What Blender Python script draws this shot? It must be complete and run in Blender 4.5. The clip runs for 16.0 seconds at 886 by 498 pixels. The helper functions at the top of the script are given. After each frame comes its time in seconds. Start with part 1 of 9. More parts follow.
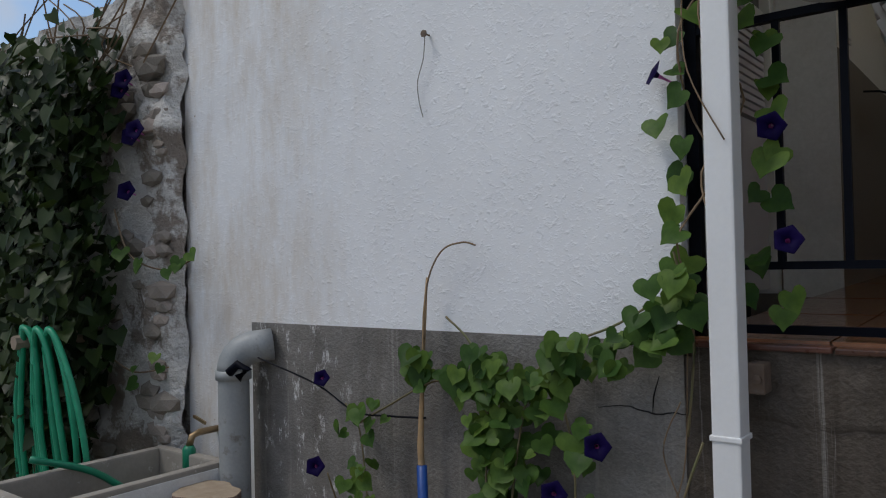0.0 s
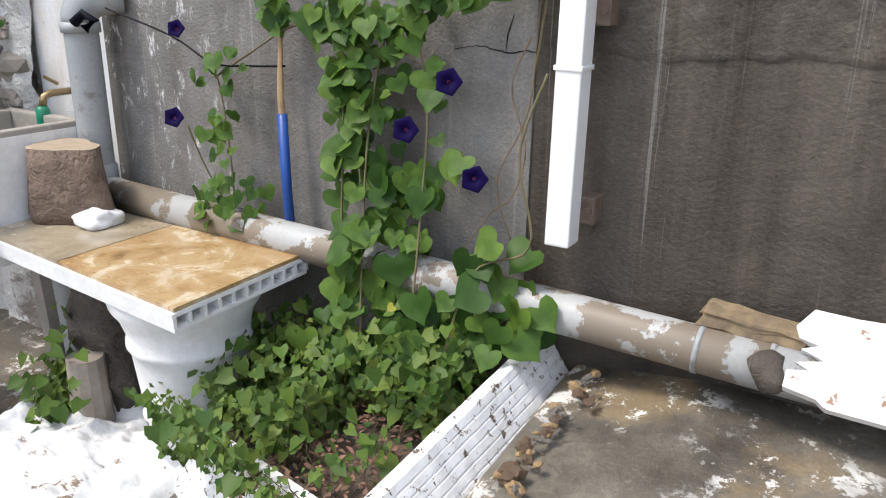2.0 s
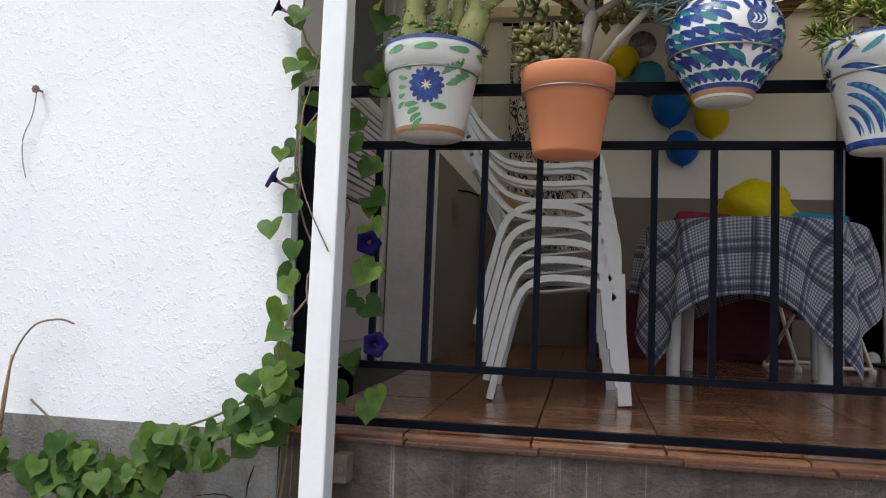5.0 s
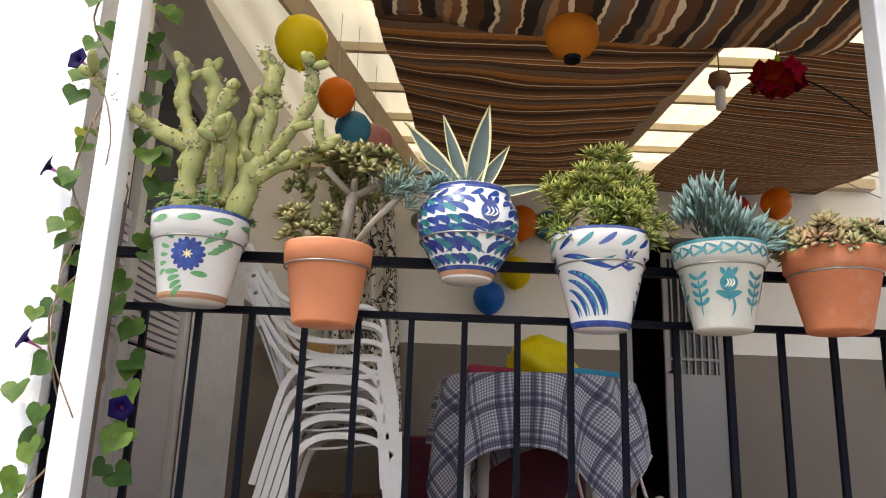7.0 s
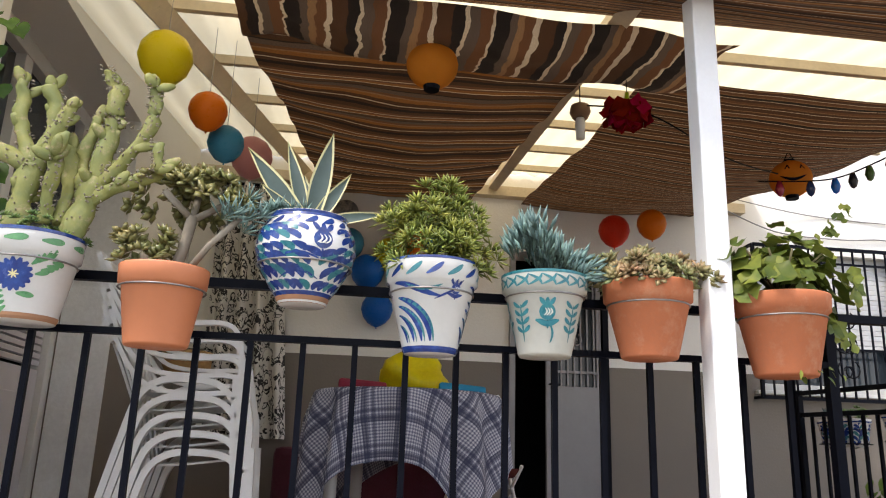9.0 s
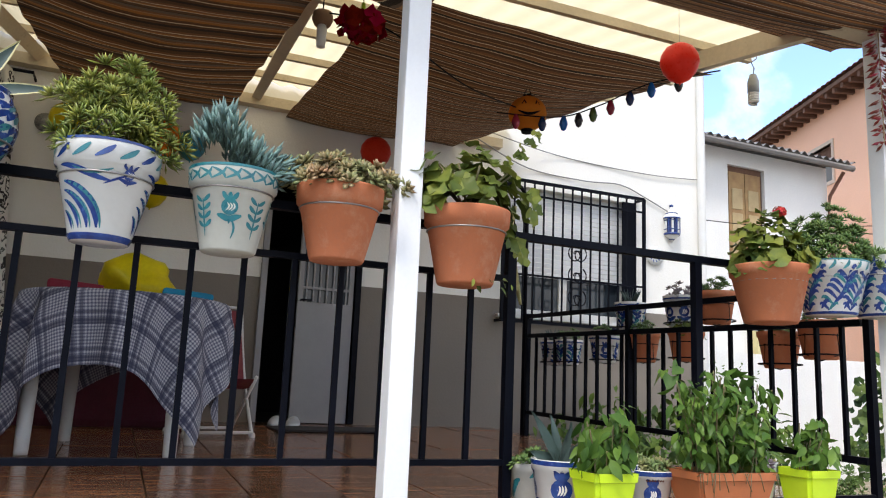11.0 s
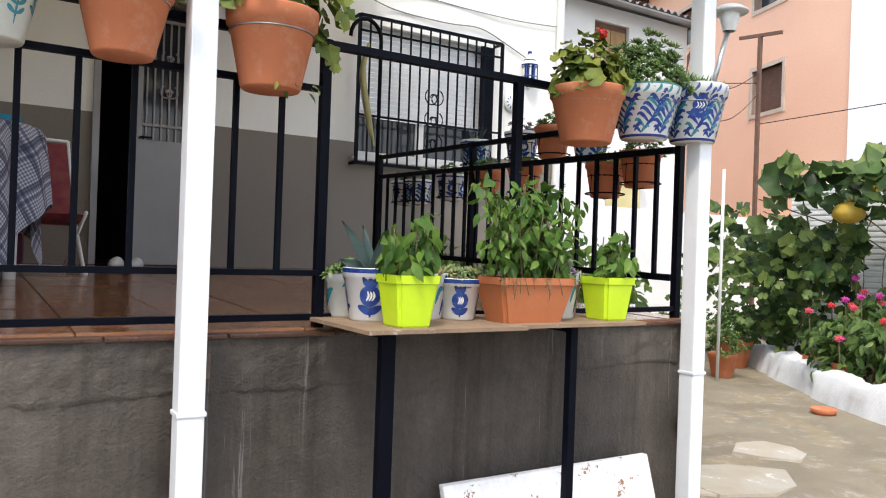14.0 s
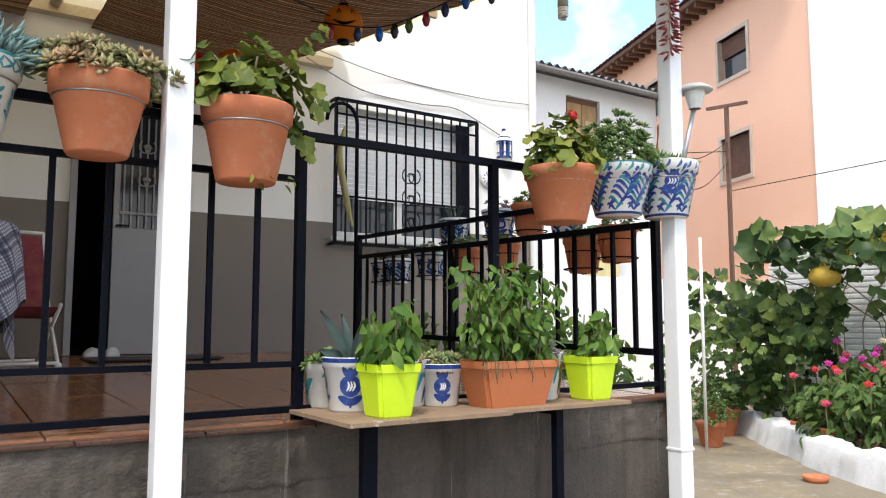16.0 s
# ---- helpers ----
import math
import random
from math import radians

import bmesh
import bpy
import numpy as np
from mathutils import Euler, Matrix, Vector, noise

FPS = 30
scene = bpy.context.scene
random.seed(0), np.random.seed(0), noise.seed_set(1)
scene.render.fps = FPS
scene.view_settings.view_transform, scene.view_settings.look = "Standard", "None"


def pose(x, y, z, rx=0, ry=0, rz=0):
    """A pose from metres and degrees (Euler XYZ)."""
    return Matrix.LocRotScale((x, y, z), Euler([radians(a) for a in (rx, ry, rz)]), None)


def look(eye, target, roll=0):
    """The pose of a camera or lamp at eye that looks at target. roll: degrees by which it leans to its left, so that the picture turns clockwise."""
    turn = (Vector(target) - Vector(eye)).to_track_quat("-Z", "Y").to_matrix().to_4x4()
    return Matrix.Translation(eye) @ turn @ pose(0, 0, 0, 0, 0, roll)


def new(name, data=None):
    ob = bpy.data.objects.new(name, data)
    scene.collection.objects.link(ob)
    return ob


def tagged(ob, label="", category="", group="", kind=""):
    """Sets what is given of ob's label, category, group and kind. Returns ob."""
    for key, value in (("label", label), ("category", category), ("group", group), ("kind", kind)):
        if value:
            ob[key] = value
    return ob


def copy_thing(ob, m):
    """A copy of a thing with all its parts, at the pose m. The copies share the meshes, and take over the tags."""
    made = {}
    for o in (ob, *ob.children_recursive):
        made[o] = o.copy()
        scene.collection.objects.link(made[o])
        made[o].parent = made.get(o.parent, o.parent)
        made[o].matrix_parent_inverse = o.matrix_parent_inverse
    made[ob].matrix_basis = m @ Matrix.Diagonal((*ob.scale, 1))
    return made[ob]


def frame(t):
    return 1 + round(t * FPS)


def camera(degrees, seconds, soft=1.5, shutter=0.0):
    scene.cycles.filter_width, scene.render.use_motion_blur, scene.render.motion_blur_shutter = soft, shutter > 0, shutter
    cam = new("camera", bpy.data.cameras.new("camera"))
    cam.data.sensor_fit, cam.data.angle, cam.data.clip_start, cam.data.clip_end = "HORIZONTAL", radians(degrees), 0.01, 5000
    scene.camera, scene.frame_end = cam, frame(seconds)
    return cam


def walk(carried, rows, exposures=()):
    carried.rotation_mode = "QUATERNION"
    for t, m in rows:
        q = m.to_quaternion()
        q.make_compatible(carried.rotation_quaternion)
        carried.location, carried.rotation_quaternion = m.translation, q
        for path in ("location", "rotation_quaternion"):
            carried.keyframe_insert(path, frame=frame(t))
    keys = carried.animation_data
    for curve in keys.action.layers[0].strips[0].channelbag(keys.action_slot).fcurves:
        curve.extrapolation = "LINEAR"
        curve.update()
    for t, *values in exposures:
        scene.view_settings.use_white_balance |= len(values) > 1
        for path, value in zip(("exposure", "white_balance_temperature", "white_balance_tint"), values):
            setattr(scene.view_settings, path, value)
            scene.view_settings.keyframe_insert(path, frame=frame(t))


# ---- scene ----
cam = camera(60.2, 16.0, 1.1)
PATH = [
    (0, (0.23, 0.142, 1.687), (-0.997, 1.722, 1.721), -1.3),
    (0.5, (0.248, 0.197, 1.621), (-0.786, 1.908, 1.565), -0.0),
    (1, (0.253, 0.202, 1.59), (-0.648, 1.965, 1.308), 0.4),
    (1.5, (0.277, 0.184, 1.48), (-0.672, 1.85, 0.91), 0.1),
    (2, (0.337, 0.18, 1.455), (-0.614, 1.811, 0.795), 1.1),
    (2.5, (0.364, 0.157, 1.426), (-0.637, 1.754, 0.755), 0.9),
    (3, (0.294, 0.109, 1.415), (-0.573, 1.783, 0.747), 0.6),
    (3.5, (0.268, 0.085, 1.497), (-0.455, 1.864, 0.939), 1.5),
    (4, (0.289, 0.076, 1.591), (-0.376, 1.947, 1.35), 2.3),
    (4.5, (0.313, 0.071, 1.734), (-0.266, 1.985, 1.739), 2.5),
    (4.7, (0.308, 0.074, 1.783), (-0.179, 2.012, 1.849), 2.4),
    (6.8, (0.495, 0.003, 1.912), (0.467, 1.945, 2.386), 2.2),
    (7, (0.535, -0.013, 1.917), (0.56, 1.925, 2.414), 2.0),
    (7.5, (0.652, -0.039, 1.931), (0.754, 1.895, 2.43), 1.8),
    (8, (0.711, -0.092, 1.958), (0.867, 1.822, 2.516), 1.3),
    (8.2, (0.722, -0.109, 1.964), (0.864, 1.806, 2.525), 1.3),
    (10.3, (0.906, -0.131, 1.919), (1.53, 1.727, 2.316), 3.0),
    (10.5, (0.954, -0.154, 1.906), (1.639, 1.685, 2.294), 2.9),
    (11, (1.047, -0.178, 1.899), (1.806, 1.639, 2.249), 2.5),
    (11.5, (1.121, -0.215, 1.895), (1.992, 1.555, 2.228), 2.0),
    (12, (1.178, -0.227, 1.882), (2.151, 1.497, 2.161), 2.7),
    (12.5, (1.226, -0.262, 1.866), (2.298, 1.409, 2.112), 2.8),
    (13, (1.262, -0.285, 1.845), (2.455, 1.309, 2.038), 1.9),
    (13.5, (1.264, -0.269, 1.796), (2.418, 1.363, 1.879), 1.5),
    (14, (1.262, -0.242, 1.747), (2.323, 1.453, 1.752), 2.0),
    (14.5, (1.241, -0.238, 1.722), (2.215, 1.509, 1.725), 2.3),
    (15, (1.225, -0.221, 1.757), (2.183, 1.532, 1.848), 1.8),
    (15.5, (1.239, -0.236, 1.778), (2.176, 1.521, 1.964), 1.0),
    (16, (1.273, -0.239, 1.788), (2.367, 1.424, 1.983), 0.0),
]
EXPOSURES = [(0, -1.6, 6250, 9), (0.6, -1.55, 6500, 10), (0.9, -1.15, 6500, 10), (1, -0.95, 6500, 10), (1.2, -0.6, 6500, 10), (1.5, -0.25, 6500, 10), (2, 0.08, 6500, 10), (3.6, 0.13, 6500, 10), (4, 0.08, 6500, 10), (4.3, -0.25, 6500, 10), (4.7, -0.45, 6500, 10), (6, 0, 6700, 12), (7, 0.33, 6900, 14), (8.2, 0.38, 6900, 14), (9.5, 0.1, 6500, 12), (10.5, -0.05, 6300, 11), (12, -0.1, 6400, 10), (13.1, -0.12, 6416, 10), (14.2, 0.1, 6428, 10), (16, 0.1, 6450, 10)]
walk(cam, [(t, look(eye, target, roll)) for t, eye, target, roll in PATH], EXPOSURES)

# ---- small builders ----
RNG = random.Random(7)


def finish(name, bm, material, parent=None, label="", smooth=False):
    me = bpy.data.meshes.new(name)
    bm.normal_update()
    bm.to_mesh(me)
    bm.free()
    if smooth:
        me.polygons.foreach_set("use_smooth", [True] * len(me.polygons))
    for m in (material if isinstance(material, (list, tuple)) else [material]):
        me.materials.append(m)
    ob = new(name, me)
    if parent is not None:
        ob.parent = parent
    if label:
        tagged(ob, label)
    return ob


LOOSE = {"hollow_slab", "young_pad", "spine_tuft", "stalk", "chilli", "painting", "trailing_shoot", "scrollwork", "side_shoots", "sedum", "foliage", "leaves"}


def part(name, bm, material, parent, label="", smooth=False):
    """One mesh object under a thing or a part."""
    ob = finish(name, bm, material, parent, "", smooth)
    if label or name in LOOSE:
        tagged(ob, label, "", "", "stuff" if name in LOOSE else "")
    return ob


def pierced(bm, us, vs, holes, place, depth):
    """One slab over the (u, v) grid, with holes cut through it."""
    us = sorted({*us, *[h[0] for h in holes], *[h[1] for h in holes]})
    vs = sorted({*vs, *[h[2] for h in holes], *[h[3] for h in holes]})
    g = [[[bm.verts.new(place(u, v, d)) for v in vs] for u in us] for d in (0, depth)]
    full = {(i, j) for i in range(len(us) - 1) for j in range(len(vs) - 1) if not any(h[0] <= us[i] < h[1] and h[2] <= vs[j] < h[3] for h in holes)}
    for i, j in full:
        q = [(i, j), (i + 1, j), (i + 1, j + 1), (i, j + 1)]
        for d in (0, 1):
            bm.faces.new([g[d][a][b] for a, b in (q if d else q[::-1])])
        for (a, b), (c, e), n in ((q[0], q[1], (i, j - 1)), (q[1], q[2], (i + 1, j)), (q[2], q[3], (i, j + 1)), (q[3], q[0], (i - 1, j))):
            if n not in full:
                bm.faces.new((g[0][a][b], g[0][c][e], g[1][c][e], g[1][a][b]))
    for k in (v for d in g for r in d for v in r):
        if not k.link_faces:
            bm.verts.remove(k)
    bmesh.ops.recalc_face_normals(bm, faces=bm.faces)
    return bm


def structure(name, bm, material, label, category="", smooth=False):
    return tagged(finish(name, bm, material, None, "", smooth), label, category or name.split("_")[0], "", "structure")


def thing(name, at, label, category, group="", rz=0.0):
    ob = new(name)
    ob.empty_display_size = 0.05
    ob.matrix_basis = pose(at[0], at[1], at[2], 0, 0, rz)
    return tagged(ob, label, category, group)


def box(bm, x0, x1, y0, y1, z0, z1, bevel=0.0, mi=0):
    vs = [bm.verts.new((x, y, z)) for x in (x0, x1) for y in (y0, y1) for z in (z0, z1)]
    fs = []
    for q in ((0, 1, 3, 2), (4, 6, 7, 5), (0, 4, 5, 1), (2, 3, 7, 6), (0, 2, 6, 4), (1, 5, 7, 3)):
        f = bm.faces.new([vs[i] for i in q])
        f.material_index = mi
        fs.append(f)
    if bevel:
        es = list({e for f in fs for e in f.edges})
        bmesh.ops.bevel(bm, geom=es, offset=bevel, segments=2, affect="EDGES", profile=0.6)
    return bm


def cube(x0, x1, y0, y1, z0, z1, bevel=0.0):
    return box(bmesh.new(), x0, x1, y0, y1, z0, z1, bevel)


def lathe(bm, profile, seg=32, at=(0, 0, 0), mi=0, lean=(0, 0)):
    """Revolves (radius, z) pairs round z."""
    rings = []
    for r, z in profile:
        if r < 1e-5:
            rings.append([bm.verts.new((at[0] + lean[0] * z, at[1] + lean[1] * z, at[2] + z))])
        else:
            rings.append([bm.verts.new((at[0] + lean[0] * z + r * math.cos(2 * math.pi * i / seg), at[1] + lean[1] * z + r * math.sin(2 * math.pi * i / seg), at[2] + z)) for i in range(seg)])
    for a, b in zip(rings, rings[1:]):
        for i in range(seg):
            j = (i + 1) % seg
            q = [a[i % len(a)], a[j % len(a)], b[j % len(b)], b[i % len(b)]]
            u = []
            for v in q:
                if v not in u:
                    u.append(v)
            if len(u) > 2:
                bm.faces.new(u).material_index = mi
    return bm


def tube(bm, pts, r, seg=8, mi=0, caps=True, taper=None):
    """Sweeps a circle along points; taper gives a factor for each point."""
    pts = [Vector(p) for p in pts]
    rings = []
    up = Vector((0, 0, 1))
    for i, p in enumerate(pts):
        d = (pts[min(i + 1, len(pts) - 1)] - pts[max(i - 1, 0)]).normalized()
        u = d.cross(up)
        if u.length < 0.05:
            u = d.cross(Vector((1, 0, 0)))
        u.normalize()
        w = u.cross(d)
        k = r * (taper[i] if taper else 1)
        rings.append([bm.verts.new(p + u * k * math.cos(2 * math.pi * s / seg) + w * k * math.sin(2 * math.pi * s / seg)) for s in range(seg)])
    for a, b in zip(rings, rings[1:]):
        for s in range(seg):
            bm.faces.new((a[s], a[(s + 1) % seg], b[(s + 1) % seg], b[s])).material_index = mi
    if caps:
        bm.faces.new(rings[0][::-1]).material_index = mi
        bm.faces.new(rings[-1]).material_index = mi
    return bm


def spline(pts, n=8):
    """Catmull-Rom points through pts."""
    p = [Vector(pts[0])] + [Vector(q) for q in pts] + [Vector(pts[-1])]
    out = []
    for i in range(1, len(p) - 2):
        for k in range(n):
            t = k / n
            a, b, c, d = p[i - 1:i + 3]
            out.append(0.5 * (2 * b + (c - a) * t + (2 * a - 5 * b + 4 * c - d) * t * t + (3 * b - a - 3 * c + d) * t ** 3))
    out.append(p[-2])
    return out


def bar(bm, a, b, w, d=None, mi=0, bevel=0.0):
    """A straight square bar from a to b, w wide and d deep."""
    a, b = Vector(a), Vector(b)
    d = d or w
    z = (b - a).normalized()
    x = z.cross(Vector((0, 1, 0)))
    if x.length < 0.1:
        x = Vector((1, 0, 0))
    x.normalize()
    y = z.cross(x)
    vs = [[bm.verts.new(p + x * sx * w / 2 + y * sy * d / 2) for sx, sy in ((-1, -1), (1, -1), (1, 1), (-1, 1))] for p in (a, b)]
    for i in range(4):
        j = (i + 1) % 4
        bm.faces.new((vs[0][i], vs[0][j], vs[1][j], vs[1][i])).material_index = mi
    bm.faces.new(vs[0][::-1]).material_index = mi
    bm.faces.new(vs[1]).material_index = mi
    return bm


def sheet(bm, f, nu, nv, uv=True, mi=0):
    """A grid of nu x nv faces through f(u, v), with its UVs."""
    lay = bm.loops.layers.uv.verify() if uv else None
    g = [[bm.verts.new(f(i / nu, j / nv)) for j in range(nv + 1)] for i in range(nu + 1)]
    for i in range(nu):
        for j in range(nv):
            fc = bm.faces.new((g[i][j], g[i + 1][j], g[i + 1][j + 1], g[i][j + 1]))
            fc.material_index = mi
            fc.smooth = True
            if uv:
                for lp, (a, b) in zip(fc.loops, ((i, j), (i + 1, j), (i + 1, j + 1), (i, j + 1))):
                    lp[lay].uv = (a / nu, b / nv)
    return bm


def bump_noise(p, s, seed=0.0):
    return noise.noise(Vector((p[0] * s + seed, p[1] * s - seed, p[2] * s + 2 * seed)))


# ---- materials ----
def nodes_of(name):
    m = bpy.data.materials.new(name)
    m.use_nodes = True
    nt = m.node_tree
    return m, nt, nt.nodes["Principled BSDF"]


def add(nt, kind, **kw):
    n = nt.nodes.new(kind)
    for k, v in kw.items():
        n.inputs[k].default_value = v
    return n


def noise_tex(nt, src, scale, detail=5, rough=0.6, distort=0.0):
    n = add(nt, "ShaderNodeTexNoise", Scale=scale, Detail=detail, Roughness=rough, Distortion=distort)
    nt.links.new(src, n.inputs["Vector"])
    return n.outputs["Fac"]


def ramp(nt, fac, stops, constant=False):
    n = nt.nodes.new("ShaderNodeValToRGB")
    el = n.color_ramp.elements
    while len(el) < len(stops):
        el.new(0.5)
    for e, (p, c) in zip(el, stops):
        e.position = p
        e.color = (*c, 1) if len(c) == 3 else c
    if constant:
        n.color_ramp.interpolation = "CONSTANT"
    nt.links.new(fac, n.inputs["Fac"])
    return n.outputs["Color"]


def mix(nt, a, b, fac, blend="MIX"):
    n = nt.nodes.new("ShaderNodeMix")
    n.data_type = "RGBA"
    n.blend_type = blend
    for s, v in ((n.inputs["Factor"], fac), (n.inputs[6], a), (n.inputs[7], b)):
        if isinstance(v, (int, float)):
            s.default_value = v
        elif isinstance(v, (tuple, list)):
            s.default_value = (*v, 1)
        else:
            nt.links.new(v, s)
    return n.outputs[2]


def maths(nt, op, a, b=0.0, c=0.0):
    n = nt.nodes.new("ShaderNodeMath")
    n.operation = op
    for s, v in zip(n.inputs, (a, b, c)):
        if isinstance(v, (int, float)):
            s.default_value = v
        else:
            nt.links.new(v, s)
    return n.outputs[0]


def relief(nt, bsdf, height, strength, dist=0.01):
    b = add(nt, "ShaderNodeBump", Strength=strength, Distance=dist)
    nt.links.new(height, b.inputs["Height"])
    nt.links.new(b.outputs["Normal"], bsdf.inputs["Normal"])


def coords(nt, out="Object", scale=None):
    tc = nt.nodes.new("ShaderNodeTexCoord").outputs[out]
    if scale:
        mp = nt.nodes.new("ShaderNodeMapping")
        mp.inputs["Scale"].default_value = scale
        nt.links.new(tc, mp.inputs["Vector"])
        return mp.outputs["Vector"]
    return tc


def mat(name, col, col2=None, rough=0.6, metal=0.0, scale=6.0, fine=60.0, bump=0.15, dirt=None, dirt_at=(0.58, 0.72), vary=0.0, island=0.0, dist=0.004, translucent=0.0, coat=0.0, grain=0.35, spec=0.5):
    """A painted, fired or grown surface: two tones at a large scale, grain at a fine one, patches of dirt, and a shift from piece to piece."""
    m, nt, b = nodes_of(name)
    v = coords(nt)
    big, small = noise_tex(nt, v, scale), noise_tex(nt, v, fine, 3)
    c = mix(nt, col, col2 or tuple(x * 0.78 for x in col), ramp(nt, big, [(0.3, (0, 0, 0)), (0.7, (1, 1, 1))]))
    c = mix(nt, c, ramp(nt, small, [(0.25, (0.72, 0.72, 0.72)), (0.75, (1.12, 1.12, 1.12))]), grain, "MULTIPLY")
    if dirt:
        c = mix(nt, c, dirt, ramp(nt, noise_tex(nt, v, scale * 2.3, 8, 0.7), [(dirt_at[0], (0, 0, 0)), (dirt_at[1], (1, 1, 1))]))
    if vary or island:
        r = nt.nodes.new("ShaderNodeObjectInfo").outputs["Random"] if vary else nt.nodes.new("ShaderNodeNewGeometry").outputs["Random Per Island"]
        k = vary or island
        hs = nt.nodes.new("ShaderNodeHueSaturation")
        nt.links.new(maths(nt, "MULTIPLY_ADD", r, 2 * k, 1 - k), hs.inputs["Value"])
        nt.links.new(maths(nt, "MULTIPLY_ADD", r, -0.1 * k, 0.5 + 0.05 * k), hs.inputs["Hue"])
        nt.links.new(c, hs.inputs["Color"])
        c = hs.outputs["Color"]
    nt.links.new(c, b.inputs["Base Color"])
    rr = ramp(nt, small, [(0.3, (rough * 0.85,) * 3), (0.7, (min(1, rough * 1.15),) * 3)])
    nt.links.new(rr, b.inputs["Roughness"])
    b.inputs["Specular IOR Level"].default_value = spec if not translucent else 0.22
    b.inputs["Metallic"].default_value = metal
    b.inputs["Coat Weight"].default_value = coat
    b.inputs["Coat Roughness"].default_value = 0.12
    if bump:
        relief(nt, b, maths(nt, "MULTIPLY_ADD", small, 0.5, big), bump, dist)
    if translucent:
        out = nt.nodes["Material Output"]
        t = nt.nodes.new("ShaderNodeBsdfTranslucent")
        nt.links.new(c, t.inputs["Color"])
        mx = add(nt, "ShaderNodeMixShader", Fac=translucent)
        nt.links.new(b.outputs[0], mx.inputs[1])
        nt.links.new(t.outputs[0], mx.inputs[2])
        nt.links.new(mx.outputs[0], out.inputs["Surface"])
    return m

# ---- world and light ----
world = bpy.data.worlds.new("sky")
scene.world = world
world.use_nodes = True
wn = world.node_tree
SUN_EL, SUN_AZ = 58.0, 222.0
sky = wn.nodes.new("ShaderNodeTexSky")
sky.sky_type = "NISHITA"
sky.sun_disc = False
sky.sun_elevation, sky.sun_rotation = radians(SUN_EL), radians(SUN_AZ)
sky.air_density, sky.dust_density, sky.ozone_density = 1.0, 1.5, 1.0
# broken cloud: bright white over most of the sky, blue between
cv = wn.nodes.new("ShaderNodeTexCoord").outputs["Generated"]
cf = noise_tex(wn, cv, 2.6, 7, 0.55, 0.4)
clear = mix(wn, sky.outputs["Color"], (2.8, 2.95, 3.0), 1.0, "MULTIPLY")
cloud = mix(wn, clear, (11.0, 10.6, 10.4), ramp(wn, cf, [(0.44, (0, 0, 0)), (0.56, (1, 1, 1))]))
wn.links.new(cloud, wn.nodes["Background"].inputs["Color"])
wn.nodes["Background"].inputs["Strength"].default_value = 0.15
sun = new("sun", bpy.data.lights.new("sun", "SUN"))
sun.data.energy, sun.data.angle, sun.data.color = 3.0, radians(12), (1.0, 0.93, 0.84)
az = radians(SUN_AZ)
sun.matrix_basis = look((0, 0, 20), Vector((0, 0, 20)) - Vector((math.sin(az) * math.cos(radians(SUN_EL)), math.cos(az) * math.cos(radians(SUN_EL)), math.sin(radians(SUN_EL)))))

# ---- materials of the setting ----
BLACK = mat("black_iron_paint", (0.0025, 0.003, 0.006), (0.004, 0.005, 0.010), rough=0.45, scale=9, fine=120, bump=0.15, dirt=(0.02, 0.015, 0.012), dirt_at=(0.74, 0.85), spec=0.07)
WHITEPOLE = mat("white_lacquer", (0.80, 0.81, 0.82), (0.76, 0.77, 0.78), rough=0.35, scale=5, fine=90, bump=0.05, grain=0.1, dirt=(0.38, 0.33, 0.27), dirt_at=(0.70, 0.82))
CREAM = mat("cream_painted_wood", (0.62, 0.53, 0.38), (0.5, 0.42, 0.3), rough=0.6, scale=4, fine=50, dirt=(0.25, 0.19, 0.12), dirt_at=(0.62, 0.8))
PVC = mat("grey_pvc", (0.34, 0.36, 0.37), (0.28, 0.30, 0.31), rough=0.45, scale=7, fine=90, bump=0.08, dirt=(0.16, 0.15, 0.13), dirt_at=(0.56, 0.7))
RUSTY = mat("rusty_plate", (0.10, 0.065, 0.045), (0.17, 0.13, 0.10), rough=0.8, scale=20, fine=120, bump=0.3)
WHITEWASH = mat("lime_wash", (0.76, 0.77, 0.78), (0.66, 0.67, 0.67), rough=0.85, scale=7, fine=45, bump=0.5, dirt=(0.40, 0.33, 0.26), dirt_at=(0.66, 0.76), dist=0.008)
GLASS, _nt, _b = nodes_of("window_glass")
_b.inputs["Base Color"].default_value = (0.03, 0.04, 0.05, 1)
_b.inputs["Roughness"].default_value = 0.08
# near-black: paints the missing light of the rooms; also colours the crack
DARK = mat("near_black_shade", (0.01, 0.01, 0.011), rough=0.9, bump=0)


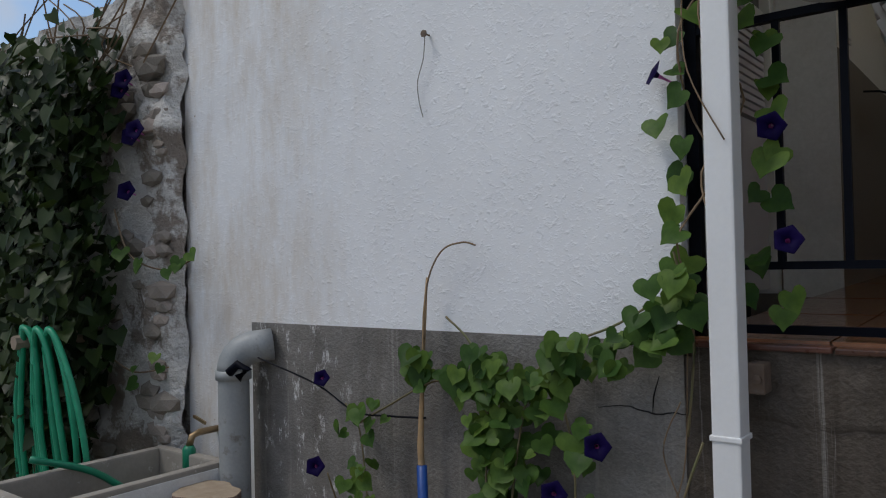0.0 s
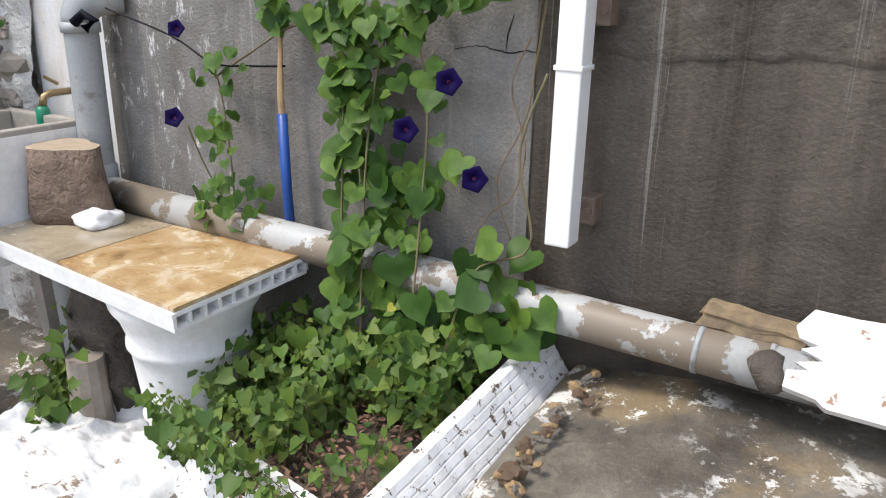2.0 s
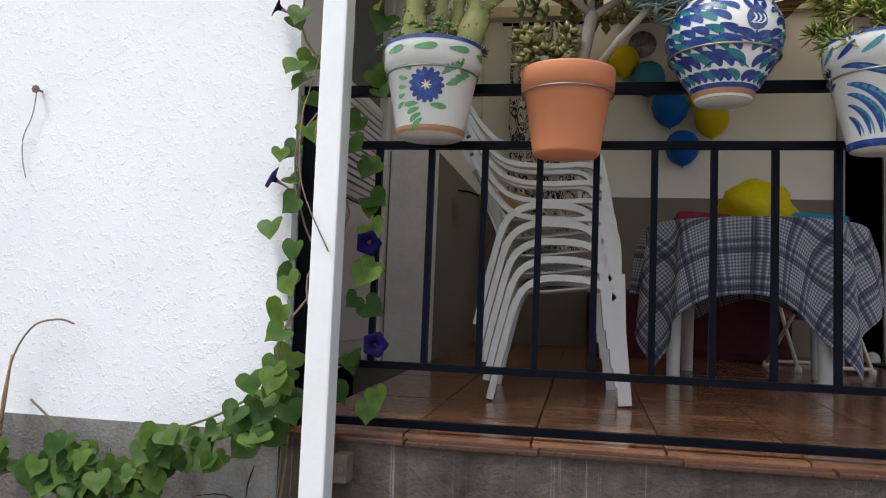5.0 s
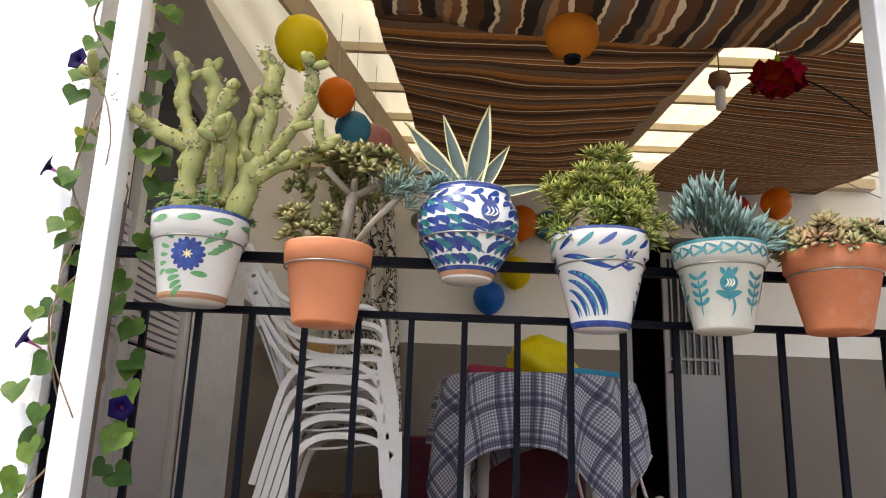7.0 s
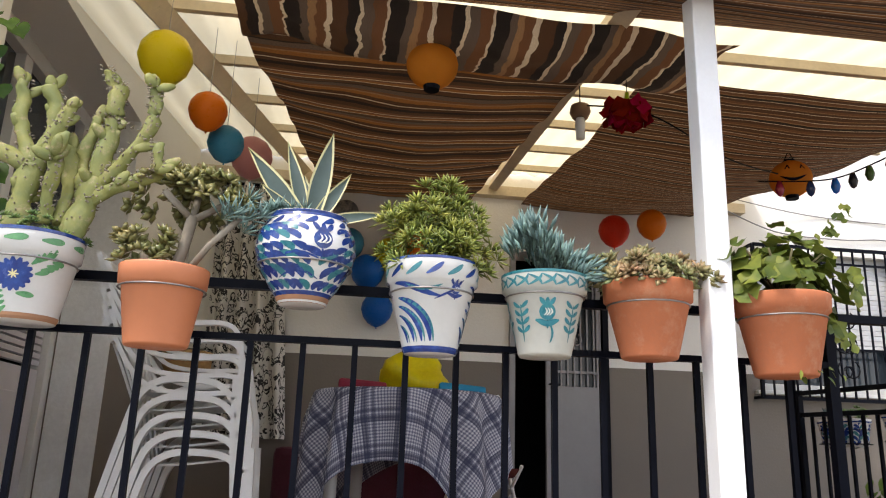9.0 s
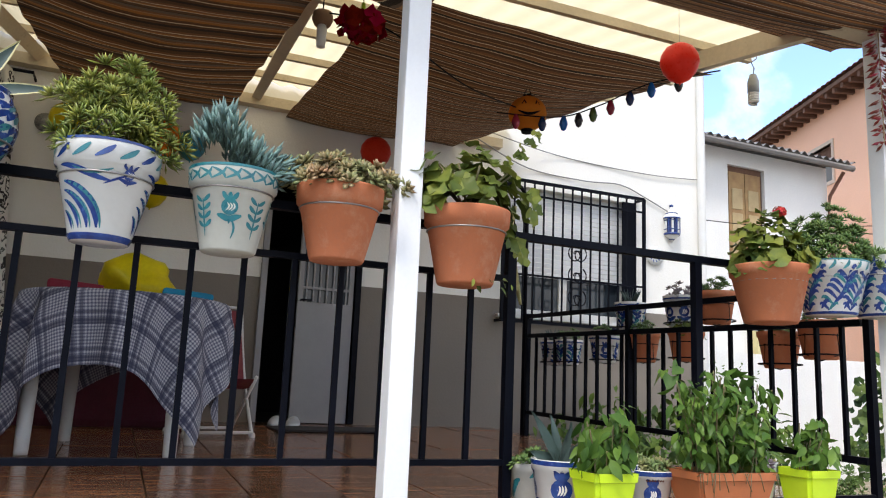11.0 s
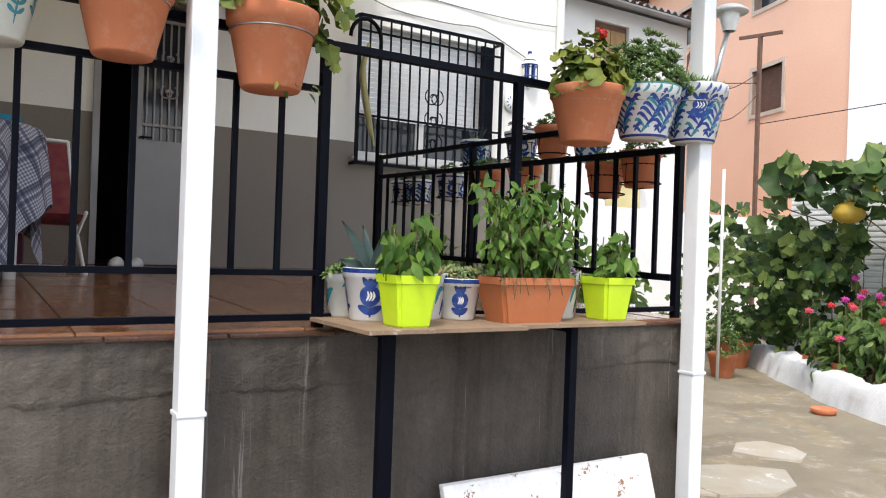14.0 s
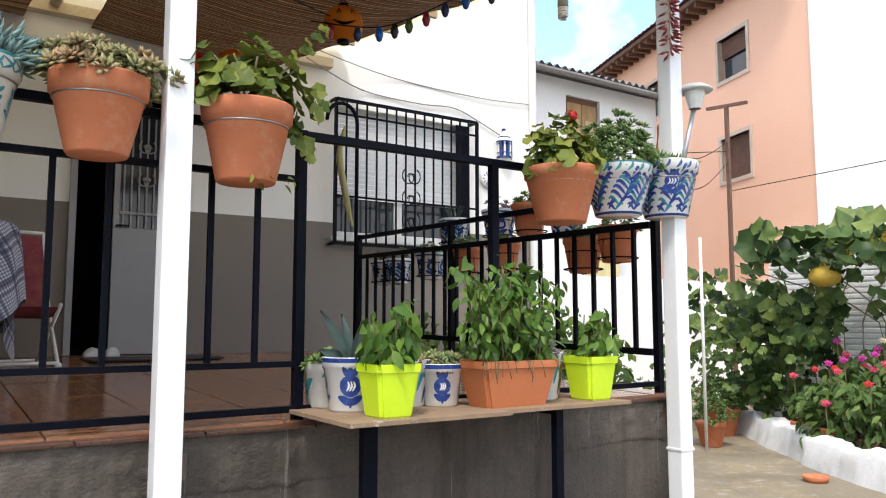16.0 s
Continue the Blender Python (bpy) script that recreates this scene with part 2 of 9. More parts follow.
def wall_paint():
    """Thick white paint on rough render, with brown damp runs at the far end."""
    m, nt, b = nodes_of("white_rough_render")
    v = coords(nt)
    big, lump, fine = noise_tex(nt, v, 1.7, 6, 0.65), noise_tex(nt, v, 62, 4, 0.6), noise_tex(nt, v, 150, 3)
    c = mix(nt, (0.82, 0.84, 0.87), (0.74, 0.76, 0.79), ramp(nt, big, [(0.35, (0, 0, 0)), (0.75, (1, 1, 1))]))
    xyz = nt.nodes.new("ShaderNodeSeparateXYZ")
    nt.links.new(v, xyz.inputs[0])
    runs = noise_tex(nt, coords(nt, "Object", (2.6, 1, 0.8)), 1.0, 7, 0.72)
    side = ramp(nt, maths(nt, "MULTIPLY_ADD", xyz.outputs["X"], -0.55, -0.62), [(0.15, (0, 0, 0)), (0.50, (1, 1, 1))])
    stain = mix(nt, side, ramp(nt, runs, [(0.44, (0, 0, 0)), (0.72, (1, 1, 1))]), 1.0, "MULTIPLY")
    c = mix(nt, c, (0.50, 0.41, 0.30), mix(nt, (0, 0, 0), stain, 0.85))
    flake = ramp(nt, noise_tex(nt, v, 30, 6, 0.75), [(0.66, (0, 0, 0)), (0.70, (1, 1, 1))])
    c = mix(nt, c, (0.36, 0.29, 0.22), mix(nt, side, flake, 1.0, "MULTIPLY"))
    nt.links.new(c, b.inputs["Base Color"])
    b.inputs["Roughness"].default_value = 0.75
    b.inputs["Specular IOR Level"].default_value = 0.25
    drops = ramp(nt, lump, [(0.52, (0, 0, 0)), (0.74, (1, 1, 1))])
    relief(nt, b, maths(nt, "MULTIPLY_ADD", fine, 0.3, drops), 0.36, 0.008)
    return m


def cement(name, dark, pale, salts, wet):
    """Cement render: trowel marks, pale salts, broad damp runs and thin lime drips."""
    m, nt, b = nodes_of(name)
    v = coords(nt)
    big, lump, fine = noise_tex(nt, v, 1.3, 7, 0.65), noise_tex(nt, v, 9, 6, 0.65, 0.6), noise_tex(nt, v, 90, 4)
    c = mix(nt, dark, pale, ramp(nt, big, [(0.32, (0, 0, 0)), (0.68, (1, 1, 1))]))
    c = mix(nt, c, ramp(nt, lump, [(0.3, (0.72, 0.72, 0.72)), (0.7, (1.2, 1.2, 1.2))]), 0.8, "MULTIPLY")
    c = mix(nt, c, ramp(nt, fine, [(0.25, (0.75, 0.75, 0.75)), (0.75, (1.2, 1.2, 1.2))]), 0.7, "MULTIPLY")
    broad = noise_tex(nt, coords(nt, "Object", (4.2, 1, 0.22)), 1.0, 6, 0.7)
    c = mix(nt, c, ramp(nt, broad, [(0.34, (0.44, 0.385, 0.33)), (0.50, (1, 0.99, 0.97)), (0.68, (1.3, 1.3, 1.3))]), 0.4 if salts else 0.9, "MULTIPLY")
    drip = noise_tex(nt, coords(nt, "Object", (24, 1, 0.5)), 1.0, 6, 0.72, 0.5)
    where = noise_tex(nt, coords(nt, "Object", (2.1, 1, 0.5)), 1.0, 2)
    thin = mix(nt, ramp(nt, drip, [(0.605, (0, 0, 0)), (0.64, (1, 1, 1))]), ramp(nt, where, [(0.43, (0, 0, 0)), (0.55, (1, 1, 1))]), 1.0, "MULTIPLY")
    c = mix(nt, c, (0.32, 0.31, 0.29), mix(nt, (0, 0, 0), thin, 0.42))
    if salts:
        xyz = nt.nodes.new("ShaderNodeSeparateXYZ")
        nt.links.new(v, xyz.inputs[0])
        near = ramp(nt, maths(nt, "MULTIPLY_ADD", xyz.outputs["X"], -1.0, -1.20), [(0.22, (0, 0, 0)), (0.72, (1, 1, 1))])
        salt = ramp(nt, noise_tex(nt, coords(nt, "Object", (1, 1, 0.45)), 22, 9, 0.8), [(0.56, (0, 0, 0)), (0.62, (1, 1, 1))])
        c = mix(nt, c, (0.66, 0.66, 0.66), mix(nt, near, salt, 1.0, "MULTIPLY"))
    nt.links.new(c, b.inputs["Base Color"])
    rr = ramp(nt, big, [(0.35, (wet,) * 3), (0.7, (0.85, 0.85, 0.85))])
    nt.links.new(rr, b.inputs["Roughness"])
    b.inputs["Specular IOR Level"].default_value = 0.35
    relief(nt, b, maths(nt, "MULTIPLY_ADD", fine, 0.9, lump), 0.55, 0.012)
    return m


def two_tone():
    """Terrace walls: cream-white above a smooth taupe dado."""
    m, nt, b = nodes_of("terrace_wall_paint")
    v = coords(nt)
    xyz = nt.nodes.new("ShaderNodeSeparateXYZ")
    nt.links.new(v, xyz.inputs[0])
    edge = maths(nt, "GREATER_THAN", xyz.outputs["Z"], 2.652)
    big, fine = noise_tex(nt, v, 1.4, 5), noise_tex(nt, v, 55, 4)
    lo = mix(nt, (0.205, 0.178, 0.150), (0.172, 0.15, 0.126), big)
    hi = mix(nt, (0.80, 0.79, 0.76), (0.73, 0.71, 0.66), big)
    nt.links.new(mix(nt, lo, hi, edge), b.inputs["Base Color"])
    b.inputs["Roughness"].default_value = 0.8
    relief(nt, b, fine, 0.35, 0.006)
    return m


def ground_mat():
    """Worn concrete ground: damp grey-brown, sandy, with flakes of old lime wash."""
    m, nt, b = nodes_of("worn_concrete_ground")
    v = coords(nt)
    big, mid, fine = noise_tex(nt, v, 1.3, 9, 0.75), noise_tex(nt, v, 7, 8, 0.75), noise_tex(nt, v, 80, 6, 0.75)
    c = mix(nt, (0.075, 0.065, 0.053), (0.22, 0.198, 0.162), ramp(nt, big, [(0.40, (0, 0, 0)), (0.60, (1, 1, 1))]))
    c = mix(nt, c, ramp(nt, fine, [(0.25, (0.6, 0.6, 0.6)), (0.75, (1.25, 1.25, 1.25))]), 0.85, "MULTIPLY")
    c = mix(nt, c, (0.38, 0.28, 0.15), mix(nt, (0, 0, 0), ramp(nt, noise_tex(nt, v, 1.9, 6, 0.65), [(0.50, (0, 0, 0)), (0.60, (1, 1, 1))]), 0.5))
    c = mix(nt, c, ramp(nt, mid, [(0.3, (0.65, 0.62, 0.58)), (0.6, (1.1, 1.1, 1.1))]), 0.7, "MULTIPLY")
    lime = mix(nt, ramp(nt, noise_tex(nt, v, 9, 9, 0.8), [(0.545, (0, 0, 0)), (0.56, (1, 1, 1))]), ramp(nt, noise_tex(nt, v, 1.9, 5, 0.6), [(0.43, (0, 0, 0)), (0.54, (1, 1, 1))]), 1.0, "MULTIPLY")
    xyz = nt.nodes.new("ShaderNodeSeparateXYZ")
    nt.links.new(v, xyz.inputs[0])
    path = ramp(nt, maths(nt, "MULTIPLY_ADD", xyz.outputs["X"], 0.25, -0.5), [(0.1, (0, 0, 0)), (0.6, (1, 1, 1))])
    c = mix(nt, c, (0.30, 0.245, 0.155), mix(nt, (0, 0, 0), path, 0.55))
    c = mix(nt, c, (0.68, 0.67, 0.64), mix(nt, lime, (0, 0, 0), mix(nt, (0, 0, 0), path, 0.8)))
    nt.links.new(c, b.inputs["Base Color"])
    nt.links.new(ramp(nt, big, [(0.4, (0.45, 0.45, 0.45)), (0.6, (0.9, 0.9, 0.9))]), b.inputs["Roughness"])
    relief(nt, b, maths(nt, "MULTIPLY_ADD", fine, 0.4, mid), 0.7, 0.014)
    return m


def floor_tile():
    """Wet brown glazed tile with streaks across it, their colour raised to stand for reflections."""
    m, nt, b = nodes_of("brown_glazed_floor_tile")
    v = coords(nt)
    streak, fine = noise_tex(nt, coords(nt, "Object", (3, 22, 1)), 1.0, 6, 0.65, 0.5), noise_tex(nt, v, 40, 4)
    c = ramp(nt, streak, [(0.28, (0.11, 0.048, 0.026)), (0.5, (0.27, 0.13, 0.07)), (0.62, (0.40, 0.215, 0.12)), (0.75, (0.52, 0.33, 0.21))])
    r = nt.nodes.new("ShaderNodeObjectInfo").outputs["Random"]
    hs = nt.nodes.new("ShaderNodeHueSaturation")
    nt.links.new(maths(nt, "MULTIPLY_ADD", r, 0.3, 0.85), hs.inputs["Value"])
    nt.links.new(c, hs.inputs["Color"])
    nt.links.new(hs.outputs["Color"], b.inputs["Base Color"])
    nt.links.new(ramp(nt, fine, [(0.35, (0.06, 0.06, 0.06)), (0.7, (0.24, 0.24, 0.24))]), b.inputs["Roughness"])
    relief(nt, b, maths(nt, "MULTIPLY_ADD", fine, 0.3, streak), 0.35, 0.004)
    return m


WALLWHITE, TWOTONE, GROUND, TILE = wall_paint(), two_tone(), ground_mat(), floor_tile()
CEMENT = cement("damp_cement_render", (0.046, 0.038, 0.031), (0.110, 0.093, 0.077), False, 0.5)
CEMENT_GREY = cement("grey_cement_render", (0.125, 0.119, 0.112), (0.26, 0.25, 0.236), True, 0.6)
EDGE = mat("brown_edge_tile", (0.085, 0.036, 0.02), (0.06, 0.027, 0.017), rough=0.3, scale=14, fine=80, bump=0.2, dirt=(0.24, 0.13, 0.08), dirt_at=(0.6, 0.75), vary=0.2)
GROUT = mat("tile_grout", (0.16, 0.12, 0.09), rough=0.9, scale=12)
PLAINWHITE = mat("white_house_paint", (0.82, 0.82, 0.81), (0.76, 0.76, 0.75), rough=0.8, scale=1.2, fine=40, bump=0.2)
ORANGE = mat("salmon_render", (0.84, 0.50, 0.345), (0.80, 0.47, 0.32), rough=0.85, scale=0.7, fine=30, bump=0.15)

FLOOR0, SLOPE = 1.480, 0.0215            # terrace floor at y = 2.04, and its rise towards the house
YB, XL, XR, YF = 5.715, -0.48, 4.01, 2.04  # house wall, side wall, end of the slab, cement wall


def floor_z(y):
    return FLOOR0 + SLOPE * (y - YF)


def ground_z(x, y):
    """The yard: low by the bench, higher along the slab, rising a little to the garden."""
    k = min(1, max(0, (x + 0.75) / 0.55))
    k = k * k * (3 - 2 * k)
    near = min(1, max(0, (2.1 - y) / 2.2))
    hi = 0.50 - 0.16 * near + 0.012 * max(0, min(x, 20) - 3)
    return (1 - k) * -0.04 + k * hi + 0.012 * bump_noise((x, y, 0), 2.3)


def build_ground():
    bm = bmesh.new()
    xs = [-400, -120, -40, -14] + [-8 + 0.35 * i for i in range(72)] + [19, 26, 40, 120, 400]
    ys = [-400, -120, -40, -12] + [-6 + 0.3 * i for i in range(70)] + [18, 26, 40, 120, 400]
    g = [[bm.verts.new((x, y, ground_z(x, y) - (0.0 if y < 30 else 0.3))) for y in ys] for x in xs]
    for i in range(len(xs) - 1):
        for j in range(len(ys) - 1):
            bm.faces.new((g[i][j], g[i + 1][j], g[i + 1][j + 1], g[i][j + 1]))
    structure("ground", bm, GROUND, "worn grey concrete yard with flaking lime wash", "ground", True)


build_ground()


def wall_block(name, boxes, material, label):
    bm = bmesh.new()
    for b in boxes:
        box(bm, *b)
    return structure(name, bm, material, label, "wall")


# white front wall over its cement plinth, and the cement wall that carries the terrace
def prism(pts, y0, y1):
    """An upright outline of (x, z) corners, from y0 back to y1."""
    bm = bmesh.new()
    a, b = [[bm.verts.new((x, y, z)) for x, z in pts] for y in (y0, y1)]
    bm.faces.new(a)
    bm.faces.new(b[::-1])
    for k in range(len(pts)):
        bm.faces.new((a[k - 1], b[k - 1], b[k], a[k]))
    bmesh.ops.recalc_face_normals(bm, faces=bm.faces)
    return bm


structure("wall_front_white", prism([(-2.62, 0.60), (-2.19, 0.60), (-2.19, 1.47), (XL, 1.47), (XL, 5.2), (-2.62, 5.2)], YF, 2.36), WALLWHITE, "rough white rendered house wall with brown damp stains", "wall")
# cement footing whose dark colour also stands for the shade under the bench
structure("wall_footing", prism([(-2.62, -0.2), (-2.19, -0.2), (-2.19, 0.60), (-2.62, 0.60)], YF + 0.01, 2.36), CEMENT, "damp cement footing, darkened in colour for the shade under the bench", "wall")
wall_block("wall_plinth", [(-2.19, XL, YF - 0.006, 2.36, -0.2, 1.47)], CEMENT_GREY, "grey cement plinth under the white wall")
front = wall_block("wall_terrace_front", [(XL, XR, YF, 2.3, -0.2, 1.435)], CEMENT, "damp grey cement wall carrying the terrace")
wall_block("wall_terrace_side", [(XR - 0.25, XR, 2.3, YB, -0.2, 1.40)], CEMENT, "damp grey cement side wall of the terrace")


def rough_band(u, v):
    """Thick lumpy render under the slab, torn off along its lower edge."""
    x = XL + 0.02 + (XR - XL - 0.03) * u
    low = 1.29 + 0.022 * bump_noise((x, 0, 0), 3.1) + 0.012 * bump_noise((x, 4, 0), 17)
    z = low + (1.467 - low) * v
    out = 0.005 + 0.006 * bump_noise((x, 0, z), 14) + 0.006 * bump_noise((x, 2, z), 42)
    return (x, YF - (max(0.001, out) if v > 0.01 else -0.004), z)


part("render_band", sheet(bmesh.new(), rough_band, 420, 14), CEMENT, front, "lumpy band of thicker render")
# side wall of the terrace with its doorway, house wall with door and window openings
D0, D1, DT = 2.42, 4.08, 3.72
wall_block("wall_side", [(XL - 0.42, XL, 2.36, D0, 1.2, 6), (XL - 0.42, XL, D1, YB, 1.2, 6), (XL - 0.42, XL, D0, D1, DT, 6)], TWOTONE, "white side wall of the terrace over a taupe dado")
W0, W1, WZ0, WZ1 = 4.07, 5.46, 2.525, 3.69
DX0, DX1, DZ = 2.015, 2.80, 3.55
XE = 6.34
structure("wall_house", pierced(bmesh.new(), (XL - 0.42, XE), (0.2, 7), ((DX0, DX1, 1.2, DZ), (W0, W1, WZ0, WZ1)), lambda u, v, d: (u, YB + d, v), 0.3), TWOTONE, "white house wall with a taupe dado", "wall")
wall_block("wall_house_end", [(XE - 0.3, XE, YB + 0.3, 9.5, 0.2, 7)], TWOTONE, "white end wall of the house")
# room boxes whose darkness is in their colour, not their lighting
wall_block("wall_room_dark", [(XL, DX1 + 0.6, 7.9, 8.0, 1.2, 4.2), (DX0 - 0.8, DX0 - 0.7, YB + 0.3, 7.9, 1.2, 4.2), (DX1 + 0.6, DX1 + 0.7, YB + 0.3, 8, 1.2, 4.2), (DX0 - 0.8, DX1 + 0.7, YB + 0.3, 8, 4.2, 4.3), (DX0 - 0.8, DX1 + 0.7, YB + 0.3, 8, 1.3, 1.55)], DARK, "unlit room behind the doorway, its darkness painted in near-black")
wall_block("wall_side_room_dark", [(XL - 1.9, XL - 1.8, 2.36, 4.6, 1.2, 4), (XL - 1.8, XL - 0.42, 4.5, 4.6, 1.2, 4), (XL - 1.9, XL - 0.42, 2.36, 4.6, 4.0, 4.1)], DARK, "unlit room behind the side door, its darkness painted in near-black")


def build_floor():
    bm = bmesh.new()
    vs = [bm.verts.new(p) for p in ((XL, YF + 0.02, FLOOR0 - 0.012), (XR, YF + 0.02, FLOOR0 - 0.012), (XR, YB, floor_z(YB) - 0.012), (XL, YB, floor_z(YB) - 0.012))]
    low = [bm.verts.new((v.co.x, v.co.y, 1.40)) for v in vs]
    bm.faces.new(vs)
    bm.faces.new(low[::-1])
    for i in range(4):
        j = (i + 1) % 4
        bm.faces.new((vs[j], vs[i], low[i], low[j]))
    floor = structure("floor", bm, GROUT, "wet brown glazed terrace floor tiles", "floor")
    s = 0.335
    me = None
    nx, ny = int((XR - XL) / s), int((YB - YF) / s)
    for i in range(nx + 1):
        for j in range(ny + 1):
            x0, y0 = XL + i * s, YF + 0.03 + j * s
            x1, y1 = min(x0 + s - 0.006, XR), min(y0 + s - 0.006, YB)
            if x1 - x0 < 0.05 or y1 - y0 < 0.05:
                continue
            if me is None or x1 - x0 < s - 0.01 or y1 - y0 < s - 0.01:
                b2 = bmesh.new()
                box(b2, 0, x1 - x0, 0, y1 - y0, -0.008, 0.004)
                me2 = bpy.data.meshes.new("tile")
                b2.to_mesh(me2)
                b2.free()
                me2.materials.append(TILE)
                if x1 - x0 > s - 0.01 and y1 - y0 > s - 0.01:
                    me = me2
            else:
                me2 = me
            ob = new("tile", me2)
            ob.matrix_basis = pose(x0, y0, floor_z(y0) + RNG.uniform(-0.001, 0.001), math.degrees(math.atan(SLOPE)))
            ob.parent = floor
    # edge tiles that lap over the cement wall
    n = 13
    w = (XR - XL) / n
    for i in range(n):
        b2 = bmesh.new()
        box(b2, 0.003, w - 0.003, -0.018, 0.07, -0.015, 0.0, 0.004)
        ob = part("edge_tile", b2, EDGE, floor)
        ob.location = (XL + i * w, YF, FLOOR0 - 0.004 + RNG.uniform(-0.002, 0.002))


build_floor()

# ---- railings, posts, roof ----
YR = 2.10
Z_BASE, Z_LOW, Z_TOP, Z_UP = 1.505, 1.66, 2.262, 2.415
XP1, XP2, XC = 2.25, 3.045, 3.96


def front_railing():
    t = thing("front_railing", (0, YR, 0), "black painted iron railing along the terrace edge", "railing")
    part("base_rail", bar(bmesh.new(), (XL + 0.1, 0, Z_BASE), (XC, 0, Z_BASE + 0.02), 0.021, 0.022), BLACK, t)
    for nm, z in (("lower_rail", Z_LOW), ("top_rail", Z_TOP)):
        part(nm, bar(bmesh.new(), (XL, 0, z), (XP1, 0, z), 0.019, 0.026), BLACK, t)
    part("pot_rail", bar(bmesh.new(), (XL, 0, Z_UP), (XC, 0, Z_UP - 0.005), 0.026, 0.03), BLACK, t)
    for i in range(17):
        x = -0.255 + 0.1475 * i
        if x < XP1 - 0.05:
            part("bar", bar(bmesh.new(), (x, 0, Z_LOW), (x, 0, Z_TOP), 0.017), BLACK, t)
    for x, top in ((XL + 0.02, Z_UP), (XP1, Z_UP + 0.012), (XP2, Z_UP), (XC, Z_UP)):
        part("post", bar(bmesh.new(), (x, 0, FLOOR0 - 0.03), (x, 0, top), 0.031), BLACK, t)
    return t


def side_railing():
    t = thing("side_railing", (XC, 0, 0), "black painted iron railing down the side of the terrace", "railing")
    y0, y1 = YR + 0.03, 5.02
    def zz(z, y):
        return z + SLOPE * (y - YF)
    for nm, z, w in (("lower_rail", 1.66, 0.022), ("top_rail", 2.235, 0.026), ("pot_rail", 2.385, 0.022)):
        part(nm, bar(bmesh.new(), (0, y0, zz(z, y0)), (0, y1, zz(z, y1)), w, 0.03), BLACK, t)
    n = 22
    for i in range(n):
        y = y0 + 0.1 + (y1 - y0 - 0.1) * i / (n - 1)
        part("bar", bar(bmesh.new(), (0, y, zz(1.66, y)), (0, y, zz(2.235, y)), 0.018), BLACK, t)
    for y, top in ((3.75, 2.43), (y1, 2.47)):
        part("post", bar(bmesh.new(), (0, y, floor_z(y) - 0.02), (0, y, top), 0.034), BLACK, t)
    # hooked end post that carries a hanging lamp chain
    pts = [(0, y1 + 0.06, 1.5), (0, y1 + 0.06, 3.36)] + [(-0.13 + 0.13 * math.cos(a), y1 + 0.06, 3.36 + 0.15 * math.sin(a)) for a in [math.pi * k / 10 for k in range(1, 11)]]
    part("hooked_post", tube(bmesh.new(), pts, 0.016, 8), BLACK, t, smooth=True)
    return t


front_railing()
side_railing()


def downpipe(x, z0, z1, label, brackets, h=0.037):
    t = thing("white_post", (x, 1.945, 0), label, "post", "white posts along the terrace")
    part("shaft", cube(-h, h, -0.037, 0.037, z0, z1, 0.006), WHITEPOLE, t)
    part("sleeve", cube(-h - 0.004, h + 0.004, -0.041, 0.041, 1.262, 1.275, 0.003), WHITEPOLE, t)
    for z in brackets:
        b = cube(0.03, 0.068, 0.035, 0.10, z - 0.036, z + 0.036, 0.004)
        br = part("bracket", b, RUSTY, t, "rusty steel fixing plate")
        part("bolt", lathe(bmesh.new(), [(0, 0.0), (0.011, 0.0), (0.011, 0.008), (0, 0.01)], 8), RUSTY, br).matrix_basis = pose(0.052, 0.035, z, 90)
    return t


downpipe(-0.340, 0.825, 3.42, "white painted square steel post hung on rusty plates", (0.91, 1.40), 0.033)
downpipe(1.808, 0.55, 3.42, "white painted square steel post before the railing", (1.39,))
downpipe(3.90, 0.44, 3.46, "white painted square steel post at the terrace corner", (1.03, 1.43))

R0, RS = 3.43, 0.158


def roof_z(y):
    return R0 + RS * (y - 1.95)


def build_roof():
    t = thing("pergola", (0, 0, 0), "cream timber pergola over the terrace", "pergola")
    b = bmesh.new()
    part("front_beam", bar(b, (-0.5, 1.95, R0 + 0.0), (3.95, 1.95, R0 + 0.03), 0.06, 0.08), CREAM, t)
    for x0, x1 in ((-0.16, 0.34), (1.66, 1.86), (3.72, 3.62)):
        part("rafter", bar(bmesh.new(), (x0, 1.9, roof_z(1.9) + 0.06), (x1, YB, roof_z(YB) + 0.06), 0.07, 0.09), CREAM, t)
    for k in range(6):
        y = 2.75 + 0.62 * k
        part("batten", bar(bmesh.new(), (-0.2 + 0.12 * (y - 1.9), y, roof_z(y) + 0.13), (4.0, y, roof_z(y) + 0.13), 0.045, 0.03), CREAM, t)
    part("wall_plate", bar(bmesh.new(), (XL, YB - 0.04, roof_z(YB)), (4.0, YB - 0.04, roof_z(YB)), 0.08, 0.10), CREAM, t)
    m, nt, bs = nodes_of("cream_corrugated_plastic")
    bs.inputs["Base Color"].default_value = (0.85, 0.78, 0.58, 1)
    bs.inputs["Roughness"].default_value = 0.5
    tr = nt.nodes.new("ShaderNodeBsdfTranslucent")
    c = mix(nt, (0.66, 0.58, 0.40), (0.58, 0.49, 0.30), noise_tex(nt, coords(nt), 3, 5))
    nt.links.new(c, tr.inputs["Color"])
    mx = add(nt, "ShaderNodeMixShader", Fac=0.92)
    nt.links.new(bs.outputs[0], mx.inputs[1])
    nt.links.new(tr.outputs[0], mx.inputs[2])
    nt.links.new(mx.outputs[0], nt.nodes["Material Output"].inputs["Surface"])
    def f(u, v):
        x, y = -0.5 + 4.6 * u, 1.7 + (YB - 1.72) * v
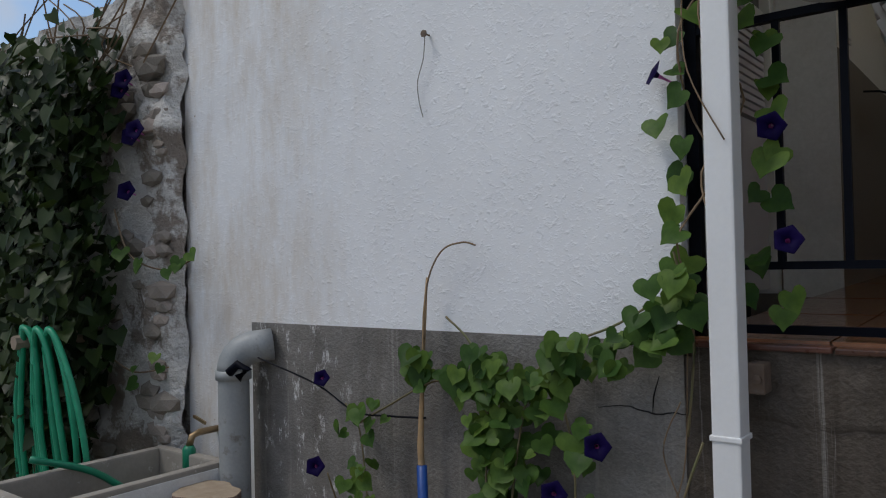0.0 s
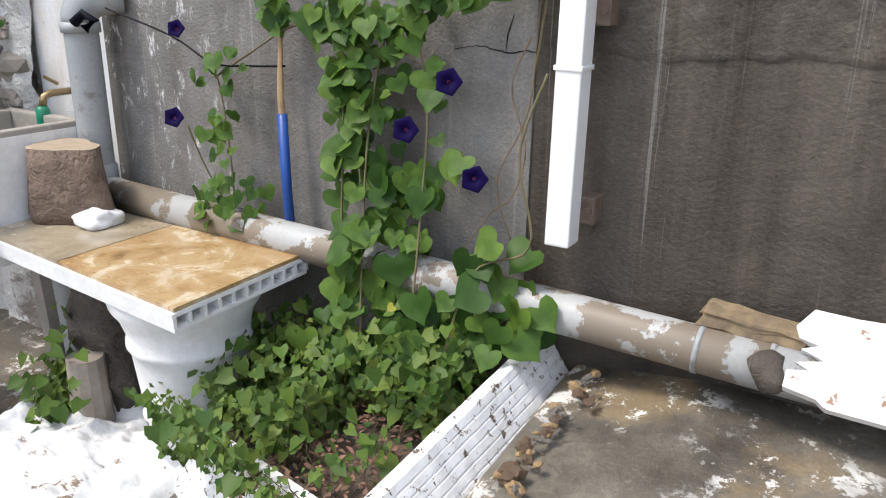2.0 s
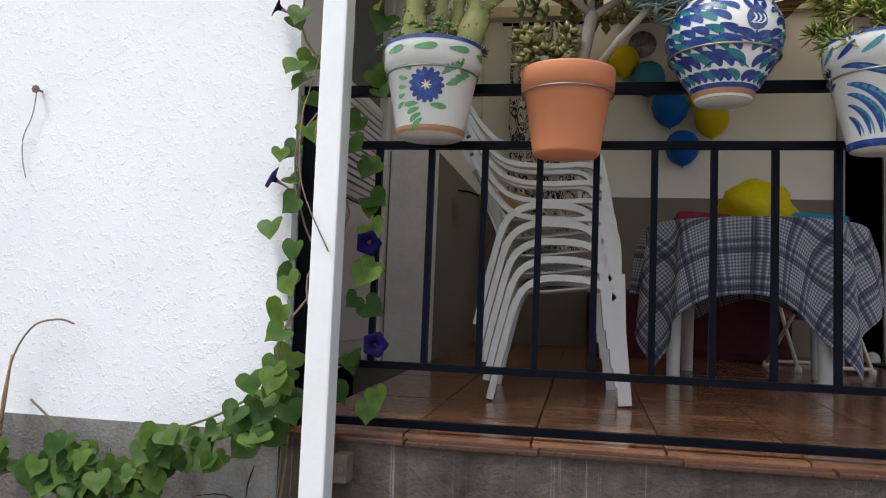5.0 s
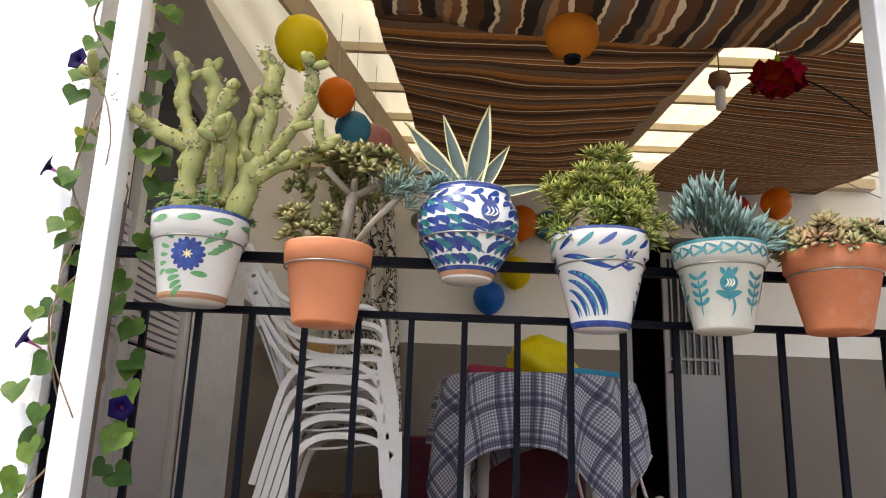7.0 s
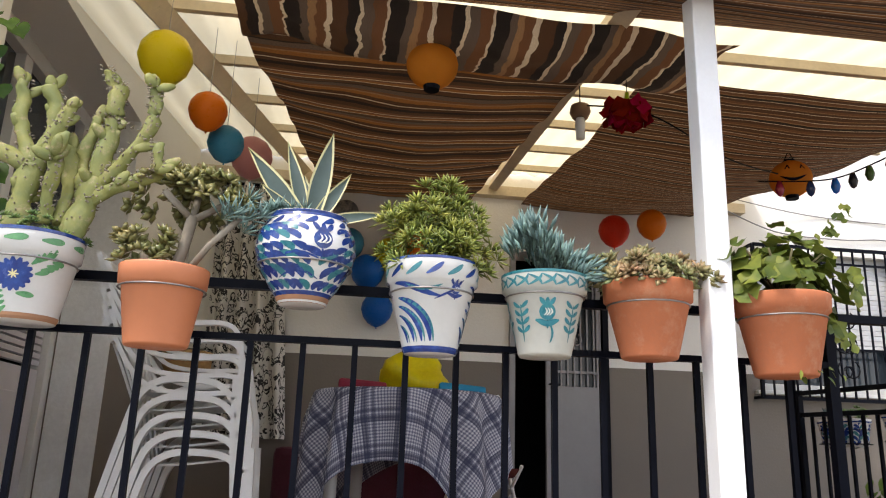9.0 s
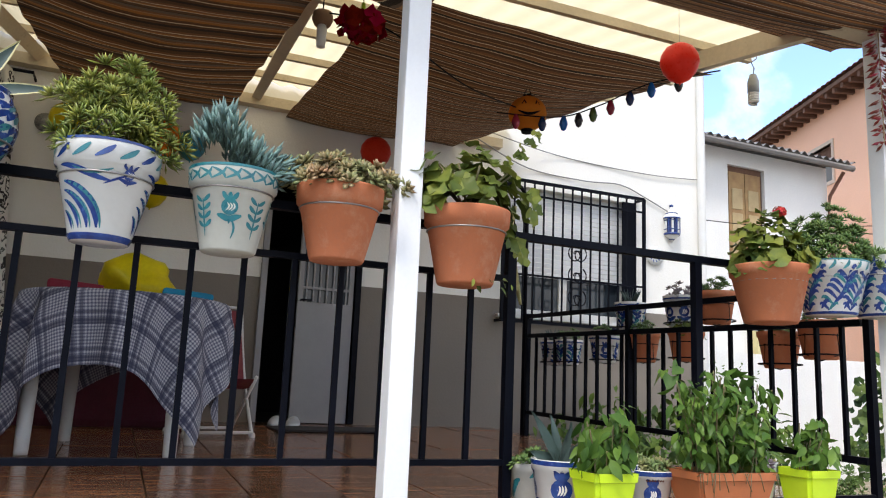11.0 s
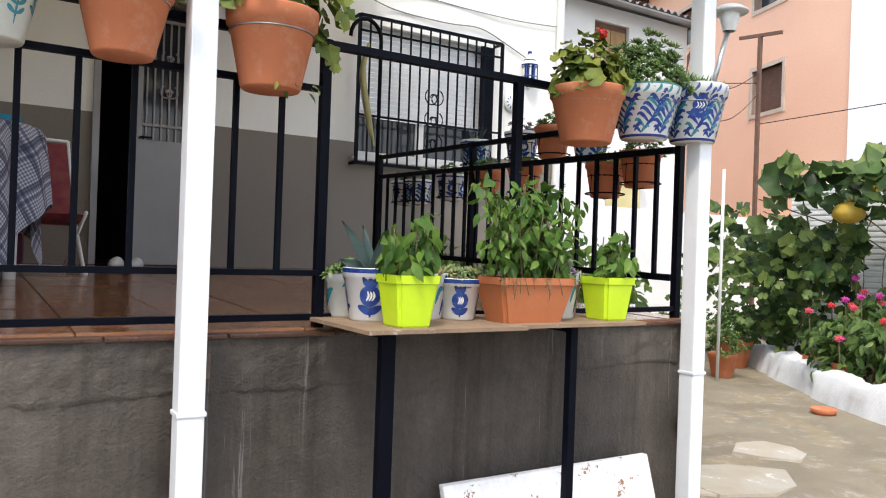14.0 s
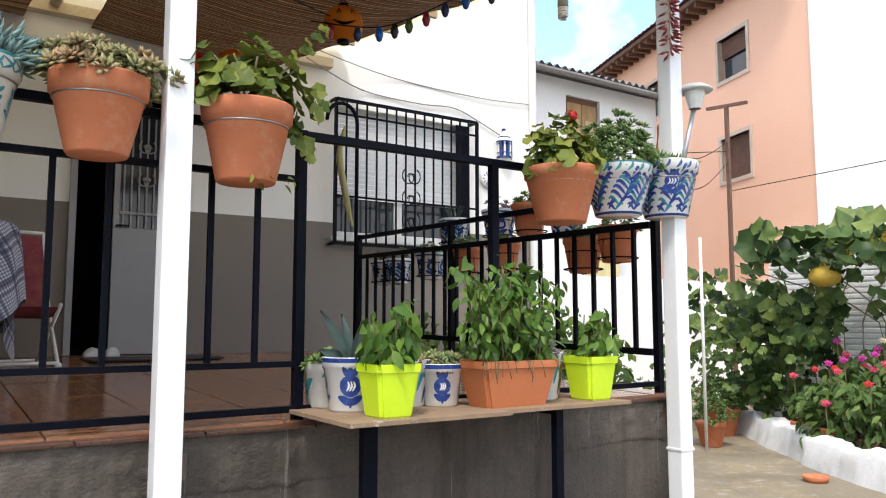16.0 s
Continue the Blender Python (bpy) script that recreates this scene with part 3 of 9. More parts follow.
        return (x, y, roof_z(y) + 0.185 + 0.012 * math.sin(x * 2 * math.pi / 0.16))
    part("roof_sheet", sheet(bmesh.new(), f, 240, 2), m, t, "translucent cream corrugated plastic")


build_roof()


def striped(name, ramps, reps, wob=0.03):
    m, nt, b = nodes_of(name)
    uv = coords(nt, "UV")
    sp = nt.nodes.new("ShaderNodeSeparateXYZ")
    nt.links.new(uv, sp.inputs[0])
    wobble = noise_tex(nt, coords(nt, "UV", (5, 14, 1)), 1.0, 3)
    v = maths(nt, "FRACT", maths(nt, "MULTIPLY", maths(nt, "MULTIPLY_ADD", wobble, wob, sp.outputs["Y"]), reps))
    c = ramp(nt, v, ramps, True)
    fine = noise_tex(nt, coords(nt, "UV", (160, 420, 1)), 1.0, 3)
    c = mix(nt, c, ramp(nt, fine, [(0.3, (0.6, 0.6, 0.6)), (0.7, (1.25, 1.25, 1.25))]), 0.8, "MULTIPLY")
    nt.links.new(c, b.inputs["Base Color"])
    b.inputs["Roughness"].default_value = 0.95
    relief(nt, b, fine, 0.4, 0.004)
    tr = nt.nodes.new("ShaderNodeBsdfTranslucent")
    nt.links.new(c, tr.inputs["Color"])
    mx = add(nt, "ShaderNodeMixShader", Fac=0.2)
    nt.links.new(b.outputs[0], mx.inputs[1])
    nt.links.new(tr.outputs[0], mx.inputs[2])
    nt.links.new(mx.outputs[0], nt.nodes["Material Output"].inputs["Surface"])
    return m


BR, BR2, TAN, CRM, DK, OCH, GRY = (0.085, 0.040, 0.020), (0.16, 0.072, 0.034), (0.30, 0.17, 0.085), (0.62, 0.52, 0.40), (0.022, 0.016, 0.014), (0.27, 0.115, 0.030), (0.12, 0.088, 0.070)
RUG_A = striped("brown_striped_rug", [(0, BR), (0.10, BR2), (0.18, CRM), (0.205, BR2), (0.26, OCH), (0.33, CRM), (0.355, BR), (0.47, DK), (0.50, GRY), (0.60, BR2), (0.66, TAN), (0.685, OCH), (0.76, BR), (0.84, CRM), (0.86, BR), (0.93, DK)], 8, 0.012)
RUG_B = striped("fine_striped_rug", [(0, BR), (0.12, TAN), (0.16, BR), (0.27, CRM), (0.30, BR2), (0.42, TAN), (0.46, DK), (0.56, CRM), (0.585, BR), (0.70, BR2), (0.80, TAN), (0.83, BR), (0.93, CRM), (0.955, BR)], 13, 0.010)
RUG_C = striped("bold_striped_rug", [(0, BR), (0.16, DK), (0.26, CRM), (0.30, GRY), (0.40, BR2), (0.52, CRM), (0.55, DK), (0.70, GRY), (0.78, TAN), (0.85, BR2), (0.94, CRM)], 5)


def rug(corners, material, label, sag, waves, amp):
    """A rug slung under the rafters between four (x, y, drop) corners."""
    a, b, c, d = [Vector((x, y, roof_z(y) + dz)) for x, y, dz in corners]
    s = RNG.uniform(0, 50)
    def f(u, v):
        p = a.lerp(b, u).lerp(d.lerp(c, u), v)
        p = p + Vector((0, 0, -sag * 16 * u * (1 - u) * v * (1 - v) + amp * math.sin(v * waves * 2 * math.pi + 2 * bump_noise((u * 2, v * 2, s), 1.0)) * (0.5 + abs(bump_noise((u * 3, v, s), 1.3))) + 0.03 * bump_noise((u * 3, v * 4, s), 1.0)))
        return p
    bm = sheet(bmesh.new(), f, 40, 60)
    ob = tagged(finish("ceiling_rug", bm, material, None, "", True), label, "rug", "rugs slung under the pergola")
    return ob


rug([(0.26, 2.55, 0.02), (1.70, 2.55, 0.0), (1.66, 5.75, -0.08), (0.52, 5.75, -0.08)], RUG_A, "brown, ochre and cream striped woven rug slung overhead", 0.07, 7, 0.012)
rug([(1.98, 2.75, 0.0), (3.75, 2.75, 0.0), (3.55, 5.8, -0.08), (2.10, 5.8, -0.08)], RUG_B, "dark brown rug with fine cream stripes slung overhead", 0.07, 5, 0.010)
rug([(0.28, 2.66, -0.02), (0.28, 2.18, 0.0), (2.15, 2.30, 0.0), (2.1, 2.74, -0.06)], RUG_C, "boldly striped brown, cream and charcoal rug with a frayed edge", 0.10, 3, 0.015)
rug([(0.3, 2.25, 0.04), (4.0, 2.25, 0.04), (4.0, 1.60, 0.05), (0.3, 1.60, 0.05)], RUG_A, "brown striped rug over the front beam", 0.08, 2, 0.01)

# ---- foliage builders ----
LEAF = mat("morning_glory_leaf", (0.088, 0.165, 0.026), (0.040, 0.092, 0.014), rough=0.5, scale=14, fine=90, bump=0.2, vary=0.4, translucent=0.25)
LEAF_OLD = mat("yellowed_leaf", (0.38, 0.36, 0.04), (0.3, 0.3, 0.05), rough=0.5, scale=14, vary=0.3, translucent=0.2)
LEAF_S = mat("low_green_leaf", (0.056, 0.120, 0.018), (0.105, 0.152, 0.030), rough=0.5, scale=12, fine=80, bump=0.1, island=0.4, translucent=0.2)
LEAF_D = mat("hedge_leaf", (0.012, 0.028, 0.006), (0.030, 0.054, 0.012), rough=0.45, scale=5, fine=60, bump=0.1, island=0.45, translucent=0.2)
STEM = mat("green_stem", (0.12, 0.13, 0.05), (0.16, 0.11, 0.06), rough=0.6, scale=12)
DRYSTEM = mat("dry_stem", (0.24, 0.17, 0.10), (0.16, 0.11, 0.07), rough=0.8, scale=15)
PURPLE = mat("purple_petal", (0.007, 0.0015, 0.055), (0.003, 0.0008, 0.026), rough=0.7, scale=30, bump=0.05, spec=0.1)
PINK = mat("pink_throat", (0.62, 0.16, 0.5), rough=0.6, bump=0)


def heart(bm, s, seed=0, fold=0.22, mi=0):
    """A heart-shaped leaf: stalk at the origin, tip along -y, face along +z."""
    r = random.Random(seed)
    half = [(0.0, 0.0), (0.24, 0.21), (0.54, 0.20), (0.73, -0.04), (0.70, -0.36), (0.49, -0.66), (0.20, -0.88), (0.0, -1.03)]
    j = [r.uniform(0.94, 1.06) for _ in half]
    mid = [bm.verts.new((0, y * s, 0.05 * s * math.sin(3 * y) - 0.10 * s * y * y)) for y in (0.0, -0.06, -0.20, -0.36, -0.55, -0.75, -0.95, -1.12)]
    for sx in (-1, 1):
        edge = [bm.verts.new((sx * x * s * k, y * s, (fold * x + 0.05 * math.sin(7 * y + seed) - 0.10 * y * y) * s)) for (x, y), k in zip(half[1:-1], j[1:-1])]
        ring = [mid[0]] + edge + [mid[-1]]
        for i in range(7):
            q = [ring[i], ring[i + 1], mid[i + 1], mid[i]]
            u = []
            for v in q:
                if v not in u:
                    u.append(v)
            if len(u) > 2:
                f = bm.faces.new(u if sx < 0 else u[::-1])
                f.material_index = mi
                f.smooth = True
    return bm


def leaf_meshes(n, s, material):
    out = []
    for k in range(n):
        bm = heart(bmesh.new(), s, k, 0.12 + 0.1 * (k % 3))
        me = bpy.data.meshes.new("leaf")
        bm.normal_update()
        bm.to_mesh(me)
        bm.free()
        me.materials.append(material)
        out.append(me)
    return out


VINE_LEAVES, OLD_LEAVES = leaf_meshes(6, 0.061, LEAF), leaf_meshes(2, 0.036, LEAF_OLD)


def vine_leaf(parent, p, scale, r, old=False, face=(0, -1, 0.55)):
    ob = new("leaf", r.choice(OLD_LEAVES if old else VINE_LEAVES))
    z = (Vector(face) + Vector((r.gauss(0.12, 0.36), r.gauss(0, 0.2), r.gauss(0, 0.32)))).normalized()
    down = Vector((r.gauss(0, 0.65), -0.1, -1)).normalized()
    y = -(down - z * down.dot(z)).normalized()
    x = y.cross(z)
    m = Matrix((x, y, z)).transposed().to_4x4()
    ob.parent = parent
    ob.matrix_basis = Matrix.Translation(p) @ m @ Matrix.Diagonal((scale * r.uniform(0.9, 1.12), scale, scale, 1))
    return ob


def trumpet(bm, s=0.036):
    """A five-sided morning glory bloom that faces +z."""
    def ring(k, rad, z):
        return [bm.verts.new((rad * (1 - 0.20 * abs(math.sin(2.5 * a)) * min(1, k / 4)) * math.cos(a), rad * (1 - 0.20 * abs(math.sin(2.5 * a)) * min(1, k / 4)) * math.sin(a), z)) for a in [2 * math.pi * i / 20 for i in range(20)]]
    prof = [(0.06, -1.6), (0.10, -0.9), (0.17, -0.45), (0.30, -0.18), (0.65, -0.03), (1.0, 0.04), (1.06, 0.0)]
    rings = [ring(i, r * s, z * s) for i, (r, z) in enumerate(prof)]
    for n, (a, b) in enumerate(zip(rings, rings[1:])):
        for i in range(20):
            f = bm.faces.new((a[i], a[(i + 1) % 20], b[(i + 1) % 20], b[i]))
            f.material_index = 1 if n < 2 else 0
            f.smooth = True
    return bm


def bloom(parent, p, face, s=0.036):
    z = Vector(face).normalized()
    ob = part("flower", trumpet(bmesh.new(), s), (PURPLE, PINK), parent, "deep purple trumpet flower with a pink throat")
    ob.matrix_basis = Matrix.Translation(p) @ z.to_track_quat("Z", "Y").to_matrix().to_4x4()
    return ob


def leaves_at(bm, spots, size, r, face=(0, -1, 0.6), spread=0.6, kind="heart"):
    """Many loose leaves joined into one mesh."""
    for p in spots:
        z = (Vector(face) + Vector((r.gauss(0, spread), r.gauss(0, spread), r.gauss(0, spread)))).normalized()
        down = Vector((r.gauss(0, 0.6), r.gauss(0, 0.4), -1)).normalized()
        y = -(down - z * down.dot(z))
        if y.length < 0.05:
            y = Vector((1, 0, 0))
        y.normalize()
        x = y.cross(z)
        s = size * r.uniform(0.6, 1.25)
        p = Vector(p)
        if kind == "heart":
            out = [(0, 0, 0), (0.42, 0.16, 0.10), (0.5, -0.3, 0.12), (0, -1.05, -0.1), (-0.5, -0.3, 0.12), (-0.42, 0.16, 0.10)]
            vs = [bm.verts.new(p + (x * a + y * b + z * c) * s) for a, b, c in out]
            c = bm.verts.new(p + (y * -0.35 + z * -0.04) * s)
            for i in range(6):
                f = bm.faces.new((vs[i], c, vs[(i + 1) % 6]))
                f.smooth = True
        else:
            mid = [bm.verts.new(p + (y * -t - z * 0.16 * t * t) * s) for t in (0, 0.3, 0.6, 0.85, 1.05)]
            for sx in (-1, 1):
                rim = [bm.verts.new(p + (x * sx * w - y * t + z * (0.09 * w / 0.25 - 0.16 * t * t)) * s) for t, w in ((0.25, 0.19), (0.55, 0.23), (0.82, 0.13))]
                for q in ((mid[0], rim[0], mid[1]), (mid[1], rim[0], rim[1], mid[2]), (mid[2], rim[1], rim[2], mid[3]), (mid[3], rim[2], mid[4])):
                    f = bm.faces.new(q if sx > 0 else q[::-1])
                    f.smooth = True
    return bm


# ---- climbing morning glory on the plinth ----
def big_vine():
    r = random.Random(11)
    t = thing("morning_glory_vine", (-0.9, 1.95, 0.3), "leafy green morning glory climbing the cement plinth", "vine")
    o = Vector((-0.9, 1.95, 0.3))
    strands = [[(-0.95, 1.8, 0.30), (-1.0, 1.88, 0.8), (-1.02, 1.93, 1.2), (-1.08, 1.97, 1.42), (-1.2, 1.99, 1.52)],
               [(-0.85, 1.75, 0.3), (-0.9, 1.84, 0.7), (-0.92, 1.92, 1.1), (-0.85, 1.96, 1.40), (-0.62, 1.97, 1.52), (-0.45, 1.97, 1.62)],
               [(-0.7, 1.75, 0.35), (-0.72, 1.86, 0.8), (-0.74, 1.93, 1.15), (-0.80, 1.95, 1.36)],
               [(-0.6, 1.75, 0.4), (-0.55, 1.85, 0.72), (-0.40, 1.88, 0.82), (-0.45, 1.9, 1.05), (-0.40, 1.93, 1.25)],
               [(-1.02, 1.95, 1.25), (-1.2, 1.97, 1.33), (-1.45, 1.98, 1.22), (-1.58, 1.98, 1.15)],
               [(-0.45, 1.97, 1.25), (-0.43, 1.97, 1.5), (-0.47, 1.96, 1.7)]]
    for s in strands:
        part("stem", tube(bmesh.new(), [p - o for p in spline(s, 6)], 0.0035, 5), STEM, t, smooth=True)
    blobs = [(-1.02, 1.36, 0.10, 0.08, 18), (-0.90, 1.33, 0.15, 0.07, 26), (-0.72, 1.42, 0.14, 0.06, 18), (-0.54, 1.50, 0.09, 0.07, 14), (-0.46, 1.60, 0.06, 0.07, 9),
             (-0.98, 1.15, 0.13, 0.13, 34), (-0.93, 0.92, 0.15, 0.14, 34), (-0.86, 0.70, 0.17, 0.13, 32), (-0.80, 0.48, 0.26, 0.12, 34), (-0.60, 0.55, 0.15, 0.13, 18),
             (-0.47, 0.75, 0.10, 0.10, 10), (-0.70, 0.98, 0.10, 0.10, 8), (-0.45, 0.62, 0.12, 0.09, 9), (-0.74, 1.20, 0.08, 0.08, 6), (-1.22, 1.38, 0.10, 0.07, 9)]
    for x, z, rx, rz, n in blobs:
        for _ in range(int(n * (1.35 if z < 1.1 else 1.7))):
            a, d = r.uniform(0, 6.283), math.sqrt(r.random())
            px, pz = x + rx * d * math.cos(a), z + rz * d * math.sin(a)
            py = 1.985 - r.uniform(0.01, 0.09) - max(0, 1.0 - pz) * r.uniform(0.05, 0.32)
            vine_leaf(t, Vector((px, py, pz)) - o, r.uniform(0.55, 1.3) if z < 1.1 else r.uniform(0.45, 0.98), r, r.random() < 0.008)
    for p, f in (((-0.654, 1.89, 1.215), (0.5, -1, 0.2)), ((-0.765, 1.86, 1.085), (0.45, -1, 0.2)), ((-0.565, 1.88, 0.975), (0.5, -1, 0.15))):
        bloom(t, Vector(p) - o, f)
    # bare tendrils by the post
    for s in ([(-0.50, 1.99, 0.78), (-0.55, 1.985, 0.95), (-0.47, 1.985, 1.15), (-0.45, 1.98, 1.45)], [(-0.66, 1.98, 0.72), (-0.56, 1.97, 0.86), (-0.50, 1.98, 0.92), (-0.47, 1.98, 1.05), (-0.52, 1.985, 1.2), (-0.47, 1.98, 1.33)], [(-0.72, 1.96, 0.92), (-0.62, 1.95, 0.98), (-0.57, 1.93, 0.97)]):
        part("stem", tube(bmesh.new(), [p - o for p in spline(s, 6)], 0.0022, 5), DRYSTEM, t, smooth=True)
    # shoot that arches off the cane top
    part("stem", tube(bmesh.new(), [p - o for p in spline([(-1.28, 1.98, 1.45), (-1.27, 1.99, 1.62), (-1.22, 2.0, 1.72), (-1.14, 2.0, 1.745), (-1.09, 2.0, 1.735)], 6)], 0.003, 5), DRYSTEM, t, smooth=True)


def small_vine():
    r = random.Random(5)
    o = Vector((-1.5, 1.95, 0.66))
    t = thing("morning_glory_vine", o, "small morning glory plant against the cement plinth", "vine")
    for s in ([(-1.5, 1.95, 0.68), (-1.52, 1.96, 0.95), (-1.56, 1.97, 1.15), (-1.62, 1.97, 1.22)], [(-1.5, 1.95, 0.68), (-1.6, 1.93, 0.85), (-1.64, 1.9, 1.0)]):
        part("stem", tube(bmesh.new(), [p - o for p in spline(s, 6)], 0.003, 5), STEM, t, smooth=True)
    for x, z, rx, rz, n in ((-1.50, 0.78, 0.13, 0.09, 26), (-1.50, 0.98, 0.08, 0.10, 12), (-1.54, 1.16, 0.07, 0.07, 7), (-1.42, 1.22, 0.07, 0.04, 4)):
        for _ in range(n):
            a, d = r.uniform(0, 6.283), math.sqrt(r.random())
            vine_leaf(t, Vector((x + rx * d * math.cos(a), 1.98 - r.uniform(0.01, 0.12), z + rz * d * math.sin(a))) - o, r.uniform(0.45, 0.85), r)
    bloom(t, Vector((-1.74, 1.975, 1.295)) - o, (0.6, -1, 0.3), 0.03)
    bloom(t, Vector((-1.655, 1.86, 1.028)) - o, (0.6, -1, 0.3), 0.033)


def post_vine():
    r = random.Random(21)
    o = Vector((-0.44, 1.97, 1.5))
    t = thing("morning_glory_vine", o, "morning glory winding up the white post", "vine")
    for dx in (0, 0.06):
        pts = [(-0.45 + dx + 0.05 * math.sin(4 * k + dx * 40), 1.99 + 0.05 * math.cos(4 * k), 1.55 + 0.17 * k) for k in range(12)]
        part("stem", tube(bmesh.new(), [p - o for p in spline(pts, 5)], 0.003, 5), DRYSTEM, t, smooth=True)
    part("stem", tube(bmesh.new(), [*[p - o for p in spline([(-0.35, 1.9, 1.95), (-0.43, 1.9, 2.12), (-0.45, 1.93, 2.3), (-0.44, 1.96, 2.4), (-0.36, 1.90, 2.66), (-0.44, 1.92, 2.9)], 5)]], 0.002, 5), DRYSTEM, t, smooth=True)
    for k in range(70):
        z = 1.52 + 1.9 * k / 70
        side = k % 2
        p = Vector(((-0.49 + r.gauss(0, 0.025)) if side else (-0.29 + r.gauss(0, 0.03)), 1.98 + r.uniform(-0.03, 0.05) + (0.03 if not side else 0), z + r.gauss(0, 0.03)))
        vine_leaf(t, p - o, r.uniform(0.6, 1.0), r, r.random() < 0.05)
    for p, f in (((-0.55, 1.99, 2.15), (-0.8, -0.7, 0.5)), ((-0.56, 1.98, 2.62), (-0.9, -0.5, 0.4)), ((-0.24, 1.98, 1.72), (0.3, -1, 0.2)), ((-0.50, 1.93, 2.92), (-0.4, -1, 0.1)), ((-0.27, 1.98, 1.98), (0.2, -1, -0.2))):
        bloom(t, Vector(p) - o, f, 0.034)
    t.location.x += 0.028


big_vine()
small_vine()
post_vine()

# ---- cane, wire, nail, pipes ----
CANE = mat("split_cane", (0.42, 0.29, 0.16), (0.3, 0.2, 0.1), rough=0.7, scale=18)
BLUE = mat("blue_plastic_sleeve", (0.008, 0.075, 0.34), (0.006, 0.045, 0.22), rough=0.45, scale=14)


def cane():
    t = thing("support_cane", (-1.30, 1.965, 0.62), "split cane with a blue plastic sleeve propping the vine", "cane")
    part("cane", tube(bmesh.new(), [(0.02, 0, 0.1), (0.0, 0.01, 0.5), (0.02, 0.02, 0.9), (0.025, 0.03, 1.02)], 0.011, 7, taper=[1, 1, 0.6, 0.3]), CANE, t, smooth=True)
    part("sleeve", tube(bmesh.new(), [(0.035, -0.01, 0.0), (0.02, -0.003, 0.2), (0.012, 0.0, 0.44)], 0.0165, 10), BLUE, t, smooth=True)
    w = thing("tie_wire", (-2.05, 1.95, 1.35), "thin black wire strung from the pipe to the cane", "wire")
    part("strand", tube(bmesh.new(), spline([(0, 0, 0), (0.28, 0.03, -0.08), (0.46, 0.03, -0.155), (0.62, 0.03, -0.155), (0.77, 0.03, -0.145)], 5), 0.0035, 5), BLACK, w)
    n = thing("wall_nail", (-1.28, 2.03, 2.41), "old nail in the white wall with a dangling string", "nail")
    part("nail", lathe(bmesh.new(), [(0, 0), (0.012, 0), (0.012, 0.004), (0.003, 0.005), (0.003, 0.03), (0, 0.03)], 8), RUSTY, n).matrix_basis = pose(0, -0.02, 0, -90)
    part("string", tube(bmesh.new(), spline([(0, -0.012, 0), (-0.012, -0.008, -0.075), (-0.038, -0.006, -0.14), (-0.036, -0.006, -0.20), (-0.02, -0.006, -0.26)], 6), 0.0018, 5), mat("grey_string", (0.3, 0.29, 0.28), rough=0.9), n)


cane()


def drain_pipe():
    o = (-2.17, 1.93, 0.7)
    t = thing("drain_pipe", o, "grey plastic drain pipe with elbows, stained with cement", "pipe")
    r = 0.058
    part("riser", lathe(bmesh.new(), [(r, 0.07), (r, 0.60)], 24), PVC, t, smooth=True)
    part("socket", lathe(bmesh.new(), [(r, 0.0), (r + 0.008, 0.0), (r + 0.008, 0.09), (r, 0.095)], 24), PVC, t, smooth=True)
    elb = [(0, 0, 0.59)] + [(0.07 * (1 - math.cos(a)) * 1.0, 0.06 * (1 - math.cos(a)), 0.60 + 0.085 * math.sin(a)) for a in [math.pi * k / 16 for k in range(1, 9)]] + [(0.10, 0.105, 0.69)]
    part("elbow", tube(bmesh.new(), elb, r + 0.003, 24), PVC, t, smooth=True)
    part("collar", lathe(bmesh.new(), [(r, 0.565), (r + 0.009, 0.565), (r + 0.009, 0.60), (r, 0.60)], 24), PVC, t, smooth=True)
    part("bend", tube(bmesh.new(), [(0, 0, 0.1), (0.0, 0, 0.04), (0.02, -0.002, 0.0), (0.06, -0.005, -0.004), (0.1, -0.005, -0.006)], r + 0.002, 24), PVC, t, smooth=True)
    part("run", tube(bmesh.new(), [(0.09, -0.005, -0.005), (1.0, -0.002, -0.032), (1.75, 0, -0.055), (2.1, 0.0, -0.066), (2.6, 0.005, -0.083)], r, 24), mat("weathered_pvc", (0.44, 0.45, 0.45), (0.33, 0.33, 0.32), rough=0.5, scale=2.2, fine=80, bump=0.3, dirt=(0.20, 0.165, 0.125), dirt_at=(0.495, 0.515)), t, smooth=True)
    for x in (2.2, 2.36):
        part("coupling", tube(bmesh.new(), [(x, 0.0, -0.055 - 0.032 * (x - 1.75)), (x + 0.012, 0, -0.0555 - 0.032 * (x - 1.75))], r + 0.002, 24), PVC, t, smooth=True)
    part("hook_band", tube(bmesh.new(), [(0.055, -0.06, 0.60), (0.09, -0.05, 0.63), (0.11, -0.02, 0.61), (0.09, -0.05, 0.58)], 0.018, 7), BLACK, t, smooth=True)


drain_pipe()

# ---- bench with tiles on a white drum ----
def marble(name, stops, sc):
    """Wet veined stone."""
    m, nt, b = nodes_of(name)
    v = coords(nt)
    vein, fine = noise_tex(nt, v, sc, 7, 0.62, 1.6), noise_tex(nt, v, 70, 4)
    c = mix(nt, ramp(nt, vein, stops), ramp(nt, fine, [(0.3, (0.85, 0.85, 0.85)), (0.7, (1.1, 1.1, 1.1))]), 0.6, "MULTIPLY")
    nt.links.new(c, b.inputs["Base Color"])
    nt.links.new(ramp(nt, noise_tex(nt, v, 6, 4), [(0.4, (0.08, 0.08, 0.08)), (0.65, (0.35, 0.35, 0.35))]), b.inputs["Roughness"])
    return m


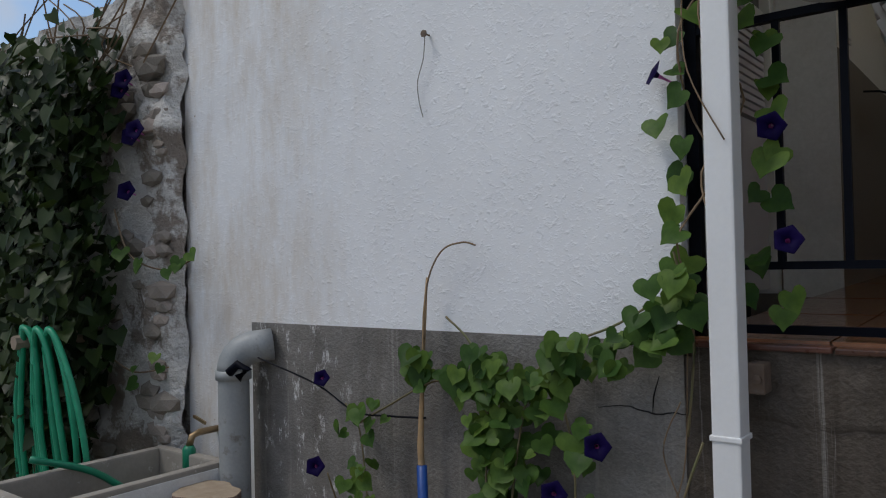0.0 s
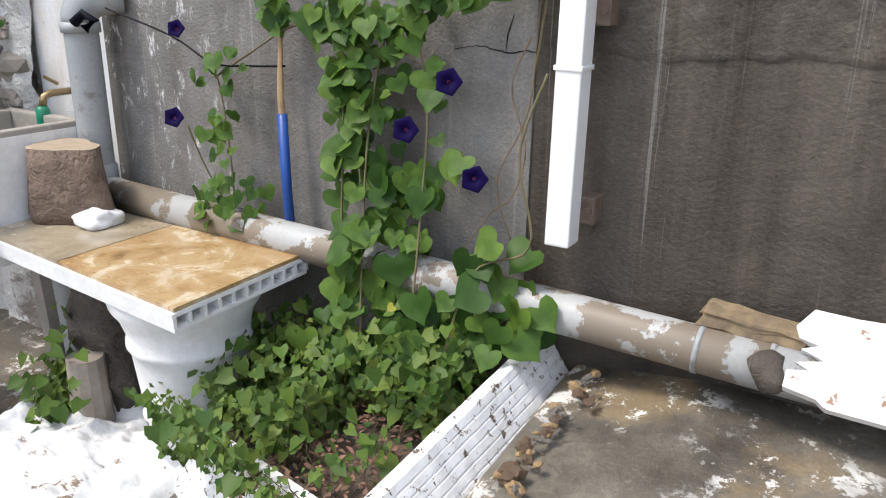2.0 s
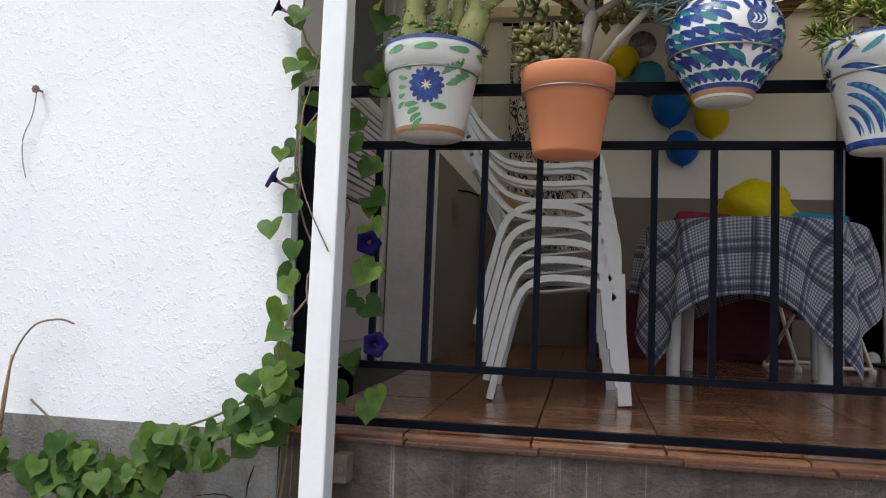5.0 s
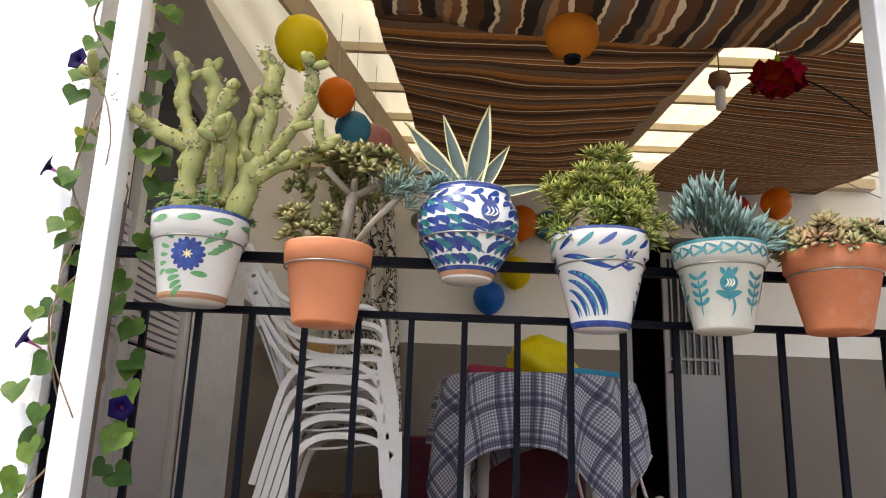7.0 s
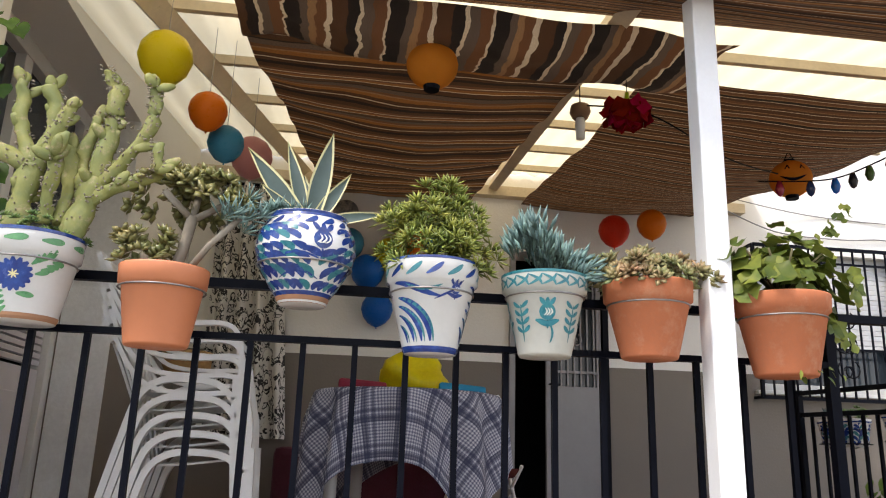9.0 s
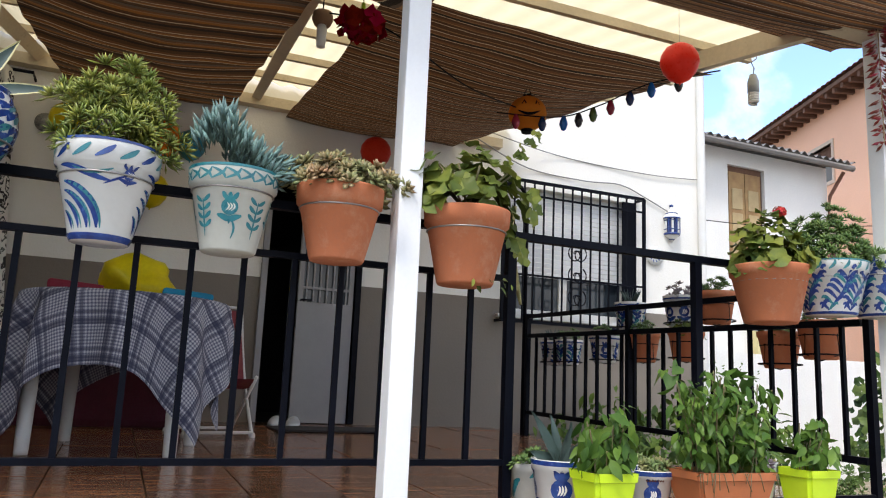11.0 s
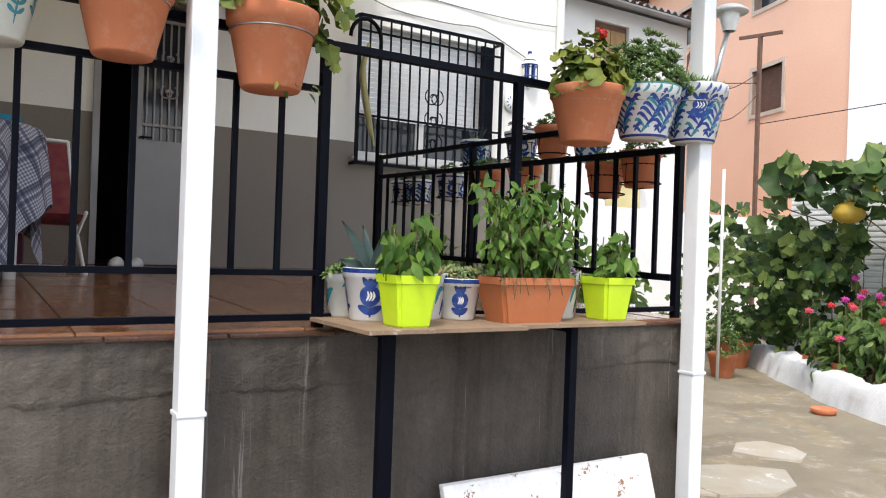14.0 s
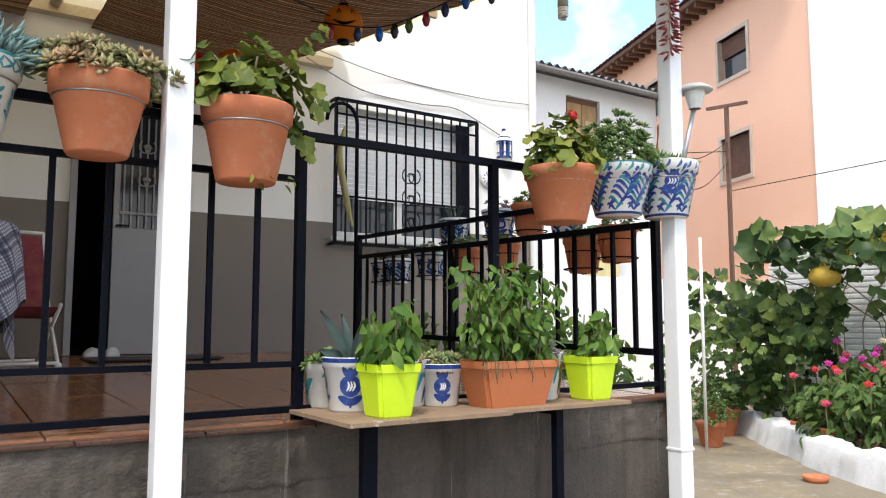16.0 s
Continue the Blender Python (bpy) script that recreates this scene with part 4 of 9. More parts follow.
STONE_TILE = marble("ochre_stone_tile", [(0.30, (0.20, 0.12, 0.05)), (0.44, (0.36, 0.225, 0.10)), (0.54, (0.42, 0.30, 0.155)), (0.60, (0.56, 0.47, 0.34)), (0.68, (0.38, 0.25, 0.115))], 4.2)
STONE_TILE2 = marble("greyed_stone_tile", [(0.30, (0.22, 0.175, 0.115)), (0.5, (0.32, 0.265, 0.185)), (0.62, (0.38, 0.325, 0.235)), (0.72, (0.27, 0.215, 0.14))], 3.0)


def tile_bench():
    o = Vector((-1.75, 1.62, 0.55))
    t = thing("tiled_bench", o, "makeshift bench of hollow clay slabs with ochre tiles", "bench", rz=0)
    # outline of the top, in plan: front edge runs away to the side
    A, B, C, D = Vector((-1.17, 1.39, 0)), Vector((-1.17, 1.90, 0)), Vector((-2.19, 1.93, 0)), Vector((-2.19, 1.49, 0))
    z1 = 0.635
    def quad(bm, pts, lo, hi):
        vs = [bm.verts.new(p - o + Vector((0, 0, z))) for z in (lo, hi) for p in pts]
        n = len(pts)
        bm.faces.new(vs[:n][::-1])
        bm.faces.new(vs[n:])
        for i in range(n):
            j = (i + 1) % n
            bm.faces.new((vs[i], vs[j], vs[n + j], vs[n + i]))
    def lerp(u, v):
        return A.lerp(D, u).lerp(B.lerp(C, u), v)
    for u0, u1, mt, nm in ((0.0, 0.55, STONE_TILE, "tile"), (0.555, 1.0, STONE_TILE2, "tile")):
        bm = bmesh.new()
        quad(bm, [lerp(u0, 0.0), lerp(u0, 1.0), lerp(u1, 1.0), lerp(u1, 0.0)][::-1], z1, z1 + 0.012)
        part(nm, bm, mt, t)
    # hollow slab: two skins and webs, open at the end
    bm = bmesh.new()
    quad(bm, [lerp(-0.005, -0.02), lerp(-0.005, 1.0), lerp(1, 1), lerp(1, -0.02)][::-1], z1 - 0.012, z1 - 0.001)
    quad(bm, [lerp(-0.01, -0.02), lerp(-0.01, 1.0), lerp(1, 1), lerp(1, -0.02)][::-1], z1 - 0.052, z1 - 0.042)
    for k in range(11):
        v = -0.02 + 1.02 * k / 10
        quad(bm, [lerp(-0.008, v), lerp(-0.008, v + 0.022), lerp(1, v + 0.022), lerp(1, v)][::-1], z1 - 0.043, z1 - 0.011)
    part("hollow_slab", bm, WHITEWASH, t, "whitewashed hollow clay slab, open cells at the end")
    # drum
    prof = [(0.0, -0.02), (0.138, -0.02), (0.146, 0.08), (0.150, 0.135), (0.160, 0.150), (0.160, 0.162), (0.153, 0.178), (0.172, 0.33), (0.177, 0.372), (0.189, 0.388), (0.189, 0.402), (0.181, 0.418), (0.198, 0.48), (0.222, 0.515), (0.226, 0.545), (0.220, 0.568), (0, 0.568)]
    d = part("drum", lathe(bmesh.new(), [(r0, z + 0.02 - 0.55) for r0, z in prof], 56), WHITEWASH, t, "whitewashed dented barrel", True)
    d.location = (0.335, 0.02, 0)
    for v in d.data.vertices:
        v.co += v.co.normalized() * (0.010 * bump_noise(v.co, 5) + 0.004 * bump_noise(v.co, 17))
    bark = mat("dark_bark", (0.055, 0.045, 0.04), (0.10, 0.085, 0.07), rough=0.95, scale=14, fine=40, bump=0.9, dist=0.03)
    s = part("log_prop", lathe(bmesh.new(), [(0, -0.6), (0.10, -0.6), (0.085, -0.5), (0.095, -0.42), (0.075, -0.34), (0.10, -0.26), (0.115, -0.18), (0.10, -0.1), (0.12, -0.03), (0.115, 0.03), (0, 0.03)], 28), bark, t, "rough knotty tree trunk propping the slab", True)
    for v in s.data.vertices:
        v.co += Vector((v.co.x, v.co.y, 0)) * (0.55 * bump_noise(v.co, 11) + 0.3 * bump_noise(v.co, 27))
    s.location = (-0.12, 0.06, 0)
    s = part("log_foot", lathe(bmesh.new(), [(0, -0.58), (0.07, -0.58), (0.06, -0.30), (0, -0.30)], 12), mat("pale_log", (0.33, 0.29, 0.25), (0.24, 0.2, 0.17), rough=0.9, scale=14, bump=0.5), t)
    s.location = (-0.10, -0.06, 0)
    part("timber_prop", bar(bmesh.new(), (-0.36, 0.0, -0.5), (-0.42, 0.02, 0.03), 0.05, 0.04), mat("grey_timber", (0.36, 0.33, 0.3), (0.25, 0.22, 0.19), rough=0.9, scale=10), t)


tile_bench()


def stump():
    o = Vector((-2.10, 1.76, 0.648))
    t = thing("tree_stump", o, "short sawn tree stump with peeling bark on the bench", "stump")
    bark = mat("grey_brown_bark", (0.22, 0.16, 0.125), (0.12, 0.085, 0.065), rough=0.95, scale=16, fine=60, bump=1.0, dist=0.03)
    bm = bmesh.new()
    n, rings = 30, []
    for z, rad in ((0, 0.150), (0.03, 0.158), (0.10, 0.145), (0.18, 0.132), (0.255, 0.125)):
        rings.append([bm.verts.new((rad * (1 + 0.13 * math.sin(3 * a + 1) + 0.05 * math.sin(7 * a + 9 * z)) * math.cos(a), rad * (1 + 0.13 * math.sin(3 * a + 1) + 0.05 * math.sin(7 * a + 9 * z)) * 0.8 * math.sin(a), z)) for a in [2 * math.pi * i / n for i in range(n)]])
    for a, b in zip(rings, rings[1:]):
        for i in range(n):
            bm.faces.new((a[i], a[(i + 1) % n], b[(i + 1) % n], b[i])).smooth = True
    bm.faces.new(rings[-1]).material_index = 1
    bm.faces.new(rings[0][::-1])
    part("trunk", bm, (bark, mat("sawn_wood_end", (0.42, 0.34, 0.25), (0.3, 0.23, 0.16), rough=0.8, scale=22)), t)
    w = thing("plaster_rag", (-1.93, 1.74, 0.648), "crumpled white rag on the bench tiles", "rag")
    bm = bmesh.new()
    bmesh.ops.create_icosphere(bm, subdivisions=3, radius=0.07)
    for v in bm.verts:
        v.co *= 1 + 0.5 * bump_noise(v.co, 22)
        v.co.z = max(0, v.co.z * 0.55 + 0.02)
    part("cloth", bm, WHITEWASH, w, smooth=True)


stump()


def planter():
    t = thing("planter_edging", (-0.9, 1.4, 0.0), "whitewashed hollow brick edging round a planting bed", "planter")
    o = Vector((-0.9, 1.4, 0.0))
    chipped = mat("chipped_lime_wash", (0.77, 0.78, 0.79), (0.68, 0.69, 0.69), rough=0.85, scale=16, fine=60, bump=0.6, dirt=(0.13, 0.10, 0.075), dirt_at=(0.585, 0.60), dist=0.008)
    # side run of ribbed hollow bricks up to the wall, and a low front run
    def run(a, b, w, z0, z1, ribs, nm):
        # ribbed face slopes outwards from a narrow top
        a, b = Vector(a), Vector(b)
        d = (b - a)
        n = Vector((-d.y, d.x, 0)).normalized()
        bm = bmesh.new()
        L = 90
        prof = [(-w / 2, 0), (-w / 2, 1), (-w / 2 + 0.03, 1.0)]
        for k in range(ribs):
            for q, off in ((0.0, 0.0), (0.74, 0.0), (0.84, -0.0032), (0.94, -0.0032)):
                prof.append((-w / 2 + 0.03 + (w - 0.03) * (k + q) / ribs + off, 1 - (k + q) / ribs + off))
        prof.append((w / 2, 0))
        rings = []
        for i in range(L + 1):
            p = a + d * (i / L)
            j = 0.011 * bump_noise(p, 7) + 0.003 * bump_noise(p, 24)
            rings.append([bm.verts.new(p - o + n * (x + j) + Vector((0, 0, z0 + (z1[0] + (z1[1] - z1[0]) * i / L - z0) * zz + j))) for x, zz in prof])
        for r0, r1 in zip(rings, rings[1:]):
            for k in range(len(prof) - 1):
                bm.faces.new((r0[k], r0[k + 1], r1[k + 1], r1[k]))
        bm.faces.new(rings[0])
        bm.faces.new(rings[-1][::-1])
        bmesh.ops.recalc_face_normals(bm, faces=bm.faces)
        part(nm, bm, chipped, t)
    run((-0.335, 2.03, 0), (-0.345, 0.95, 0), 0.18, 0.30, (0.52, 0.47), 10, "side_bricks")
    run((-0.52, 1.22, 0), (-1.46, 1.56, 0), 0.13, -0.06, (0.33, 0.14), 5, "front_bricks")
    def lump(u, v):
        x, y = -2.20 + 0.92 * u, 1.02 + 0.74 * v
        e = min(1, 7 * min(u, 1 - u)) * min(1, 6 * min(v, 1 - v) + 0.02)
        e = e * e * (3 - 2 * e)
        return Vector((x + 0.04 * bump_noise((x, y, 1), 5), y + 0.05 * bump_noise((x, y, 2), 4), -0.10 + e * (0.14 + 0.07 * bump_noise((x, y, 3), 4) + 0.04 * bump_noise((x, y, 4), 13) + 0.012 * bump_noise((x, y, 5), 38)))) - o
    part("lime_mound", sheet(bmesh.new(), lump, 110, 90), mat("lumpy_lime", (0.78, 0.79, 0.80), (0.68, 0.68, 0.68), rough=0.9, scale=3, fine=60, bump=0.7, dirt=(0.22, 0.16, 0.11), dirt_at=(0.585, 0.62), dist=0.012), t, "lumpy whitewashed footing", True)
    soil = mat("dark_soil", (0.075, 0.055, 0.04), (0.12, 0.09, 0.065), rough=0.95, scale=18, fine=90, bump=1.0, dirt=(0.28, 0.24, 0.2), dirt_at=(0.66, 0.7), dist=0.02)
    def f(u, v):
        x = -1.6 + 1.18 * u
        lo = 1.26 + max(0, -0.52 - x) * 0.36
        y = lo + (2.03 - lo) * v
        return Vector((x, y, 0.08 + 0.20 * u + 0.08 * u * v + 0.05 * bump_noise((x, y, 0), 7))) - o
    part("soil", sheet(bmesh.new(), f, 30, 26), soil, t, "dark soil with dry litter")
    r = random.Random(3)
    bm = bmesh.new()
    spots = []
    for _ in range(4600):
        u, v = r.random(), r.random() ** 0.8
        x, y = -1.42 + 0.92 * u, 1.14 + 0.86 * v
        h = r.random() ** 1.6
        front = 1.22 + (-0.52 - x) * 0.36
        patch = bump_noise((x, y, 0), 6.0)
        if y < front - 0.02 + 0.10 * patch or (y < front + 0.40 and x > -0.85 and r.random() < 0.92 - patch):
            continue
        spill = 0.05 if y < front + 0.1 else 0.0
        spots.append((x, y - 0.1 * h - spill, 0.16 + 0.18 * u + h * (0.11 + 0.17 * v)))
    n = len(spots)
    leaves_at(bm, spots[:n // 2], 0.017, r, (0.1, -0.6, 0.9), 0.6)
    leaves_at(bm, spots[n // 2:n * 4 // 5], 0.028, r, (0.1, -0.7, 0.9), 0.5)
    leaves_at(bm, [(p[0], p[1] - 0.02, p[2] + 0.03) for p in spots[n * 4 // 5:]], 0.042, r, (0.1, -0.8, 0.8), 0.4)
    litter = bmesh.new()
    r2 = random.Random(31)
    leaves_at(litter, [(-0.95 + 0.50 * u, 1.30 + 0.55 * v, 0.225 + 0.115 * u + 0.04 * v) for u, v in [(r2.random(), r2.random()) for _ in range(620)]], 0.026, r2, (0, 0, 1), 0.35, "blade")
    tagged(finish("leaf_litter", litter, mat("dry_leaf_litter", (0.26, 0.15, 0.10), (0.13, 0.075, 0.05), rough=0.9, scale=20, island=0.5)), "dry brown leaf litter on the soil", "litter", "", "stuff")
    stalk = bmesh.new()
    for p in spots[::14]:
        tube(stalk, [(p[0] + r.gauss(0, 0.03), p[1] + 0.06, p[2] - 0.12), (p[0] + r.gauss(0, 0.01), p[1] + 0.02, p[2] - 0.04), p], 0.0016, 4)
    tagged(finish("weed_stalks", stalk, STEM), "thin green and straw stalks among the weeds", "weeds", "", "stuff")
    g = tagged(finish("ground_cover", bm, LEAF_S), "low leafy green weeds filling the bed", "weeds", "", "stuff")
    bm = bmesh.new()
    leaves_at(bm, [(-1.93 + r.gauss(0, 0.05), 1.50 + r.gauss(0, 0.05), 0.06 + abs(r.gauss(0, 0.12))) for _ in range(110)], 0.05, r, (0.1, -0.8, 0.8), 0.5)
    leaves_at(bm, [(-2.12 + r.gauss(0, 0.05), 1.70 + r.gauss(0, 0.05), 0.02 + abs(r.gauss(0, 0.06))) for _ in range(60)], 0.045, r, (0.1, -0.8, 0.8), 0.5)
    tagged(finish("bench_weeds", bm, LEAF_S), "green weeds growing under the tiled bench", "weeds", "", "stuff")
    # rubble at the foot of the brick edging
    rub = [mat("ochre_rubble", (0.42, 0.29, 0.14), (0.30, 0.2, 0.11), rough=0.9, scale=30, bump=0.6), mat("grey_rubble", (0.26, 0.235, 0.2), (0.17, 0.15, 0.13), rough=0.9, scale=30, bump=0.8), mat("brown_rubble", (0.2, 0.13, 0.08), (0.13, 0.09, 0.06), rough=0.9, scale=30, bump=0.8)]
    for k in range(84):
        if k % 3 == 0:
            bm = bmesh.new()
            bmesh.ops.create_icosphere(bm, subdivisions=2, radius=1)
            for v in bm.verts:
                v.co *= 1 + 0.55 * bump_noise(v.co, 1.3, k) + 0.25 * bump_noise(v.co, 3.4, k)
                v.co.z = max(-0.6, v.co.z)
            me = bpy.data.meshes.new("rubble_stone")
            bm.to_mesh(me)
            bm.free()
            me.materials.append(rub[(k // 3) % 3])
        ob = new("rubble_stone", me)
        y = r.uniform(1.0, 1.95)
        x = -0.235 + abs(r.gauss(0, 0.030)) - 0.05 * (1.95 - y)
        sz = r.choice((0.007, 0.009, 0.012, 0.017, 0.026)) * r.uniform(0.8, 1.2)
        ob.matrix_basis = Matrix.Translation((x, y, ground_z(x, y) + sz * 0.25)) @ Euler((r.gauss(0, 0.4), r.gauss(0, 0.4), r.random() * 6)).to_matrix().to_4x4() @ Matrix.Diagonal((sz, sz * r.uniform(0.5, 0.9), sz * r.uniform(0.4, 0.8), 1))
        tagged(ob, "lump of broken mortar on the ground by the planter", "rubble", "rubble by the planter")


planter()


def planks():
    chip = mat("chipped_white_paint", (0.80, 0.80, 0.79), (0.74, 0.74, 0.73), rough=0.6, scale=7, fine=40, bump=0.25, dirt=(0.26, 0.15, 0.09), dirt_at=(0.595, 0.605))
    t = thing("painted_plank", (0.235, 1.825, 0.612), "old white painted plank with chipped edges leaning on the wall", "plank")
    # outline of (length, height): splintered at one end, nicked along the top
    r = random.Random(8)
    edge = [(0.03, 1.0), (0.0, 0.78), (0.012, 0.66), (0.055, 0.62), (0.02, 0.55), (0.07, 0.47), (0.015, 0.40), (0.045, 0.34), (0.0, 0.30), (0.0, 0.12), (0.07, 0.07), (0.09, 0.0)]
    low = [(0.09 + 1.91 * k / 16, r.uniform(-0.02, 0.02)) for k in range(1, 17)]
    high = [(2.0 - 1.97 * k / 22, 1 + r.uniform(-0.035, 0.01)) for k in range(22)]
    bm = bmesh.new()
    sides = [[bm.verts.new((x, 0.165 * q + d * 0.7, 0.155 * q - d * 0.7)) for x, q in edge + low + high] for d in (0, 0.028)]
    bm.faces.new(sides[0])
    bm.faces.new(sides[1][::-1])
    for k in range(len(sides[0])):
        bm.faces.new((sides[0][k - 1], sides[1][k - 1], sides[1][k], sides[0][k]))
    bmesh.ops.recalc_face_normals(bm, faces=bm.faces)
    part("board", bm, chip, t)
    w = thing("rotten_batten", (0.03, 1.96, 0.690), "splintered grey batten lying on the drain pipe", "batten")
    bm = bmesh.new()
    box(bm, 0, 0.23, -0.02, 0.05, -0.005, 0.045, 0.008)
    bmesh.ops.subdivide_edges(bm, edges=bm.edges, cuts=3, use_grid_fill=True)
    for v in bm.verts:
        v.co += Vector((0.02, 0.012, 0.016)) * bump_noise((v.co.x, v.co.y * 4, v.co.z * 4), 14) + Vector((0, 0, -0.10 * v.co.x))
    part("wood", bm, mat("splintered_wood", (0.26, 0.19, 0.11), (0.12, 0.09, 0.06), rough=0.9, scale=25, bump=0.8), w)
    c = thing("cement_lump", (0.20, 1.90, 0.635), "lump of dried cement on the drain pipe", "cement")
    bm = bmesh.new()
    bmesh.ops.create_icosphere(bm, subdivisions=2, radius=0.05)
    for v in bm.verts:
        v.co *= 1 + 0.5 * bump_noise(v.co, 25)
    part("lump", bm, CEMENT, c, smooth=True)
    b = thing("painted_board", (2.66, 1.80, 0.52), "flaking white painted board leaning on the cement wall", "board")
    bm = bmesh.new()
    box(bm, 0, 0.98, 0, 0.03, 0, 0.43, 0.004)
    for v in bm.verts:
        v.co.y += 0.32 * v.co.z
    part("panel", bm, chip, b)


planks()


def plinth_crack():
    bm = bmesh.new()
    y = YF - 0.0065
    for pts in ([(-0.72, y, 1.285), (-0.63, y, 1.295), (-0.56, y, 1.283), (-0.50, y, 1.29), (-0.462, y, 1.286)], [(-0.565, y, 1.285), (-0.56, y, 1.33), (-0.545, y, 1.38)]):
        sp = [Vector((p.x, p.y, p.z + 0.004 * bump_noise(p, 60))) for p in spline(pts, 8)]
        tube(bm, sp, 0.0022, 5, taper=[0.25 + 0.75 * math.sin(math.pi * (i + 0.5) / len(sp)) for i in range(len(sp))])
    structure("wall_crack", bm, DARK, "dark jagged crack in the cement plinth", "crack")


plinth_crack()

# ---- potted plants ----
TERRA = mat("terracotta", (0.56, 0.185, 0.08), (0.46, 0.145, 0.062), rough=0.8, scale=5, fine=80, bump=0.2, dirt=(0.60, 0.33, 0.20), dirt_at=(0.52, 0.85))
TERRA_NEW = mat("salmon_plastic_pot", (0.64, 0.235, 0.11), (0.60, 0.215, 0.10), rough=0.5, scale=5, fine=60, bump=0.04, grain=0.1)
GLAZE = mat("white_tin_glaze", (0.74, 0.74, 0.72), (0.68, 0.68, 0.65), rough=0.22, scale=9, fine=60, bump=0.05, dirt=(0.42, 0.36, 0.26), dirt_at=(0.72, 0.8), coat=0.4, grain=0.12)
GLAZE_G = mat("grey_white_glaze", (0.60, 0.60, 0.54), (0.52, 0.52, 0.46), rough=0.4, scale=9, fine=60, bump=0.08, dirt=(0.38, 0.33, 0.25), dirt_at=(0.64, 0.75), grain=0.2)
COBALT = mat("cobalt_brushwork", (0.009, 0.022, 0.15), (0.020, 0.065, 0.26), rough=0.25, scale=30, bump=0.02, coat=0.3)
TEAL = mat("teal_brushwork", (0.015, 0.13, 0.17), (0.03, 0.20, 0.22), rough=0.3, scale=30, bump=0.02)
GREENPAINT = mat("green_brushwork", (0.06, 0.22, 0.09), (0.12, 0.30, 0.12), rough=0.3, scale=30, bump=0.02)
LIME = mat("lime_plastic", (0.58, 0.78, 0.02), (0.52, 0.72, 0.02), rough=0.35, scale=5, bump=0.03, grain=0.08)
SOIL = mat("potting_soil", (0.06, 0.045, 0.035), (0.10, 0.075, 0.055), rough=0.95, scale=30, bump=0.6)
WIRE = mat("galvanised_wire", (0.32, 0.31, 0.30), rough=0.4, metal=0.8, scale=20)
CLAYFOOT = mat("bare_clay", (0.40, 0.20, 0.10), (0.3, 0.16, 0.09), rough=0.85, scale=12)


def radius_at(prof, z):
    for (r0, z0), (r1, z1) in zip(prof, prof[1:]):
        if z0 <= z <= z1:
            return r0 + (r1 - r0) * (z - z0) / max(1e-6, z1 - z0)
    return prof[-1][0]


def stroke(bm, prof, path, width, mi=0, lift=0.0012):
    """One brush stroke on a turned pot: path of (angle in degrees, z), pointed at both ends."""
    n = len(path)
    rows = []
    for i, (a, z) in enumerate(path):
        a0, z0 = path[max(0, i - 1)]
        a1, z1 = path[min(n - 1, i + 1)]
        r = radius_at(prof, z) + lift
        dx, dz = radians(a1 - a0) * r, z1 - z0
        l = math.hypot(dx, dz) or 1
        w = width * (math.sin(math.pi * (i + 0.35) / (n - 0.3)) ** 0.7) / 2
        row = []
        for s in (-1, 1):
            aa, zz = radians(a) + s * w * (-dz / l) / r, z + s * w * dx / l
            zz = min(max(zz, prof[0][1]), prof[-1][1])
            rr = radius_at(prof, zz) + lift
            row.append(bm.verts.new((rr * math.cos(aa), rr * math.sin(aa), zz)))
        rows.append(row)
    for a, b in zip(rows, rows[1:]):
        f = bm.faces.new((a[0], b[0], b[1], a[1]))
        f.material_index = mi
        f.smooth = True


def comma(bm, prof, a, z, da, dz, bend, width, mi=0, n=7, lift=0.0012):
    """A curved comma from (a, z) by (da, dz), bowed sideways by bend degrees."""
    stroke(bm, prof, [(a + da * t + bend * math.sin(math.pi * t), z + dz * t) for t in [i / (n - 1) for i in range(n)]], width, mi, lift)


def band(bm, prof, z0, z1, mi=0, lift=0.001, seg=40):
    lathe(bm, [(radius_at(prof, z0) + lift, z0), (radius_at(prof, (z0 + z1) / 2) + lift, (z0 + z1) / 2), (radius_at(prof, z1) + lift, z1)], seg, mi=mi)


def disc(bm, prof, a, z, rad, mi=0, squash=1.0):
    c = None
    ring = []
    for k in range(14):
        t = 2 * math.pi * k / 14
        r0 = radius_at(prof, z)
        aa, zz = radians(a) + rad * math.cos(t) * squash / r0, z + rad * math.sin(t)
        rr = radius_at(prof, zz) + 0.0016
        ring.append(bm.verts.new((rr * math.cos(aa), rr * math.sin(aa), zz)))
    c = bm.verts.new(((radius_at(prof, z) + 0.0016) * math.cos(radians(a)), (radius_at(prof, z) + 0.0016) * math.sin(radians(a)), z))
    for k in range(14):
        bm.faces.new((ring[k], ring[(k + 1) % 14], c)).material_index = mi


def pomegranate(bm, prof, a, z, s, mi=0):
    """A painted pomegranate: ring, crown of three points and two leaves."""
    for k in range(2):
        stroke(bm, prof, [(a + (1 if k else -1) * s * 420 * math.sin(t) / 1.2, z + s * (1 - math.cos(t)) - s) for t in [math.pi * i / 9 for i in range(10)]], s * 0.75, mi)
    disc(bm, prof, a, z, s * 0.45, mi)
    for d in (-16, 0, 16):
        comma(bm, prof, a, z + s * 0.9, d * s * 18, s * 0.9, 0, s * 0.4, mi)
    for d in (-1, 1):
        comma(bm, prof, a, z - s, d * s * 700, -s * 0.25, 0, s * 0.5, mi)


